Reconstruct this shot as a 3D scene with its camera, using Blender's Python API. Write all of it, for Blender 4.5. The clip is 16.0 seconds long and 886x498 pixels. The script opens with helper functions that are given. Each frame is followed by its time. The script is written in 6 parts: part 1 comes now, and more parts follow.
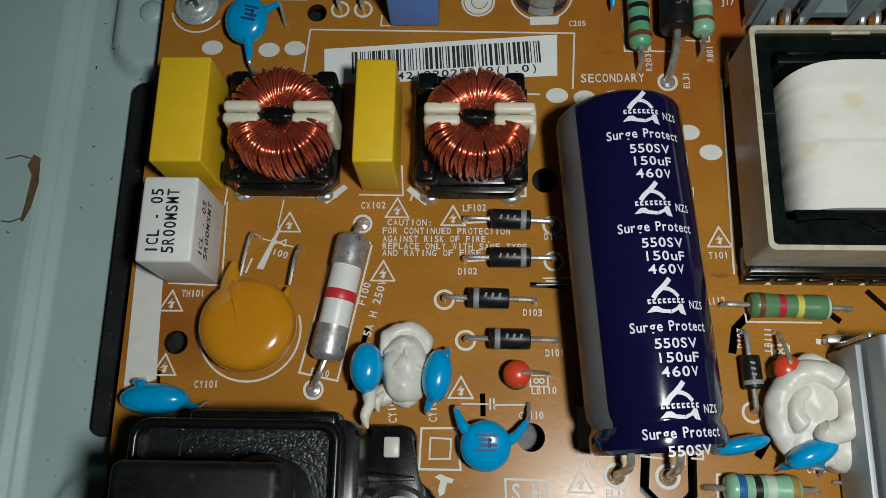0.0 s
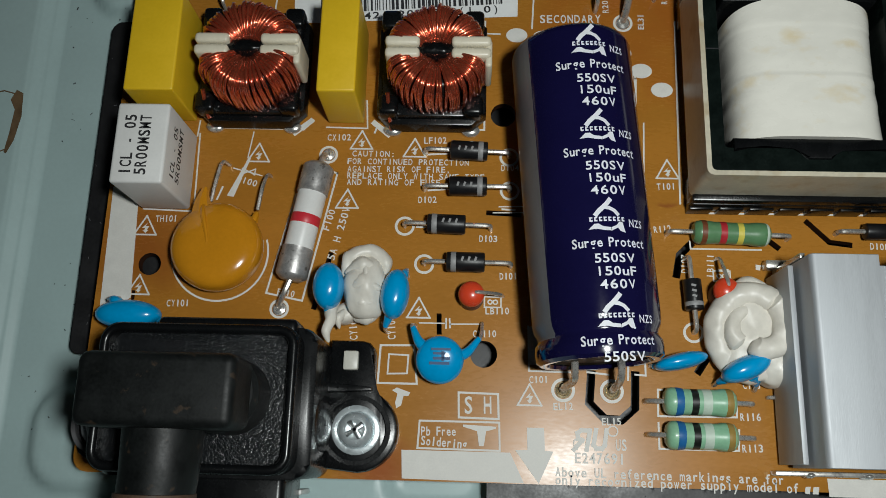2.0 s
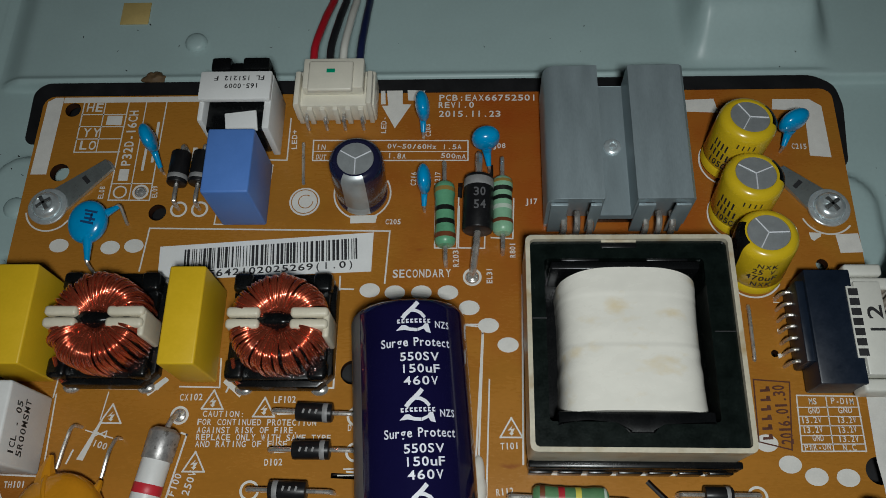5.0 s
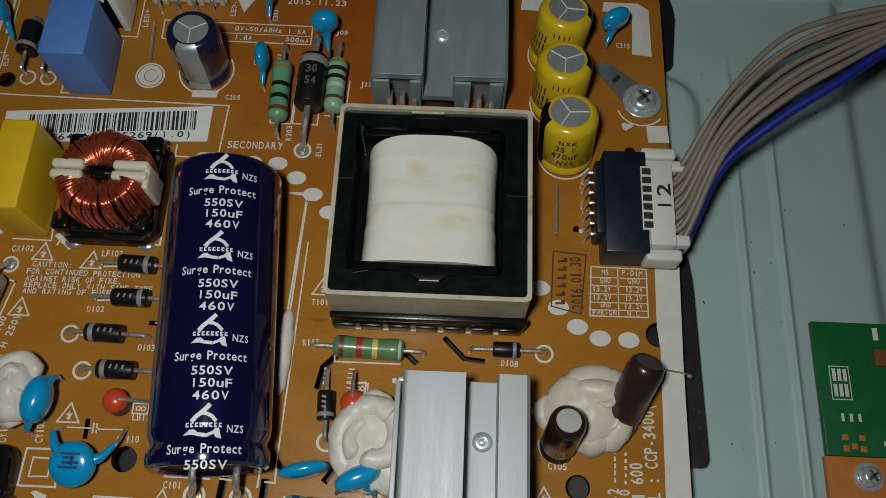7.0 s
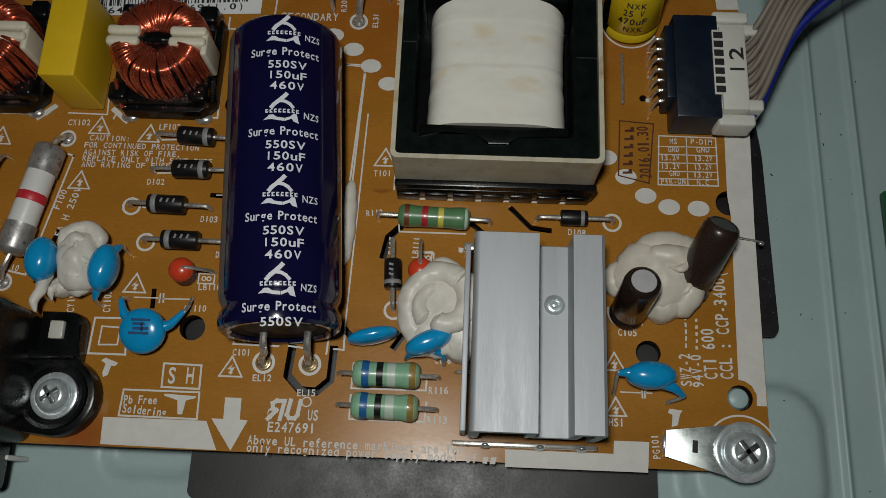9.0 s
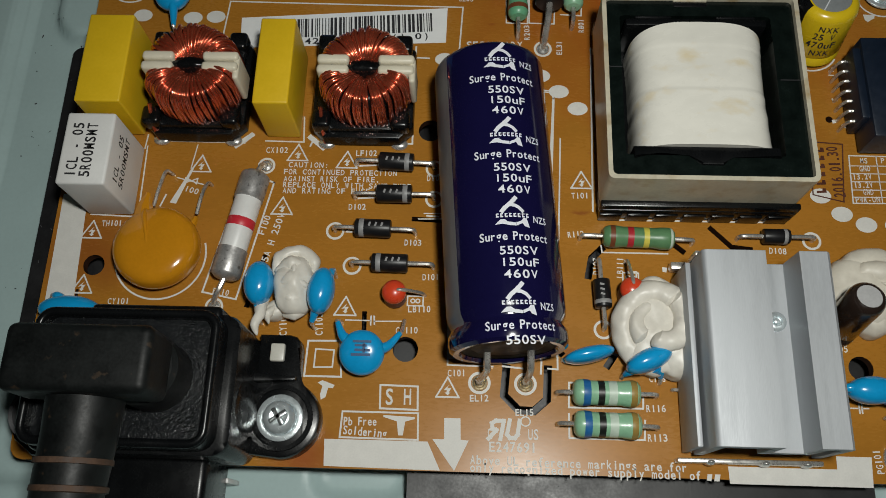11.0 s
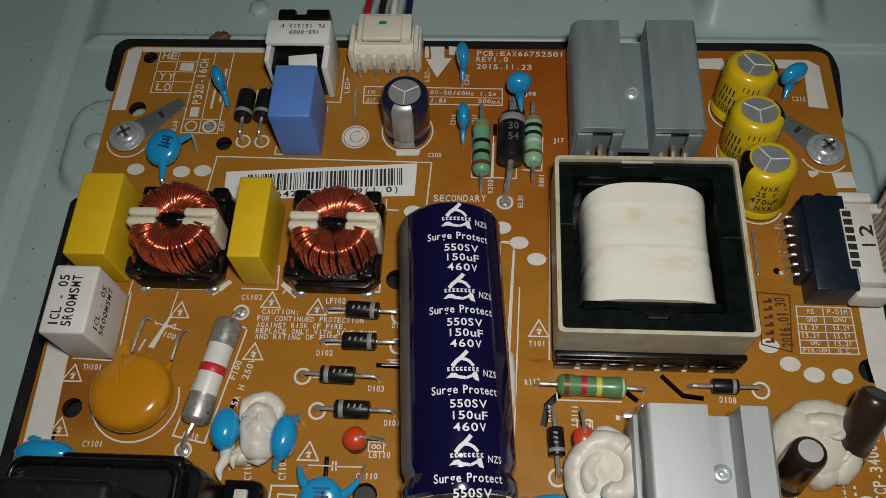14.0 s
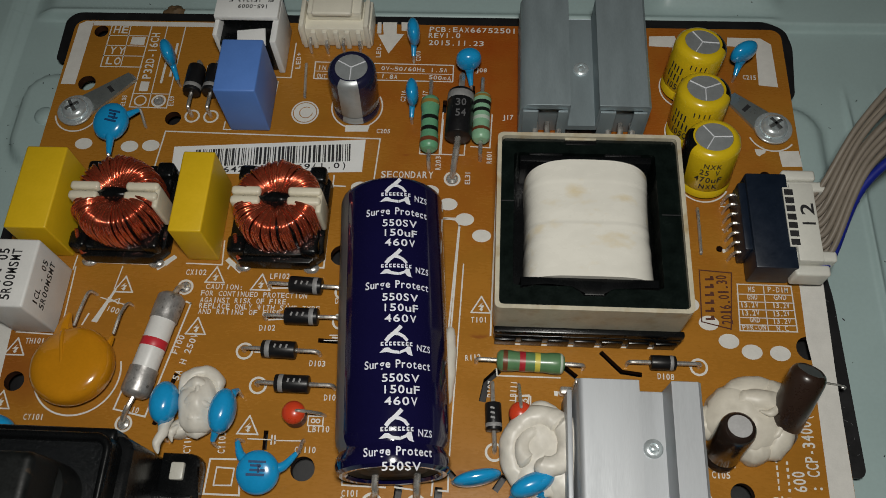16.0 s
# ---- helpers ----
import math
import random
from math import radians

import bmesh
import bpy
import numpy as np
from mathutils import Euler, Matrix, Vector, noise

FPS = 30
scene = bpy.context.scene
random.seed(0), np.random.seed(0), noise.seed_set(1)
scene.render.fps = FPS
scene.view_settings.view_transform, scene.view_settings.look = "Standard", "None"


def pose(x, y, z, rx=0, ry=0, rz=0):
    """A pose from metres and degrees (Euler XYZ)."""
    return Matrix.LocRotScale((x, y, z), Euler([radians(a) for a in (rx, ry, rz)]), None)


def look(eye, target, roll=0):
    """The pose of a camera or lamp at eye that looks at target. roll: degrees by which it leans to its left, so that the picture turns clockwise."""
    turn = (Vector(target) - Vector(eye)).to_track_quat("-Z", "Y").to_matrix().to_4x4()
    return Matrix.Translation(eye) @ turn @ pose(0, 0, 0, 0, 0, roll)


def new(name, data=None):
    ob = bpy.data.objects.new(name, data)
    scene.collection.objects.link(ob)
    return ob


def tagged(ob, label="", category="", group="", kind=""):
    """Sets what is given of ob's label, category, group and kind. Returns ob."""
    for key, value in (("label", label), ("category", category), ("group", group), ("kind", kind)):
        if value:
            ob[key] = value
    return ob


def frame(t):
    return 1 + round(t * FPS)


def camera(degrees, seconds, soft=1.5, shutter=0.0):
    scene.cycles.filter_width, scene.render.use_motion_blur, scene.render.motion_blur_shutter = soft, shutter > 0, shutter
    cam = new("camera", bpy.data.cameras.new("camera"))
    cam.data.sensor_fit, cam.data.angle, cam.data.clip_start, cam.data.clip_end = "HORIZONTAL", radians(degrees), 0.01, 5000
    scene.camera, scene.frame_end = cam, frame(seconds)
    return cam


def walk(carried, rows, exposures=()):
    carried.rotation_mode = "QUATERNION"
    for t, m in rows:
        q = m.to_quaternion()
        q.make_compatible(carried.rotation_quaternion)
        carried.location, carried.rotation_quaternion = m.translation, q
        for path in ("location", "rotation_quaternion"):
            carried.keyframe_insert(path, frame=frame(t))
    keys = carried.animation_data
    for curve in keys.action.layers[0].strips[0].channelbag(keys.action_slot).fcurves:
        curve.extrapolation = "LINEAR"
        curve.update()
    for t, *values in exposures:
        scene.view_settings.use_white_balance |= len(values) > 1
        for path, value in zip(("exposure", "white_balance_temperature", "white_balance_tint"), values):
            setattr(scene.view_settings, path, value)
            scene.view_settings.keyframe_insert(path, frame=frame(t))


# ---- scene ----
cam = camera(56.59, 16.0, soft=0.6)
ROWS = [
    (0, 0.00113, -0.00054, 0.11877, 15.688, 1.768, 1.009),
    (0.5, 0.00125, -0.00622, 0.12001, 15.073, 2.274, 0.535),
    (1, 0.00313, -0.00858, 0.12008, 14.818, 2.139, 0.601),
    (1.5, 0.00424, -0.00916, 0.12185, 14.867, 2.290, 0.938),
    (2, 0.00751, -0.01049, 0.12245, 14.661, 1.610, 1.515),
    (2.5, 0.01142, -0.01058, 0.12064, 14.407, 1.523, 1.707),
    (2.7, 0.01481, -0.00921, 0.11877, 13.720, 1.320, 1.816),
    (3, 0.01894, -0.00497, 0.12167, 15.807, 1.801, 1.319),
    (3.5, 0.02617, 0.00277, 0.13277, 18.752, 1.828, 0.831),
    (4, 0.02979, 0.00829, 0.13465, 20.492, 2.408, 0.864),
    (4.2, 0.03013, 0.01172, 0.13268, 20.859, 2.852, 0.758),
    (6.3, 0.05402, -0.00093, 0.13065, 24.637, 1.245, 1.643),
    (6.5, 0.05836, -0.00573, 0.13187, 23.734, 1.525, 1.980),
    (7, 0.05945, -0.00853, 0.13118, 21.286, -0.193, 2.394),
    (7.5, 0.05943, -0.01315, 0.12901, 18.115, 0.075, 2.268),
    (8, 0.05848, -0.01628, 0.12878, 16.944, 0.398, 2.377),
    (8.2, 0.05783, -0.01619, 0.12819, 16.490, 0.559, 2.376),
    (10.3, 0.03461, -0.02382, 0.12265, 18.181, 1.432, 1.745),
    (10.5, 0.03175, -0.02381, 0.12286, 18.245, 1.772, 1.661),
    (11, 0.01912, -0.02240, 0.12704, 19.394, 1.208, 1.692),
    (11.5, 0.01161, -0.02381, 0.12911, 20.726, 1.194, 2.131),
    (12, 0.01367, -0.02065, 0.13020, 22.280, 1.934, 2.284),
    (12.5, 0.02274, -0.01731, 0.13497, 25.275, 3.052, 2.779),
    (13, 0.02553, -0.01765, 0.13543, 26.242, 2.339, 2.537),
    (13.5, 0.02792, -0.01777, 0.13654, 26.766, 2.286, 2.430),
    (14, 0.02881, -0.01769, 0.13624, 26.573, 2.277, 2.480),
    (14.5, 0.03128, -0.01707, 0.13515, 26.251, 2.149, 2.585),
    (15, 0.03198, -0.01723, 0.13596, 26.314, 2.168, 2.550),
    (15.5, 0.03386, -0.01827, 0.13641, 26.413, 2.109, 2.611),
    (16, 0.03806, -0.01814, 0.13565, 25.269, 1.841, 2.644),
]
EXPOSURES = [(0.0, 0.03, 6000, 4), (2.5, -0.1, 6000, 6), (3.4, -0.34, 5900, 7), (4.2, -0.18, 5900, 7), (6.5, -0.18, 6150, 6), (7.2, -0.54, 6200, 7), (8.0, -0.74, 6250, 9), (10.3, -0.38, 6250, 7), (11.0, -0.08, 6300, 7), (11.5, 0.0, 6450, 9), (12.5, -0.15, 6500, 10), (13.0, -0.17, 6500, 10), (13.5, -0.1, 6500, 10), (15.5, -0.1, 6500, 10), (16.0, -0.2, 6450, 10)]
walk(cam, [(t, pose(x, y, z, rx, ry, rz)) for t, x, y, z, rx, ry, rz in ROWS], EXPOSURES)

# The torch of the filming phone lights the board from just above it; the room adds a dim fill.
MM = 0.001
world = bpy.data.worlds.new("dim_room")
world.use_nodes = True
world.node_tree.nodes["Background"].inputs["Color"].default_value = (0.62, 0.68, 0.66, 1)
world.node_tree.nodes["Background"].inputs["Strength"].default_value = 0.007
scene.world = world
torch = new("torch", bpy.data.lights.new("torch", "AREA"))
torch.data.shape, torch.data.size, torch.data.energy, torch.data.color = "DISK", 0.016, 0.23, (1.0, 0.97, 0.9)
torch.matrix_world = look((0.040, -0.011, 0.165), (0.034, 0.03, 0.0))


# ---- helpers for meshes, all in millimetres ----
LOC = {}


def thing(name, x, y, z=0.0, label="", category="", group="", kind=""):
    """An Empty at the base of a thing."""
    ob = new(name)
    ob.empty_display_size = 0.002
    ob.location = (x * MM, y * MM, z * MM)
    LOC[ob.name] = Vector((x, y, z))
    return tagged(ob, label, category, group, kind)


def mesh_of(name, bm, origin, material, sharp=38):
    bmesh.ops.recalc_face_normals(bm, faces=bm.faces)
    for v in bm.verts:
        v.co = (v.co - origin) * MM
    me = bpy.data.meshes.new(name)
    bm.to_mesh(me)
    bm.free()
    me.shade_smooth()
    me.set_sharp_from_angle(angle=radians(sharp))
    me.materials.append(material)
    return me


def part(name, bm, material, parent, label="", sharp=38):
    """One mesh under a thing or a part, from a bmesh in world millimetres."""
    base = parent
    while base.parent:
        base = base.parent
    ob = new(name, mesh_of(name, bm, LOC[base.name], material, sharp))
    ob.parent = parent
    if label:
        ob["label"] = label
    return ob


def whole(name, bm, material, at, label="", category="", group="", kind=""):
    """A thing that is one mesh."""
    o = Vector(at)
    ob = new(name, mesh_of(name, bm, o, material))
    ob.location = o * MM
    LOC[ob.name] = o
    return tagged(ob, label, category, group, kind)


def box(x0, x1, y0, y1, z0, z1, bev=0.25, seg=2, bm=None):
    bm2 = bmesh.new()
    bmesh.ops.create_cube(bm2, size=1)
    for v in bm2.verts:
        v.co = Vector(((x0 + x1) / 2 + v.co.x * (x1 - x0), (y0 + y1) / 2 + v.co.y * (y1 - y0), (z0 + z1) / 2 + v.co.z * (z1 - z0)))
    if bev:
        bmesh.ops.bevel(bm2, geom=bm2.edges[:], offset=bev, segments=seg, profile=0.5, affect="EDGES", clamp_overlap=True)
    return merge(bm, bm2)


def merge(bm, other):
    if bm is None:
        return other
    me = bpy.data.meshes.new("tmp")
    other.to_mesh(me)
    other.free()
    bm.from_mesh(me)
    bpy.data.meshes.remove(me)
    return bm


def moved(bm, m):
    bmesh.ops.transform(bm, matrix=m, verts=bm.verts)
    return bm


def frame_of(direction):
    d = Vector(direction).normalized()
    a = Vector((0, 0, 1)) if abs(d.z) < 0.9 else Vector((1, 0, 0))
    u = d.cross(a).normalized()
    return u, d.cross(u).normalized(), d


def lathe(p0, p1, profile, seg=40, bm=None):
    """A turned body: profile of (radius, share of the way from p0 to p1 in mm)."""
    bm = bm or bmesh.new()
    p0, p1 = Vector(p0), Vector(p1)
    u, w, d = frame_of(p1 - p0)
    rings = []
    for r, s in profile:
        c = p0 + d * s
        if r < 1e-6:
            rings.append([bm.verts.new(c)])
        else:
            rings.append([bm.verts.new(c + (u * math.cos(a) + w * math.sin(a)) * r) for a in (2 * math.pi * k / seg for k in range(seg))])
    for a, b in zip(rings, rings[1:]):
        for k in range(seg):
            k2 = (k + 1) % seg
            if len(a) == 1 and len(b) > 1:
                bm.faces.new((a[0], b[k], b[k2]))
            elif len(b) == 1 and len(a) > 1:
                bm.faces.new((a[k], b[0], a[k2]))
            elif len(a) > 1:
                bm.faces.new((a[k], b[k], b[k2], a[k2]))
    return bm


def cyl(p0, p1, r, bev=0.2, seg=32, bm=None):
    n = (Vector(p1) - Vector(p0)).length
    b = min(bev, r * 0.9, n * 0.45)
    return lathe(p0, p1, [(0, 0), (r - b, 0), (r - b * 0.3, b * 0.3), (r, b), (r, n - b), (r - b * 0.3, n - b * 0.3), (r - b, n), (0, n)], seg, bm)


def smooth(points, n=6):
    p = [Vector(q) for q in points]
    if len(p) < 3:
        return p
    q = [p[0] * 2 - p[1]] + p + [p[-1] * 2 - p[-2]]
    out = []
    for i in range(1, len(q) - 2):
        a, b, c, d = q[i - 1:i + 3]
        for k in range(n):
            t = k / n
            out.append(0.5 * ((2 * b) + (c - a) * t + (2 * a - 5 * b + 4 * c - d) * t * t + (3 * b - a - 3 * c + d) * t ** 3))
    return out + [p[-1]]


def tube(points, r, seg=8, n=6, closed=False, bm=None, blunt=0):
    """A wire along a smooth line; r may be a pair, from the first end to the last."""
    bm = bm or bmesh.new()
    pts = smooth(points, n) if not closed else [Vector(q) for q in points]
    r0, r1 = r if isinstance(r, tuple) else (r, r)
    u = None
    rings = []
    m = len(pts)
    for i, p in enumerate(pts):
        if closed:
            d = (pts[(i + 1) % m] - pts[i - 1]).normalized()
        else:
            d = (pts[min(i + 1, m - 1)] - pts[max(i - 1, 0)]).normalized()
        u = frame_of(d)[0] if u is None else (u - d * u.dot(d)).normalized()
        w = d.cross(u)
        rr = r0 + (r1 - r0) * i / max(m - 1, 1)
        if blunt:
            rr *= min(1.0, (i + 0.15) / blunt, (m - 0.85 - i) / blunt) ** 0.5
        rings.append([bm.verts.new(p + (u * math.cos(a) + w * math.sin(a)) * rr) for a in (2 * math.pi * k / seg for k in range(seg))])
    for i in range(m if closed else m - 1):
        a, b = rings[i], rings[(i + 1) % m]
        for k in range(seg):
            bm.faces.new((a[k], a[(k + 1) % seg], b[(k + 1) % seg], b[k]))
    if not closed:
        bm.faces.new(rings[0][::-1])
        bm.faces.new(rings[-1])
    return bm


def ellipsoid(c, radii, turn=(0, 0, 0), power=1.0, seg=32, rough=0.0, size=2.0, seed=0, bm=None):
    """A rounded body; power below 1 makes it boxier; rough and size give it lumps."""
    b2 = bmesh.new()
    bmesh.ops.create_uvsphere(b2, u_segments=seg, v_segments=seg // 2, radius=1)
    m = Matrix.Translation(c) @ Euler([radians(a) for a in turn]).to_matrix().to_4x4()
    for v in b2.verts:
        q = v.co
        rho = math.hypot(q.x, q.y)
        f = rho ** (power - 1) if rho > 1e-4 else 1.0
        s = Vector((q.x * f, q.y * f, math.copysign(abs(q.z) ** power, q.z)))
        s = Vector([s[i] * radii[i] for i in range(3)])
        if rough:
            s *= 1 + rough * noise.fractal(s / size + Vector((seed * 7.1, seed * 3.3, 0)), 1.0, 2.0, 2)
        v.co = m @ s
    return merge(bm, b2)


def prism(outline, z0, z1, bev=0.0, seg=2, bm=None):
    """An outline of (x, y) raised from z0 to z1."""
    b2 = bmesh.new()
    lo = [b2.verts.new((x, y, z0)) for x, y in outline]
    hi = [b2.verts.new((x, y, z1)) for x, y in outline]
    n = len(lo)
    top = b2.faces.new(hi)
    b2.faces.new(lo[::-1])
    for k in range(n):
        b2.faces.new((lo[k], lo[(k + 1) % n], hi[(k + 1) % n], hi[k]))
    if bev:
        bmesh.ops.bevel(b2, geom=list(top.edges), offset=bev, segments=seg, profile=0.5, affect="EDGES", clamp_overlap=True)
    return merge(bm, b2)


def rounded(x0, x1, y0, y1, r, n=6):
    out = []
    for cx, cy, a0 in ((x1 - r, y1 - r, 0), (x0 + r, y1 - r, 90), (x0 + r, y0 + r, 180), (x1 - r, y0 + r, 270)):
        out += [(cx + r * math.cos(radians(a0 + 90 * k / n)), cy + r * math.sin(radians(a0 + 90 * k / n))) for k in range(n + 1)]
    return out


def softened(points, r=1.2, n=4):
    """An outline with its corners rounded."""
    out = []
    p = [Vector(q) for q in points]
    for i, q in enumerate(p):
        a, b = p[i - 1] - q, p[(i + 1) % len(p)] - q
        k = min(r, a.length * 0.45, b.length * 0.45)
        a, b = q + a.normalized() * k, q + b.normalized() * k
        out += [tuple(a * (1 - t) ** 2 + q * 2 * t * (1 - t) + b * t * t) for t in (j / n for j in range(n + 1))]
    return out


def circle(x, y, r, n=32, ry=None):
    return [(x + r * math.cos(2 * math.pi * k / n), y + (ry or r) * math.sin(2 * math.pi * k / n)) for k in range(n)]


def stroke(points, w):
    """The outline of a line of width w."""
    p = [Vector(q) for q in points]
    left, right = [], []
    for i, q in enumerate(p):
        d0 = (q - p[i - 1]).normalized() if i else (p[1] - q).normalized()
        d1 = (p[i + 1] - q).normalized() if i < len(p) - 1 else d0
        nrm = Vector((-(d0 + d1).y, (d0 + d1).x)).normalized()
        k = w / 2 / max(0.5, nrm.dot(Vector((-d0.y, d0.x))))
        left.append(tuple(q + nrm * k))
        right.append(tuple(q - nrm * k))
    return left + right[::-1]


def curve_mesh(loops, depth, bevel=0.0):
    """A flat plate with holes, from closed loops of (x, y)."""
    cu = bpy.data.curves.new("plate", "CURVE")
    cu.dimensions, cu.fill_mode, cu.extrude, cu.bevel_depth = "2D", "BOTH", depth / 2, bevel
    for loop in loops:
        sp = cu.splines.new("POLY")
        sp.points.add(len(loop) - 1)
        for pt, (x, y) in zip(sp.points, loop):
            pt.co = (x, y, 0, 1)
        sp.use_cyclic_u = True
    ob = bpy.data.objects.new("plate", cu)
    me = bpy.data.meshes.new_from_object(ob)
    bpy.data.objects.remove(ob)
    bpy.data.curves.remove(cu)
    bm = bmesh.new()
    bm.from_mesh(me)
    bpy.data.meshes.remove(me)
    bmesh.ops.remove_doubles(bm, verts=bm.verts, dist=1e-5)
    return bm


GLYPHS = {}


def glyph(ch):
    """One letter of Blender's own font: its points and faces, from x = 0, and its width."""
    if ch not in GLYPHS:
        cu = bpy.data.curves.new("letter", "FONT")
        cu.body, cu.size, cu.resolution_u, cu.offset = ch, 1.0, 3, 0.018
        ob = bpy.data.objects.new("letter", cu)
        me = bpy.data.meshes.new_from_object(ob)
        bpy.data.objects.remove(ob)
        bpy.data.curves.remove(cu)
        pts = [(v.co.x, v.co.y) for v in me.vertices]
        x0 = min([x for x, y in pts], default=0)
        GLYPHS[ch] = [(x - x0, y) for x, y in pts], [tuple(f.vertices) for f in me.polygons], max([x - x0 for x, y in pts], default=0.3)
        bpy.data.meshes.remove(me)
    return GLYPHS[ch]


def lettering(text, x, y, w, h, rot=0.0, z=0.05, align="LEFT", bm=None, even=True):
    """Evenly spaced letters fitted into w x h, from their lower left corner (or their middle), turned about it. w 0 gives the font's own width; even False keeps the font's own spacing."""
    k = h / 0.72
    b2 = bmesh.new()
    step = (w or k * sum(glyph(c)[2] + 0.08 for c in text)) / len(text)
    natural = sum(glyph(c)[2] + 0.1 for c in text)
    pen = 0.0
    for i, ch in enumerate(text):
        pts, faces, wide = glyph(ch)
        share = 0.4 if ch in "Iil1.,:;()-'|!" else 0.66 if ch in "rtfjcsJ" else 0.8
        sx = min(step * share / max(wide, 0.05), k * (1.5 if share > 0.5 else 1.0))
        off = step * (i + 0.5) - wide * sx / 2
        if not even:
            sx = step * len(text) / natural
            off = pen + 0.05 * sx
            pen += (wide + 0.1) * sx
        vs = [b2.verts.new((off + px * sx, py * k, 0)) for px, py in pts]
        for f in faces:
            b2.faces.new([vs[n] for n in f])
    if align == "CENTER":
        for v in b2.verts:
            v.co -= Vector((step * len(text) / 2, h / 2, 0))
    return merge(bm, moved(b2, Matrix.Translation((x, y, z)) @ Matrix.Rotation(radians(rot), 4, "Z")))


def flat(outline, z=0.05, bm=None):
    bm = bm or bmesh.new()
    bm.faces.new([bm.verts.new((x, y, z)) for x, y in outline])
    return bm


def line(points, w=0.28, z=0.05, closed=False, bm=None):
    bm = bm or bmesh.new()
    p = list(points) + ([points[0]] if closed else [])
    for a, b in zip(p, p[1:]):
        d = (Vector(b) - Vector(a)).normalized() * w / 2
        n = Vector((-d.y, d.x))
        a2, b2 = Vector(a) - d, Vector(b) + d
        flat([tuple(a2 + n), tuple(a2 - n), tuple(b2 - n), tuple(b2 + n)], z, bm)
        z += 0.003
    return bm


def ring(x, y, r0, r1, z=0.05, n=36, a0=0, a1=360, bm=None):
    bm = bm or bmesh.new()
    pts = [radians(a0 + (a1 - a0) * k / n) for k in range(n + 1)]
    vi = [bm.verts.new((x + r0 * math.cos(a), y + r0 * math.sin(a), z)) for a in pts]
    vo = [bm.verts.new((x + r1 * math.cos(a), y + r1 * math.sin(a), z)) for a in pts]
    for k in range(n):
        bm.faces.new((vi[k], vo[k], vo[k + 1], vi[k + 1]))
    return bm


# ---- materials ----
def mat(name, col, rough=0.5, metal=0.0, var=0.12, size=4.0, grain=0.35, bump=0.15, dark=None, dark_at=0.66, coat=0.0, stretch=(1, 1, 1), spec=0.5, depth=0.05, edge=0.06):
    """A surface with two scales of variation (size and grain in mm) and, where dark is given, stains of that colour."""
    m = bpy.data.materials.new(name)
    m.use_nodes = True
    nt = m.node_tree
    bs = nt.nodes["Principled BSDF"]
    tc = nt.nodes.new("ShaderNodeTexCoord")
    mp = nt.nodes.new("ShaderNodeMapping")
    mp.inputs["Scale"].default_value = stretch
    nt.links.new(tc.outputs["Object"], mp.inputs["Vector"])

    def tex(mm, detail):
        n = nt.nodes.new("ShaderNodeTexNoise")
        n.inputs["Scale"].default_value, n.inputs["Detail"].default_value = 1000.0 / mm, detail
        nt.links.new(mp.outputs["Vector"], n.inputs["Vector"])
        return n.outputs["Fac"]

    big, fine = tex(size, 4), tex(grain, 3)
    mix = nt.nodes.new("ShaderNodeMath")
    mix.operation = "MULTIPLY_ADD"
    nt.links.new(big, mix.inputs[0])
    mix.inputs[1].default_value = 0.65
    half = nt.nodes.new("ShaderNodeMath")
    half.operation = "MULTIPLY"
    nt.links.new(fine, half.inputs[0])
    half.inputs[1].default_value = 0.35
    nt.links.new(half.outputs[0], mix.inputs[2])
    ramp = nt.nodes.new("ShaderNodeValToRGB")
    e = ramp.color_ramp.elements
    e[0].position, e[0].color = 0.3, tuple(c * (1 - var) for c in col) + (1,)
    e[1].position, e[1].color = 0.7, tuple(min(1, c * (1 + var)) for c in col) + (1,)
    nt.links.new(mix.outputs[0], ramp.inputs["Fac"])
    colour = ramp.outputs["Color"]
    if dark:
        st = nt.nodes.new("ShaderNodeValToRGB")
        st.color_ramp.elements[0].position, st.color_ramp.elements[1].position = dark_at, dark_at + edge
        nt.links.new(tex(size * 0.7, 6), st.inputs["Fac"])
        mc = nt.nodes.new("ShaderNodeMix")
        mc.data_type = "RGBA"
        nt.links.new(st.outputs["Color"], mc.inputs["Factor"])
        nt.links.new(colour, mc.inputs["A"])
        mc.inputs["B"].default_value = (*dark, 1)
        colour = mc.outputs["Result"]
    nt.links.new(colour, bs.inputs["Base Color"])
    rr = nt.nodes.new("ShaderNodeMapRange")
    nt.links.new(mix.outputs[0], rr.inputs["Value"])
    rr.inputs["From Min"].default_value, rr.inputs["From Max"].default_value = 0.3, 0.7
    rr.inputs["To Min"].default_value, rr.inputs["To Max"].default_value = max(0.03, rough * 0.8), min(1, rough * 1.2)
    nt.links.new(rr.outputs["Result"], bs.inputs["Roughness"])
    bs.inputs["Metallic"].default_value = metal
    bs.inputs["Specular IOR Level"].default_value = spec
    bs.inputs["Coat Weight"].default_value = coat
    bs.inputs["Coat Roughness"].default_value = 0.08
    if bump:
        bp = nt.nodes.new("ShaderNodeBump")
        bp.inputs["Strength"].default_value, bp.inputs["Distance"].default_value = bump, depth * MM
        nt.links.new(mix.outputs[0], bp.inputs["Height"])
        nt.links.new(bp.outputs["Normal"], bs.inputs["Normal"])
    return m


PCB = mat("brown_phenolic", (0.36, 0.155, 0.02), 0.27, var=0.13, size=9, grain=0.5, bump=0.12, stretch=(0.5, 1.3, 1), spec=0.26, dark=(0.24, 0.075, 0.016), dark_at=0.70)


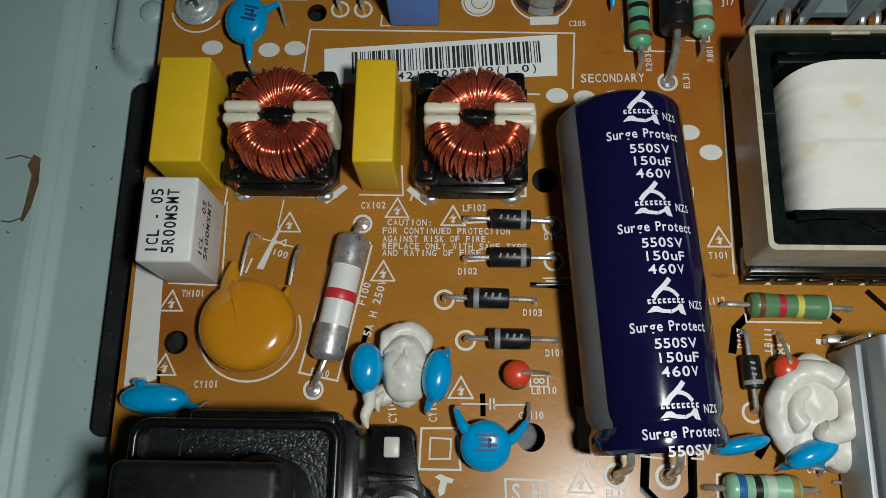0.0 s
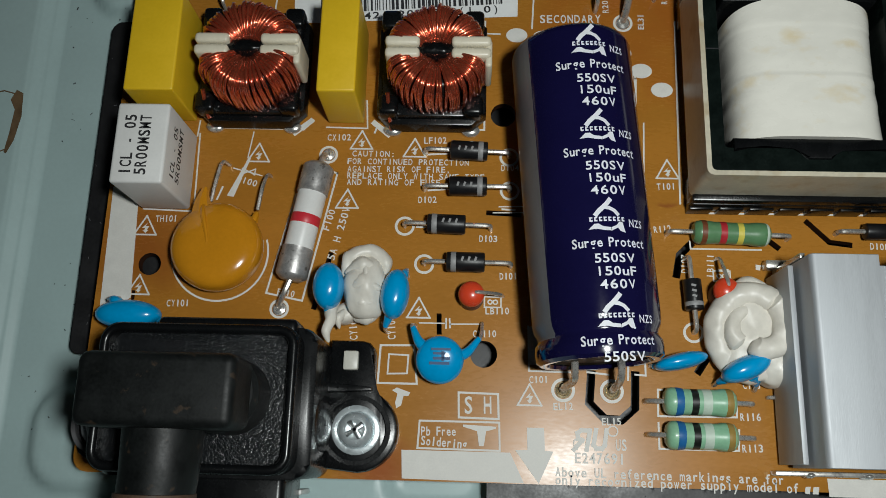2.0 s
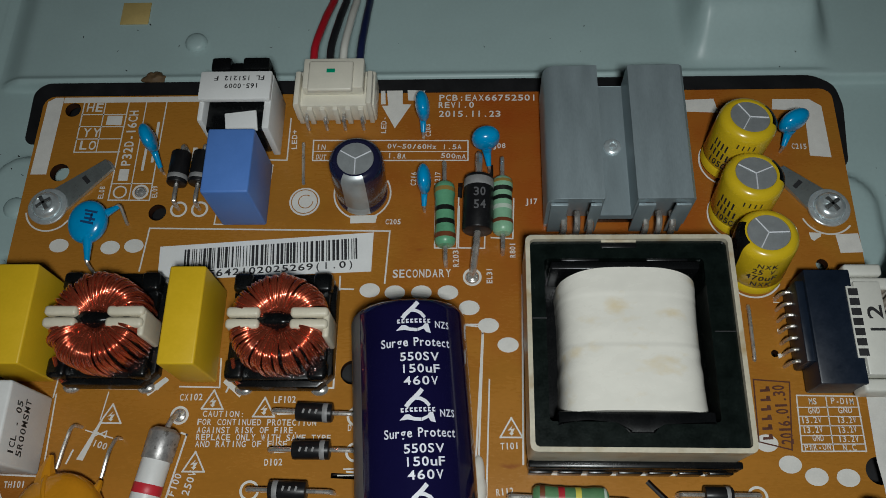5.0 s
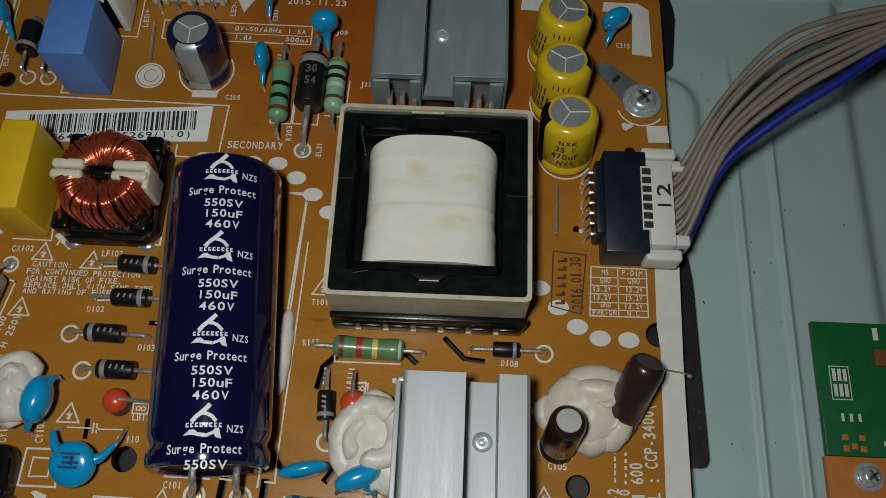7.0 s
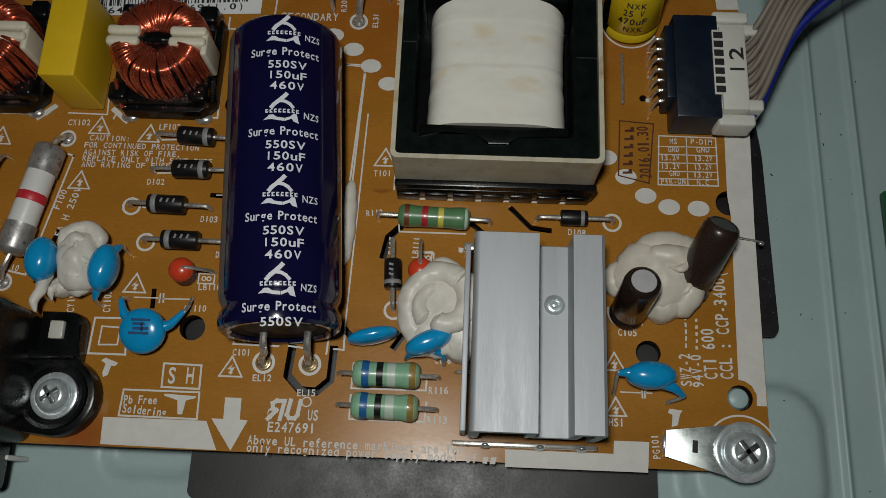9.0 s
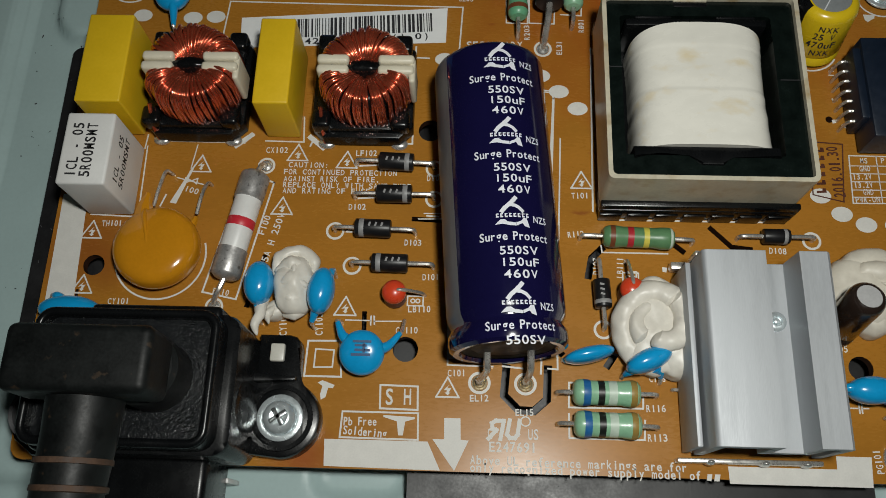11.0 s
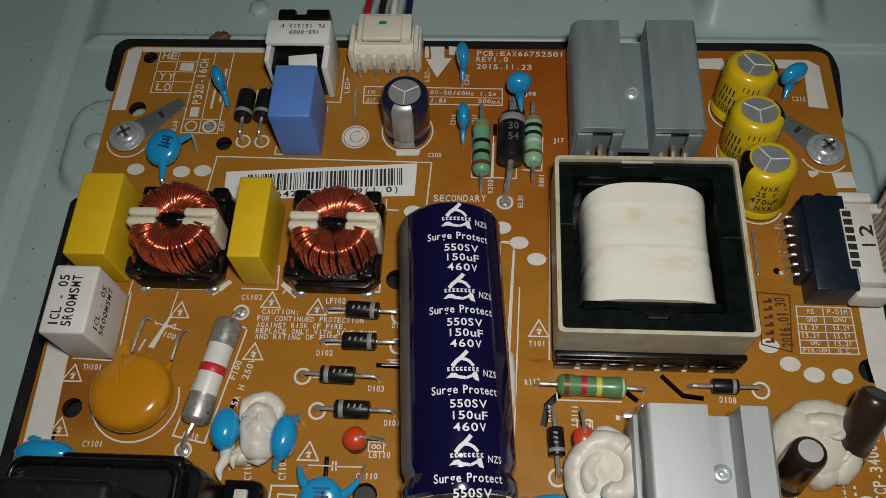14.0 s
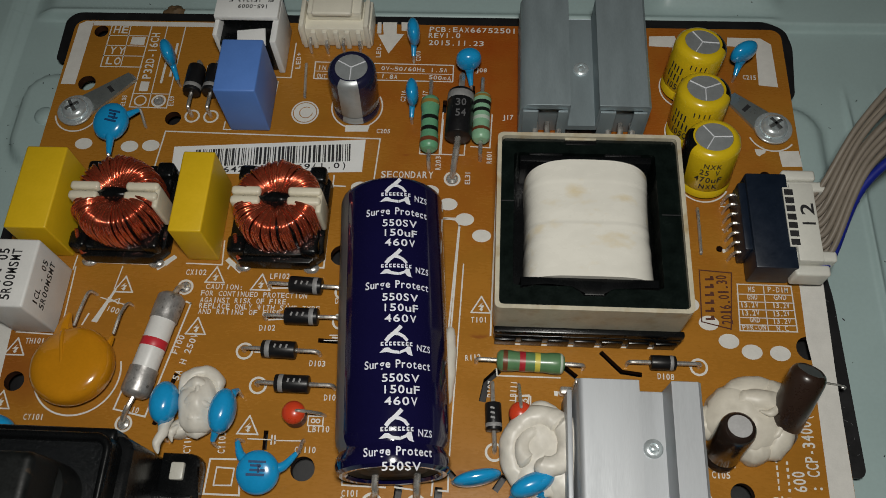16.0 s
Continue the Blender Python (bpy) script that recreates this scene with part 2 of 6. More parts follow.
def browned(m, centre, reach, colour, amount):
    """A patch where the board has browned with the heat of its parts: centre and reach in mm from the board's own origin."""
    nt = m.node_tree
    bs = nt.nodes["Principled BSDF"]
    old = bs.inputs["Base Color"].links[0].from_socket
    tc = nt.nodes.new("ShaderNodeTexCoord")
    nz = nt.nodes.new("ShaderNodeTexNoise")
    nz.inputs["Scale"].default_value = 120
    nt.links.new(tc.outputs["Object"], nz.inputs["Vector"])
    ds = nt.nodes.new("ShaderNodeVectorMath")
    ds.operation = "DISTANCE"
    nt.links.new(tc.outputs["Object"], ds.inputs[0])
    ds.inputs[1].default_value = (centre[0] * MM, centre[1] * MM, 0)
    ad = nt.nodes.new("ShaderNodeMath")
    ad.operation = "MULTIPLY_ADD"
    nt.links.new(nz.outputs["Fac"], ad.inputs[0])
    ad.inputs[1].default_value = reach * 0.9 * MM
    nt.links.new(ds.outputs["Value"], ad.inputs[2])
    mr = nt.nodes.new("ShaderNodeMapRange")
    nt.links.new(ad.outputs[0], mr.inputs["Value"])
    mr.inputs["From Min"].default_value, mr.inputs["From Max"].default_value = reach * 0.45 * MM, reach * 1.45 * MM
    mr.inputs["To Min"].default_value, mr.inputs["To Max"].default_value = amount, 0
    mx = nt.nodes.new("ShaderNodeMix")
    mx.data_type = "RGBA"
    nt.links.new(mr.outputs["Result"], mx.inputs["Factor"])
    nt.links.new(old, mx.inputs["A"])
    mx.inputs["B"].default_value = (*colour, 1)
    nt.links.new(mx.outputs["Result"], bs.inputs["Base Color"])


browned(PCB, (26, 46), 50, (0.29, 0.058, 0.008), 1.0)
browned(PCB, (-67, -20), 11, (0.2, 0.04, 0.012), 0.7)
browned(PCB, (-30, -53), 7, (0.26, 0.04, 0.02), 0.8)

PCB_EDGE = mat("dark_cut_edge", (0.035, 0.014, 0.007), 0.6, var=0.3, size=1.5, grain=0.3, bump=0.4, spec=0.2)
SILK = mat("white_print", (0.66, 0.65, 0.61), 0.6, var=0.07, size=2, grain=0.25, bump=0.08, spec=0.3)
TIN = mat("tinned_wire", (0.62, 0.6, 0.56), 0.28, 0.75, var=0.25, size=1.5, grain=0.3, bump=0.3, dark=(0.42, 0.36, 0.3), dark_at=0.66)
SOLDER = mat("solder", (0.66, 0.65, 0.62), 0.25, 0.75, var=0.2, size=1.0, grain=0.3, bump=0.4)
EYELET = mat("brass_eyelet", (0.62, 0.5, 0.3), 0.25, 0.8, var=0.25, size=1.0, grain=0.3, bump=0.4)
CHASSIS = mat("painted_steel", (0.38, 0.5, 0.495), 0.42, 0.0, var=0.06, size=14, grain=0.7, bump=0.14, dark=(0.2, 0.21, 0.2), dark_at=0.745, spec=0.4)
SHEET = mat("black_sheet", (0.012, 0.012, 0.013), 0.45, var=0.3, size=5, grain=0.4, bump=0.5)
YELLOW = mat("yellow_case", (0.72, 0.47, 0.012), 0.42, var=0.06, size=5, grain=0.5, bump=0.12, dark=(0.45, 0.27, 0.01), dark_at=0.74)
WHITE = mat("white_ceramic", (0.72, 0.72, 0.7), 0.45, var=0.06, size=4, grain=0.4, bump=0.2)
INK = mat("dark_ink", (0.02, 0.02, 0.022), 0.6, var=0.2, size=1, grain=0.2, bump=0)
COPPER = mat("enamelled_copper", (0.64, 0.125, 0.06), 0.2, 0.8, var=0.3, size=1.2, grain=0.3, bump=0.1, coat=1.0)
BLACK = mat("black_plastic", (0.004, 0.0045, 0.005), 0.27, var=0.25, size=3, grain=0.3, bump=0.25, spec=0.35)
GRAINED = mat("grained_black_plastic", (0.008, 0.009, 0.01), 0.22, var=0.4, size=0.6, grain=0.25, bump=1.0, depth=0.22)
CREAM = mat("cream_plastic", (0.66, 0.61, 0.48), 0.42, var=0.07, size=3, grain=0.4, bump=0.15)
GOLD = mat("ochre_epoxy", (0.54, 0.225, 0.008), 0.17, var=0.08, size=4, grain=0.5, bump=0.12, coat=0.5)
FUSE_CAP = mat("dull_fuse_cap", (0.42, 0.41, 0.4), 0.38, 0.6, var=0.3, size=1.4, grain=0.35, bump=0.5, dark=(0.2, 0.19, 0.18), dark_at=0.6)
RED = mat("red_print", (0.55, 0.025, 0.04), 0.45, var=0.06)
BEAD = mat("red_epoxy_bead", (0.62, 0.055, 0.018), 0.3, var=0.08, coat=0.3)
BEAD_BASE = mat("dark_bead_base", (0.1, 0.035, 0.025), 0.5, var=0.2)
BLUE = mat("blue_epoxy", (0.012, 0.3, 0.62), 0.2, var=0.1, size=3, grain=0.5, bump=0.12, coat=0.5)
BLUE_INK = mat("navy_print", (0.01, 0.06, 0.17), 0.5, var=0.1)
BLUE_BOX = mat("light_blue_case", (0.1, 0.23, 0.62), 0.42, var=0.06, size=4, grain=0.4, bump=0.12)
NAVY = mat("navy_sleeve", (0.006, 0.005, 0.036), 0.12, var=0.1, size=8, grain=0.6, bump=0.08, coat=0.35)
NAVY_DARK = mat("dark_navy_sleeve", (0.012, 0.013, 0.04), 0.25, var=0.15, coat=0.3)
SLEEVE_GREY = mat("grey_sleeve_stripe", (0.12, 0.12, 0.125), 0.35, var=0.1, size=3)
SLEEVE_PRINT = mat("silver_white_print", (0.72, 0.74, 0.78), 0.45, var=0.06, size=1, bump=0)
RUBBER = mat("black_rubber", (0.005, 0.006, 0.006), 0.5, var=0.5, size=2.5, grain=0.4, bump=0.5, spec=0.25, dark=(0.03, 0.021, 0.014), dark_at=0.63)
DUSTY = mat("dusty_brown_rubber", (0.06, 0.032, 0.018), 0.7, var=0.5, size=1.5, grain=0.3, bump=0.6)
GREEN_R = mat("green_resistor_lacquer", (0.25, 0.47, 0.3), 0.35, var=0.12, size=2, grain=0.4, bump=0.3, coat=0.25)
GREEN_D = mat("deep_green_resistor_lacquer", (0.1, 0.22, 0.1), 0.35, var=0.12, size=2, grain=0.4, bump=0.3, coat=0.25)
GREEN_M = mat("mid_green_resistor_lacquer", (0.13, 0.36, 0.2), 0.35, var=0.15, size=2, grain=0.4, bump=0.3, coat=0.25)
B_BLUE, B_BLACK, B_GOLD, B_RED, B_YELLOW, B_BROWN, B_SILVER_SHEEN = (mat(n, c, 0.38, var=0.1, size=1.5, coat=0.2) for n, c in (
    ("blue_band", (0.02, 0.12, 0.32)), ("black_band", (0.01, 0.012, 0.01)), ("gold_band", (0.3, 0.2, 0.05)), ("red_band", (0.4, 0.02, 0.03)),
    ("yellow_band", (0.6, 0.52, 0.08)), ("brown_band", (0.16, 0.05, 0.02)), ("silver_band_and_sheen", (0.5, 0.6, 0.5))))
DIODE = mat("diode_black_epoxy", (0.009, 0.009, 0.01), 0.36, var=0.25, size=1.5, grain=0.3, bump=0.3, spec=0.35)
DIODE_BAND = mat("diode_grey_band", (0.25, 0.25, 0.25), 0.5, var=0.15, size=1)
ALU = mat("brushed_aluminium", (0.43, 0.45, 0.47), 0.55, 0.45, var=0.1, size=6, grain=0.3, bump=0.3, stretch=(3, 0.25, 1))
ALU_DULL = mat("dull_aluminium", (0.31, 0.375, 0.4), 0.48, 0.45, var=0.1, size=6, grain=0.3, bump=0.15, stretch=(2, 0.4, 1))
GLUE = mat("white_silicone", (0.66, 0.63, 0.56), 0.42, var=0.08, size=3, grain=0.5, bump=0.2, dark=(0.45, 0.4, 0.33), dark_at=0.7)
GLUE_OLD = mat("beige_silicone", (0.64, 0.6, 0.51), 0.42, var=0.08, size=3, grain=0.5, bump=0.2)
FERRITE = mat("black_ferrite", (0.004, 0.007, 0.006), 0.24, var=0.5, size=2.2, grain=0.35, bump=0.6, coat=0.2, spec=0.35)
TAPE = mat("cream_winding_tape", (0.78, 0.765, 0.69), 0.27, var=0.06, size=6, grain=1.4, bump=0.22, dark=(0.68, 0.55, 0.3), dark_at=0.58, edge=0.24, stretch=(0.6, 1.0, 1), coat=0.35, depth=0.14)
WRAP = mat("ivory_core_wrap", (0.52, 0.48, 0.37), 0.35, var=0.14, size=4, grain=0.5, bump=0.3, dark=(0.36, 0.25, 0.11), dark_at=0.52, edge=0.3)
YSLEEVE = mat("yellow_sleeve", (0.66, 0.47, 0.012), 0.25, var=0.06, size=4, coat=0.3)
CAN_TOP = mat("grey_can_top", (0.42, 0.45, 0.46), 0.4, 0.5, var=0.12, size=2, grain=0.3, bump=0.2)
SCREW = mat("zinc_screw", (0.72, 0.79, 0.81), 0.24, 0.62, var=0.2, size=1.2, grain=0.4, bump=0.6)
STEEL_TAB = mat("steel_tab", (0.42, 0.46, 0.45), 0.3, 0.75, var=0.15, size=3, grain=0.4, bump=0.2)
CREAM_LIGHT = mat("pale_cream_plastic", (0.74, 0.71, 0.6), 0.38, var=0.05, size=3, bump=0.1, coat=0.2)
RECESS_SHADE = mat("shaded_recess_metal", (0.3, 0.32, 0.32), 0.25, 0.8, var=0.3, size=0.8, grain=0.2, bump=0.6)
CN_NAVY = mat("navy_connector_plastic", (0.007, 0.013, 0.026), 0.4, var=0.2, size=3, grain=0.4, bump=0.25)
CN_WHITE = mat("white_connector_plastic", (0.68, 0.68, 0.62), 0.4, var=0.05, size=3, bump=0.1)
WIRE_GREY = mat("grey_wire", (0.21, 0.18, 0.145), 0.42, var=0.12, size=6, grain=0.6, bump=0.1)
WIRE_BLUE = mat("blue_wire", (0.01, 0.02, 0.24), 0.42, var=0.1, size=6)
WIRE_RED = mat("red_wire", (0.42, 0.01, 0.02), 0.42, var=0.1, size=6)
WIRE_BLACK = mat("black_wire", (0.012, 0.012, 0.014), 0.42, var=0.1, size=6)
WIRE_NAVY = mat("navy_wire", (0.01, 0.015, 0.06), 0.42, var=0.1, size=6)
LABEL = mat("white_paper_label", (0.76, 0.77, 0.76), 0.5, var=0.05, size=5, bump=0.05)
GREEN_PCB = mat("green_solder_mask", (0.012, 0.12, 0.035), 0.3, var=0.15, size=4, grain=0.5, bump=0.15)
COPPER_PAD = mat("orange_mask_copper", (0.5, 0.17, 0.03), 0.4, var=0.12, size=4, grain=0.5, bump=0.2)
RUST = mat("brown_residue", (0.12, 0.075, 0.035), 0.7, var=0.3, size=1.5, grain=0.3, bump=0.8)
STAMP = mat("brown_stamp_ink", (0.085, 0.025, 0.012), 0.5, var=0.25, size=1, bump=0)
GREEN_BIT = mat("green_plastic", (0.0, 0.3, 0.16), 0.4, var=0.1)

# ---- the setting: pressed steel chassis, black insulating sheet ----
def step(a, b, v):
    t = min(1.0, max(0.0, (v - a) / (b - a)))
    return t * t * (3 - 2 * t)


def pad(x, y, cx, cy, hx, hy, r, soft):
    """1 inside a rounded rectangle, 0 outside, with a soft edge."""
    dx, dy = max(abs(x - cx) - hx + r, 0), max(abs(y - cy) - hy + r, 0)
    return 1 - step(r - soft, r, math.hypot(dx, dy))


def chassis_height(x, y):
    z = -9.0
    z += 2.2 * min(1.0, max(0.0, (-66.2 - x) / 4.3))
    z += 2.0 * step(104.3, 105.5, y) * step(-66.0, -60.0, x)
    z += 0.5 * math.exp(-((y - 106.0) / 0.7) ** 2) * step(-66, -63, x) * step(102, 98, x)
    z += 3.3 * pad(x, y, -50, 77, 12.5, 12.5, 8, 2.2)
    z += 2.4 * pad(x, y, 97, 73, 10, 12, 8, 2.5)
    z += 2.4 * pad(x, y, -52, -8, 10, 9, 7, 2.5)
    z += 2.4 * pad(x, y, 98, -10, 12, 12, 8, 2.5)
    z -= 1.6 * pad(x, y, 3, -12, 9, 6, 5, 2.5)
    z += (0.9 * math.exp(-((x - 112.6) / 0.6) ** 2) + 0.9 * math.exp(-((x - 119.6) / 0.6) ** 2)) * step(92.0, 78.0, y)
    z -= 2.5 * step(135.0, 138.5, x)
    z += 8.0 * step(106.5, 118.5, y) * step(73.0, 77.5, x) * step(103.0, 97.0, x)
    z += 0.9 * pad(x, y, -25, 114.5, 2.2, 2.0, 2.0, 1.2)
    return z


def build_chassis():
    xs = sorted({*np.arange(-150, 201, 1.0), *np.arange(-72, -64, 0.4), *np.arange(110, 123, 0.25)})
    ys = sorted({*np.arange(-90, 191, 1.0), *np.arange(103, 109, 0.3)})
    verts = [(x * MM, y * MM, chassis_height(x, y) * MM) for y in ys for x in xs]
    n = len(xs)
    faces = [(j * n + i, j * n + i + 1, (j + 1) * n + i + 1, (j + 1) * n + i) for j in range(len(ys) - 1) for i in range(n - 1)]
    me = bpy.data.meshes.new("chassis")
    me.from_pydata(verts, [], faces)
    me.shade_smooth()
    me.materials.append(CHASSIS)
    ob = new("chassis_plate", me)
    LOC[ob.name] = Vector((0, 0, 0))
    return tagged(ob, "pale grey-green painted pressed steel chassis with dust specks", "metal panel", kind="structure")


chassis = build_chassis()
part("rubbed_mark", prism([(x, 44.5 + (y - 44.5) * 0.62) for x, y in ((-71.8, 54), (-70.6, 53), (-70.3, 46), (-70.9, 39), (-71.9, 35), (-72.3, 35.4), (-71.9, 41), (-71.6, 48), (-72.6, 51))], -6.9, -6.72), RUST, chassis, "rubbed brown bare patch")
for pts in ([(-71.8, 49.6), (-74, 50.2), (-76.5, 49.6)], [(-72, 39.4), (-74, 38.6), (-75.5, 38.8)]):
    part("scratch", prism(stroke([(x, y) for x, y in pts], 0.22), -6.82, -6.74), RUST, chassis)
random.seed(4)
specks = bmesh.new()
for _ in range(130):
    x, y = random.choice([(random.uniform(-66, -54), random.uniform(-10, 100)), (random.uniform(-100, -72), random.uniform(-20, 120)), (random.uniform(102, 135), random.uniform(-15, 100)), (random.uniform(-60, 100), random.uniform(107, 130))])
    a, n = random.uniform(0, 3.1), random.uniform(0.05, 0.4) ** 1.3
    z = chassis_height(x, y) + 0.05
    d = Vector((math.cos(a) * n, math.sin(a) * n, 0))
    tube([Vector((x, y, z)) - d, Vector((x, y, z)), Vector((x, y, z)) + d], random.uniform(0.04, 0.12), seg=4, n=1, bm=specks)
tagged(part("dust_specks", specks, INK, chassis), kind="stuff")
for x, y, z in ((-54.5, 76.6, -5.7), (-25, 114.4, -6.3)):
    part("boss", lathe((x, y, z - 0.3), (x, y, z + 1), [(2.3, 0), (2.1, 0.5), (1.5, 0.95), (0, 1.05)], 28), CHASSIS, chassis)
residue = ellipsoid((-32.5, 105.8, -6.6), (2.3, 1.5, 1.0), rough=0.35, size=1.2, seed=2)
whole("residue", residue, RUST, (-32.5, 105.8, -7.2), "dried brown lump of adhesive on the steel", "adhesive residue")
tape = box(-42, -36, 119.5, 125, -7.0, -6.7, 0.1)
whole("tape_scrap", tape, mat("tan_tape", (0.5, 0.38, 0.14), 0.6), (-39, 122, -7.0), "small piece of tan tape stuck on the chassis", "tape")
hook = box(83.5, 93.5, 120.5, 124.0, 0.8, 3.6, 0.6, 3)
whole("chassis_clip", hook, CHASSIS, (88.5, 122.2, 0.8), "pressed metal tab standing on a sloping pressing", "metal tab")
locator = box(-20.3, -16.6, -15.5, -14.7, -9.4, -2.4, 0.25)
whole("locating_tab", locator, WHITE, (-18.4, -15.1, -9.4), "pale upright tab at the edge of the board", "tab")

sheet_edge = [(10.5, -19.2), (11.4, -20), (81, -20), (82, -19.2), (82, -12), (88, -4), (91, 8.4), (101.4, 8.4), (102.2, 9.4), (101.6, 40), (99.4, 58), (92, 61), (90, 66), (90, 82),
              (100.6, 84), (101.8, 97), (100.8, 101.6), (97, 103.8), (-53.5, 103.8), (-55.6, 101.8), (-55.3, 91), (-54.4, 90), (-46, 90), (-43, 80), (-45, 63), (-54.6, 62.6), (-55.6, 61.6),
              (-55.3, 5.6), (-54.4, 4.7), (-46, 4.7), (-44, -11), (10.5, -11)]
sheet = whole("insulating_sheet", prism(softened(sheet_edge, 1.6), -5.3, -5.0), SHEET, (0, 0, -5.3), "black plastic insulating sheet under the circuit board", "plastic sheet", kind="structure")
random.seed(9)
fluff = bmesh.new()
for _ in range(60):
    x, y = random.choice([(random.uniform(98.2, 101.3), random.uniform(12, 55)), (random.uniform(-55, -51), random.uniform(6, 60)), (random.uniform(12, 80), random.uniform(-19.5, -14))])
    a, n = random.uniform(0, 3.1), random.uniform(0.1, 0.5)
    tube([(x, y, -4.95), (x + math.cos(a) * n, y + math.sin(a) * n, -4.9)], 0.05, seg=4, bm=fluff)
tagged(part("lint", fluff, SLEEVE_GREY, sheet), kind="stuff")

# ---- the circuit board, with its holes and slots ----
X0, X1, Y0, Y1 = -50.0, 97.6, -13.0, 97.4
HOLES = [(-42.1, 18.2, 1.75), (9.7, 5.4, 2.0), (80.1, 4.1, 1.9), (93.8, 28.9, 2.1), (93.6, -2.2, 1.9), (-24.5, 72.8, 1.6), (-44.0, 94.4, 1.5), (-44.0, 81.0, 1.8), (12.3, 43.8, 2.0), (90.5, 62.6, 1.0), (80.6, 47.2, 0.6)]
SLOTS = [([(2.9, 11.4), (3.0, 8.2)], 0.75), ([(9.8, 27.4), (15.2, 27.2)], 0.8), ([(25.6, 3.4), (25.2, -1.4), (27.4, -3.6), (29.8, -3.7), (31.8, -1.9), (32.0, 3.4)], 1.25),
         ([(-14.0, 20.6), (-16.2, 11.6)], 0.8), ([(41.3, 23.2), (39.3, 21.2), (38.6, 17.6)], 1.15), ([(58.6, 27.0), (62.0, 23.6), (65.4, 23.2)], 0.85), ([(54.4, 22.4), (52.2, 24.2)], 0.9),
         ([(32.3, 7.2), (34.4, 5.0)], 1.0), ([(42.6, 5.6), (41.0, 3.2)], 1.1), ([(29.6, 75.4), (29.7, 78.4)], 0.8), ([(35.2, 79.2), (35.2, 82.0)], 0.7), ([(-44.1, 11.9), (-44.1, 14.0)], 0.5)]
corner = rounded(X0, X1, Y0, Y1, 2.2, 4)
board_loops = [corner] + [circle(x, y, r, 28) for x, y, r in HOLES] + [stroke([Vector(p) for p in pts], w) for pts, w in SLOTS]
bmb = curve_mesh(board_loops, 1.6)
moved(bmb, Matrix.Translation((0, 0, -0.8)))
board = thing("circuit_board", 24, 42, -1.6, "brown phenolic power supply circuit board with white printed markings", "circuit board")
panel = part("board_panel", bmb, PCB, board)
panel.data.materials.append(PCB_EDGE)
for f in panel.data.polygons:
    f.material_index = 1 if abs(f.normal.z) < 0.5 else 0
part("standoff", cyl((93.6, -2.2, -8.6), (93.6, -2.2, -0.3), 1.7, 0.9), CHASSIS, board, "pale rounded stud in a hole")


def mark(name, bm, label=""):
    return part(name, bm, SILK, board, label)


# pillars that carry the board
for x, y in ((-44.2, 73.6), (92.9, 72.7), (93.4, -10.2), (-8.3, -6.2)):
    part("standoff", cyl((x, y, -8.6), (x, y, -1.62), 2.6, 0.1), SCREW, board)


# ---- things ----
def lead(points, parent, r=0.38, name="lead"):
    return part(name, tube(points, r), TIN, parent)


def solder_ring(x, y, r=1.5, tinned=True):
    """A printed ring round a lead, with a soldered eyelet where it is tinned."""
    mark("printed_ring", ring(x, y, r * 0.74, r))
    if tinned:
        part("solder_joint", lathe((x, y, 0), (x, y, 1), [(r * 0.7, 0.02), (r * 0.62, 0.22), (r * 0.5, 0.28), (r * 0.4, 0.12), (r * 0.26, 0.2), (0, 0.3)], 20), SOLDER if r < 1.7 else EYELET, board)


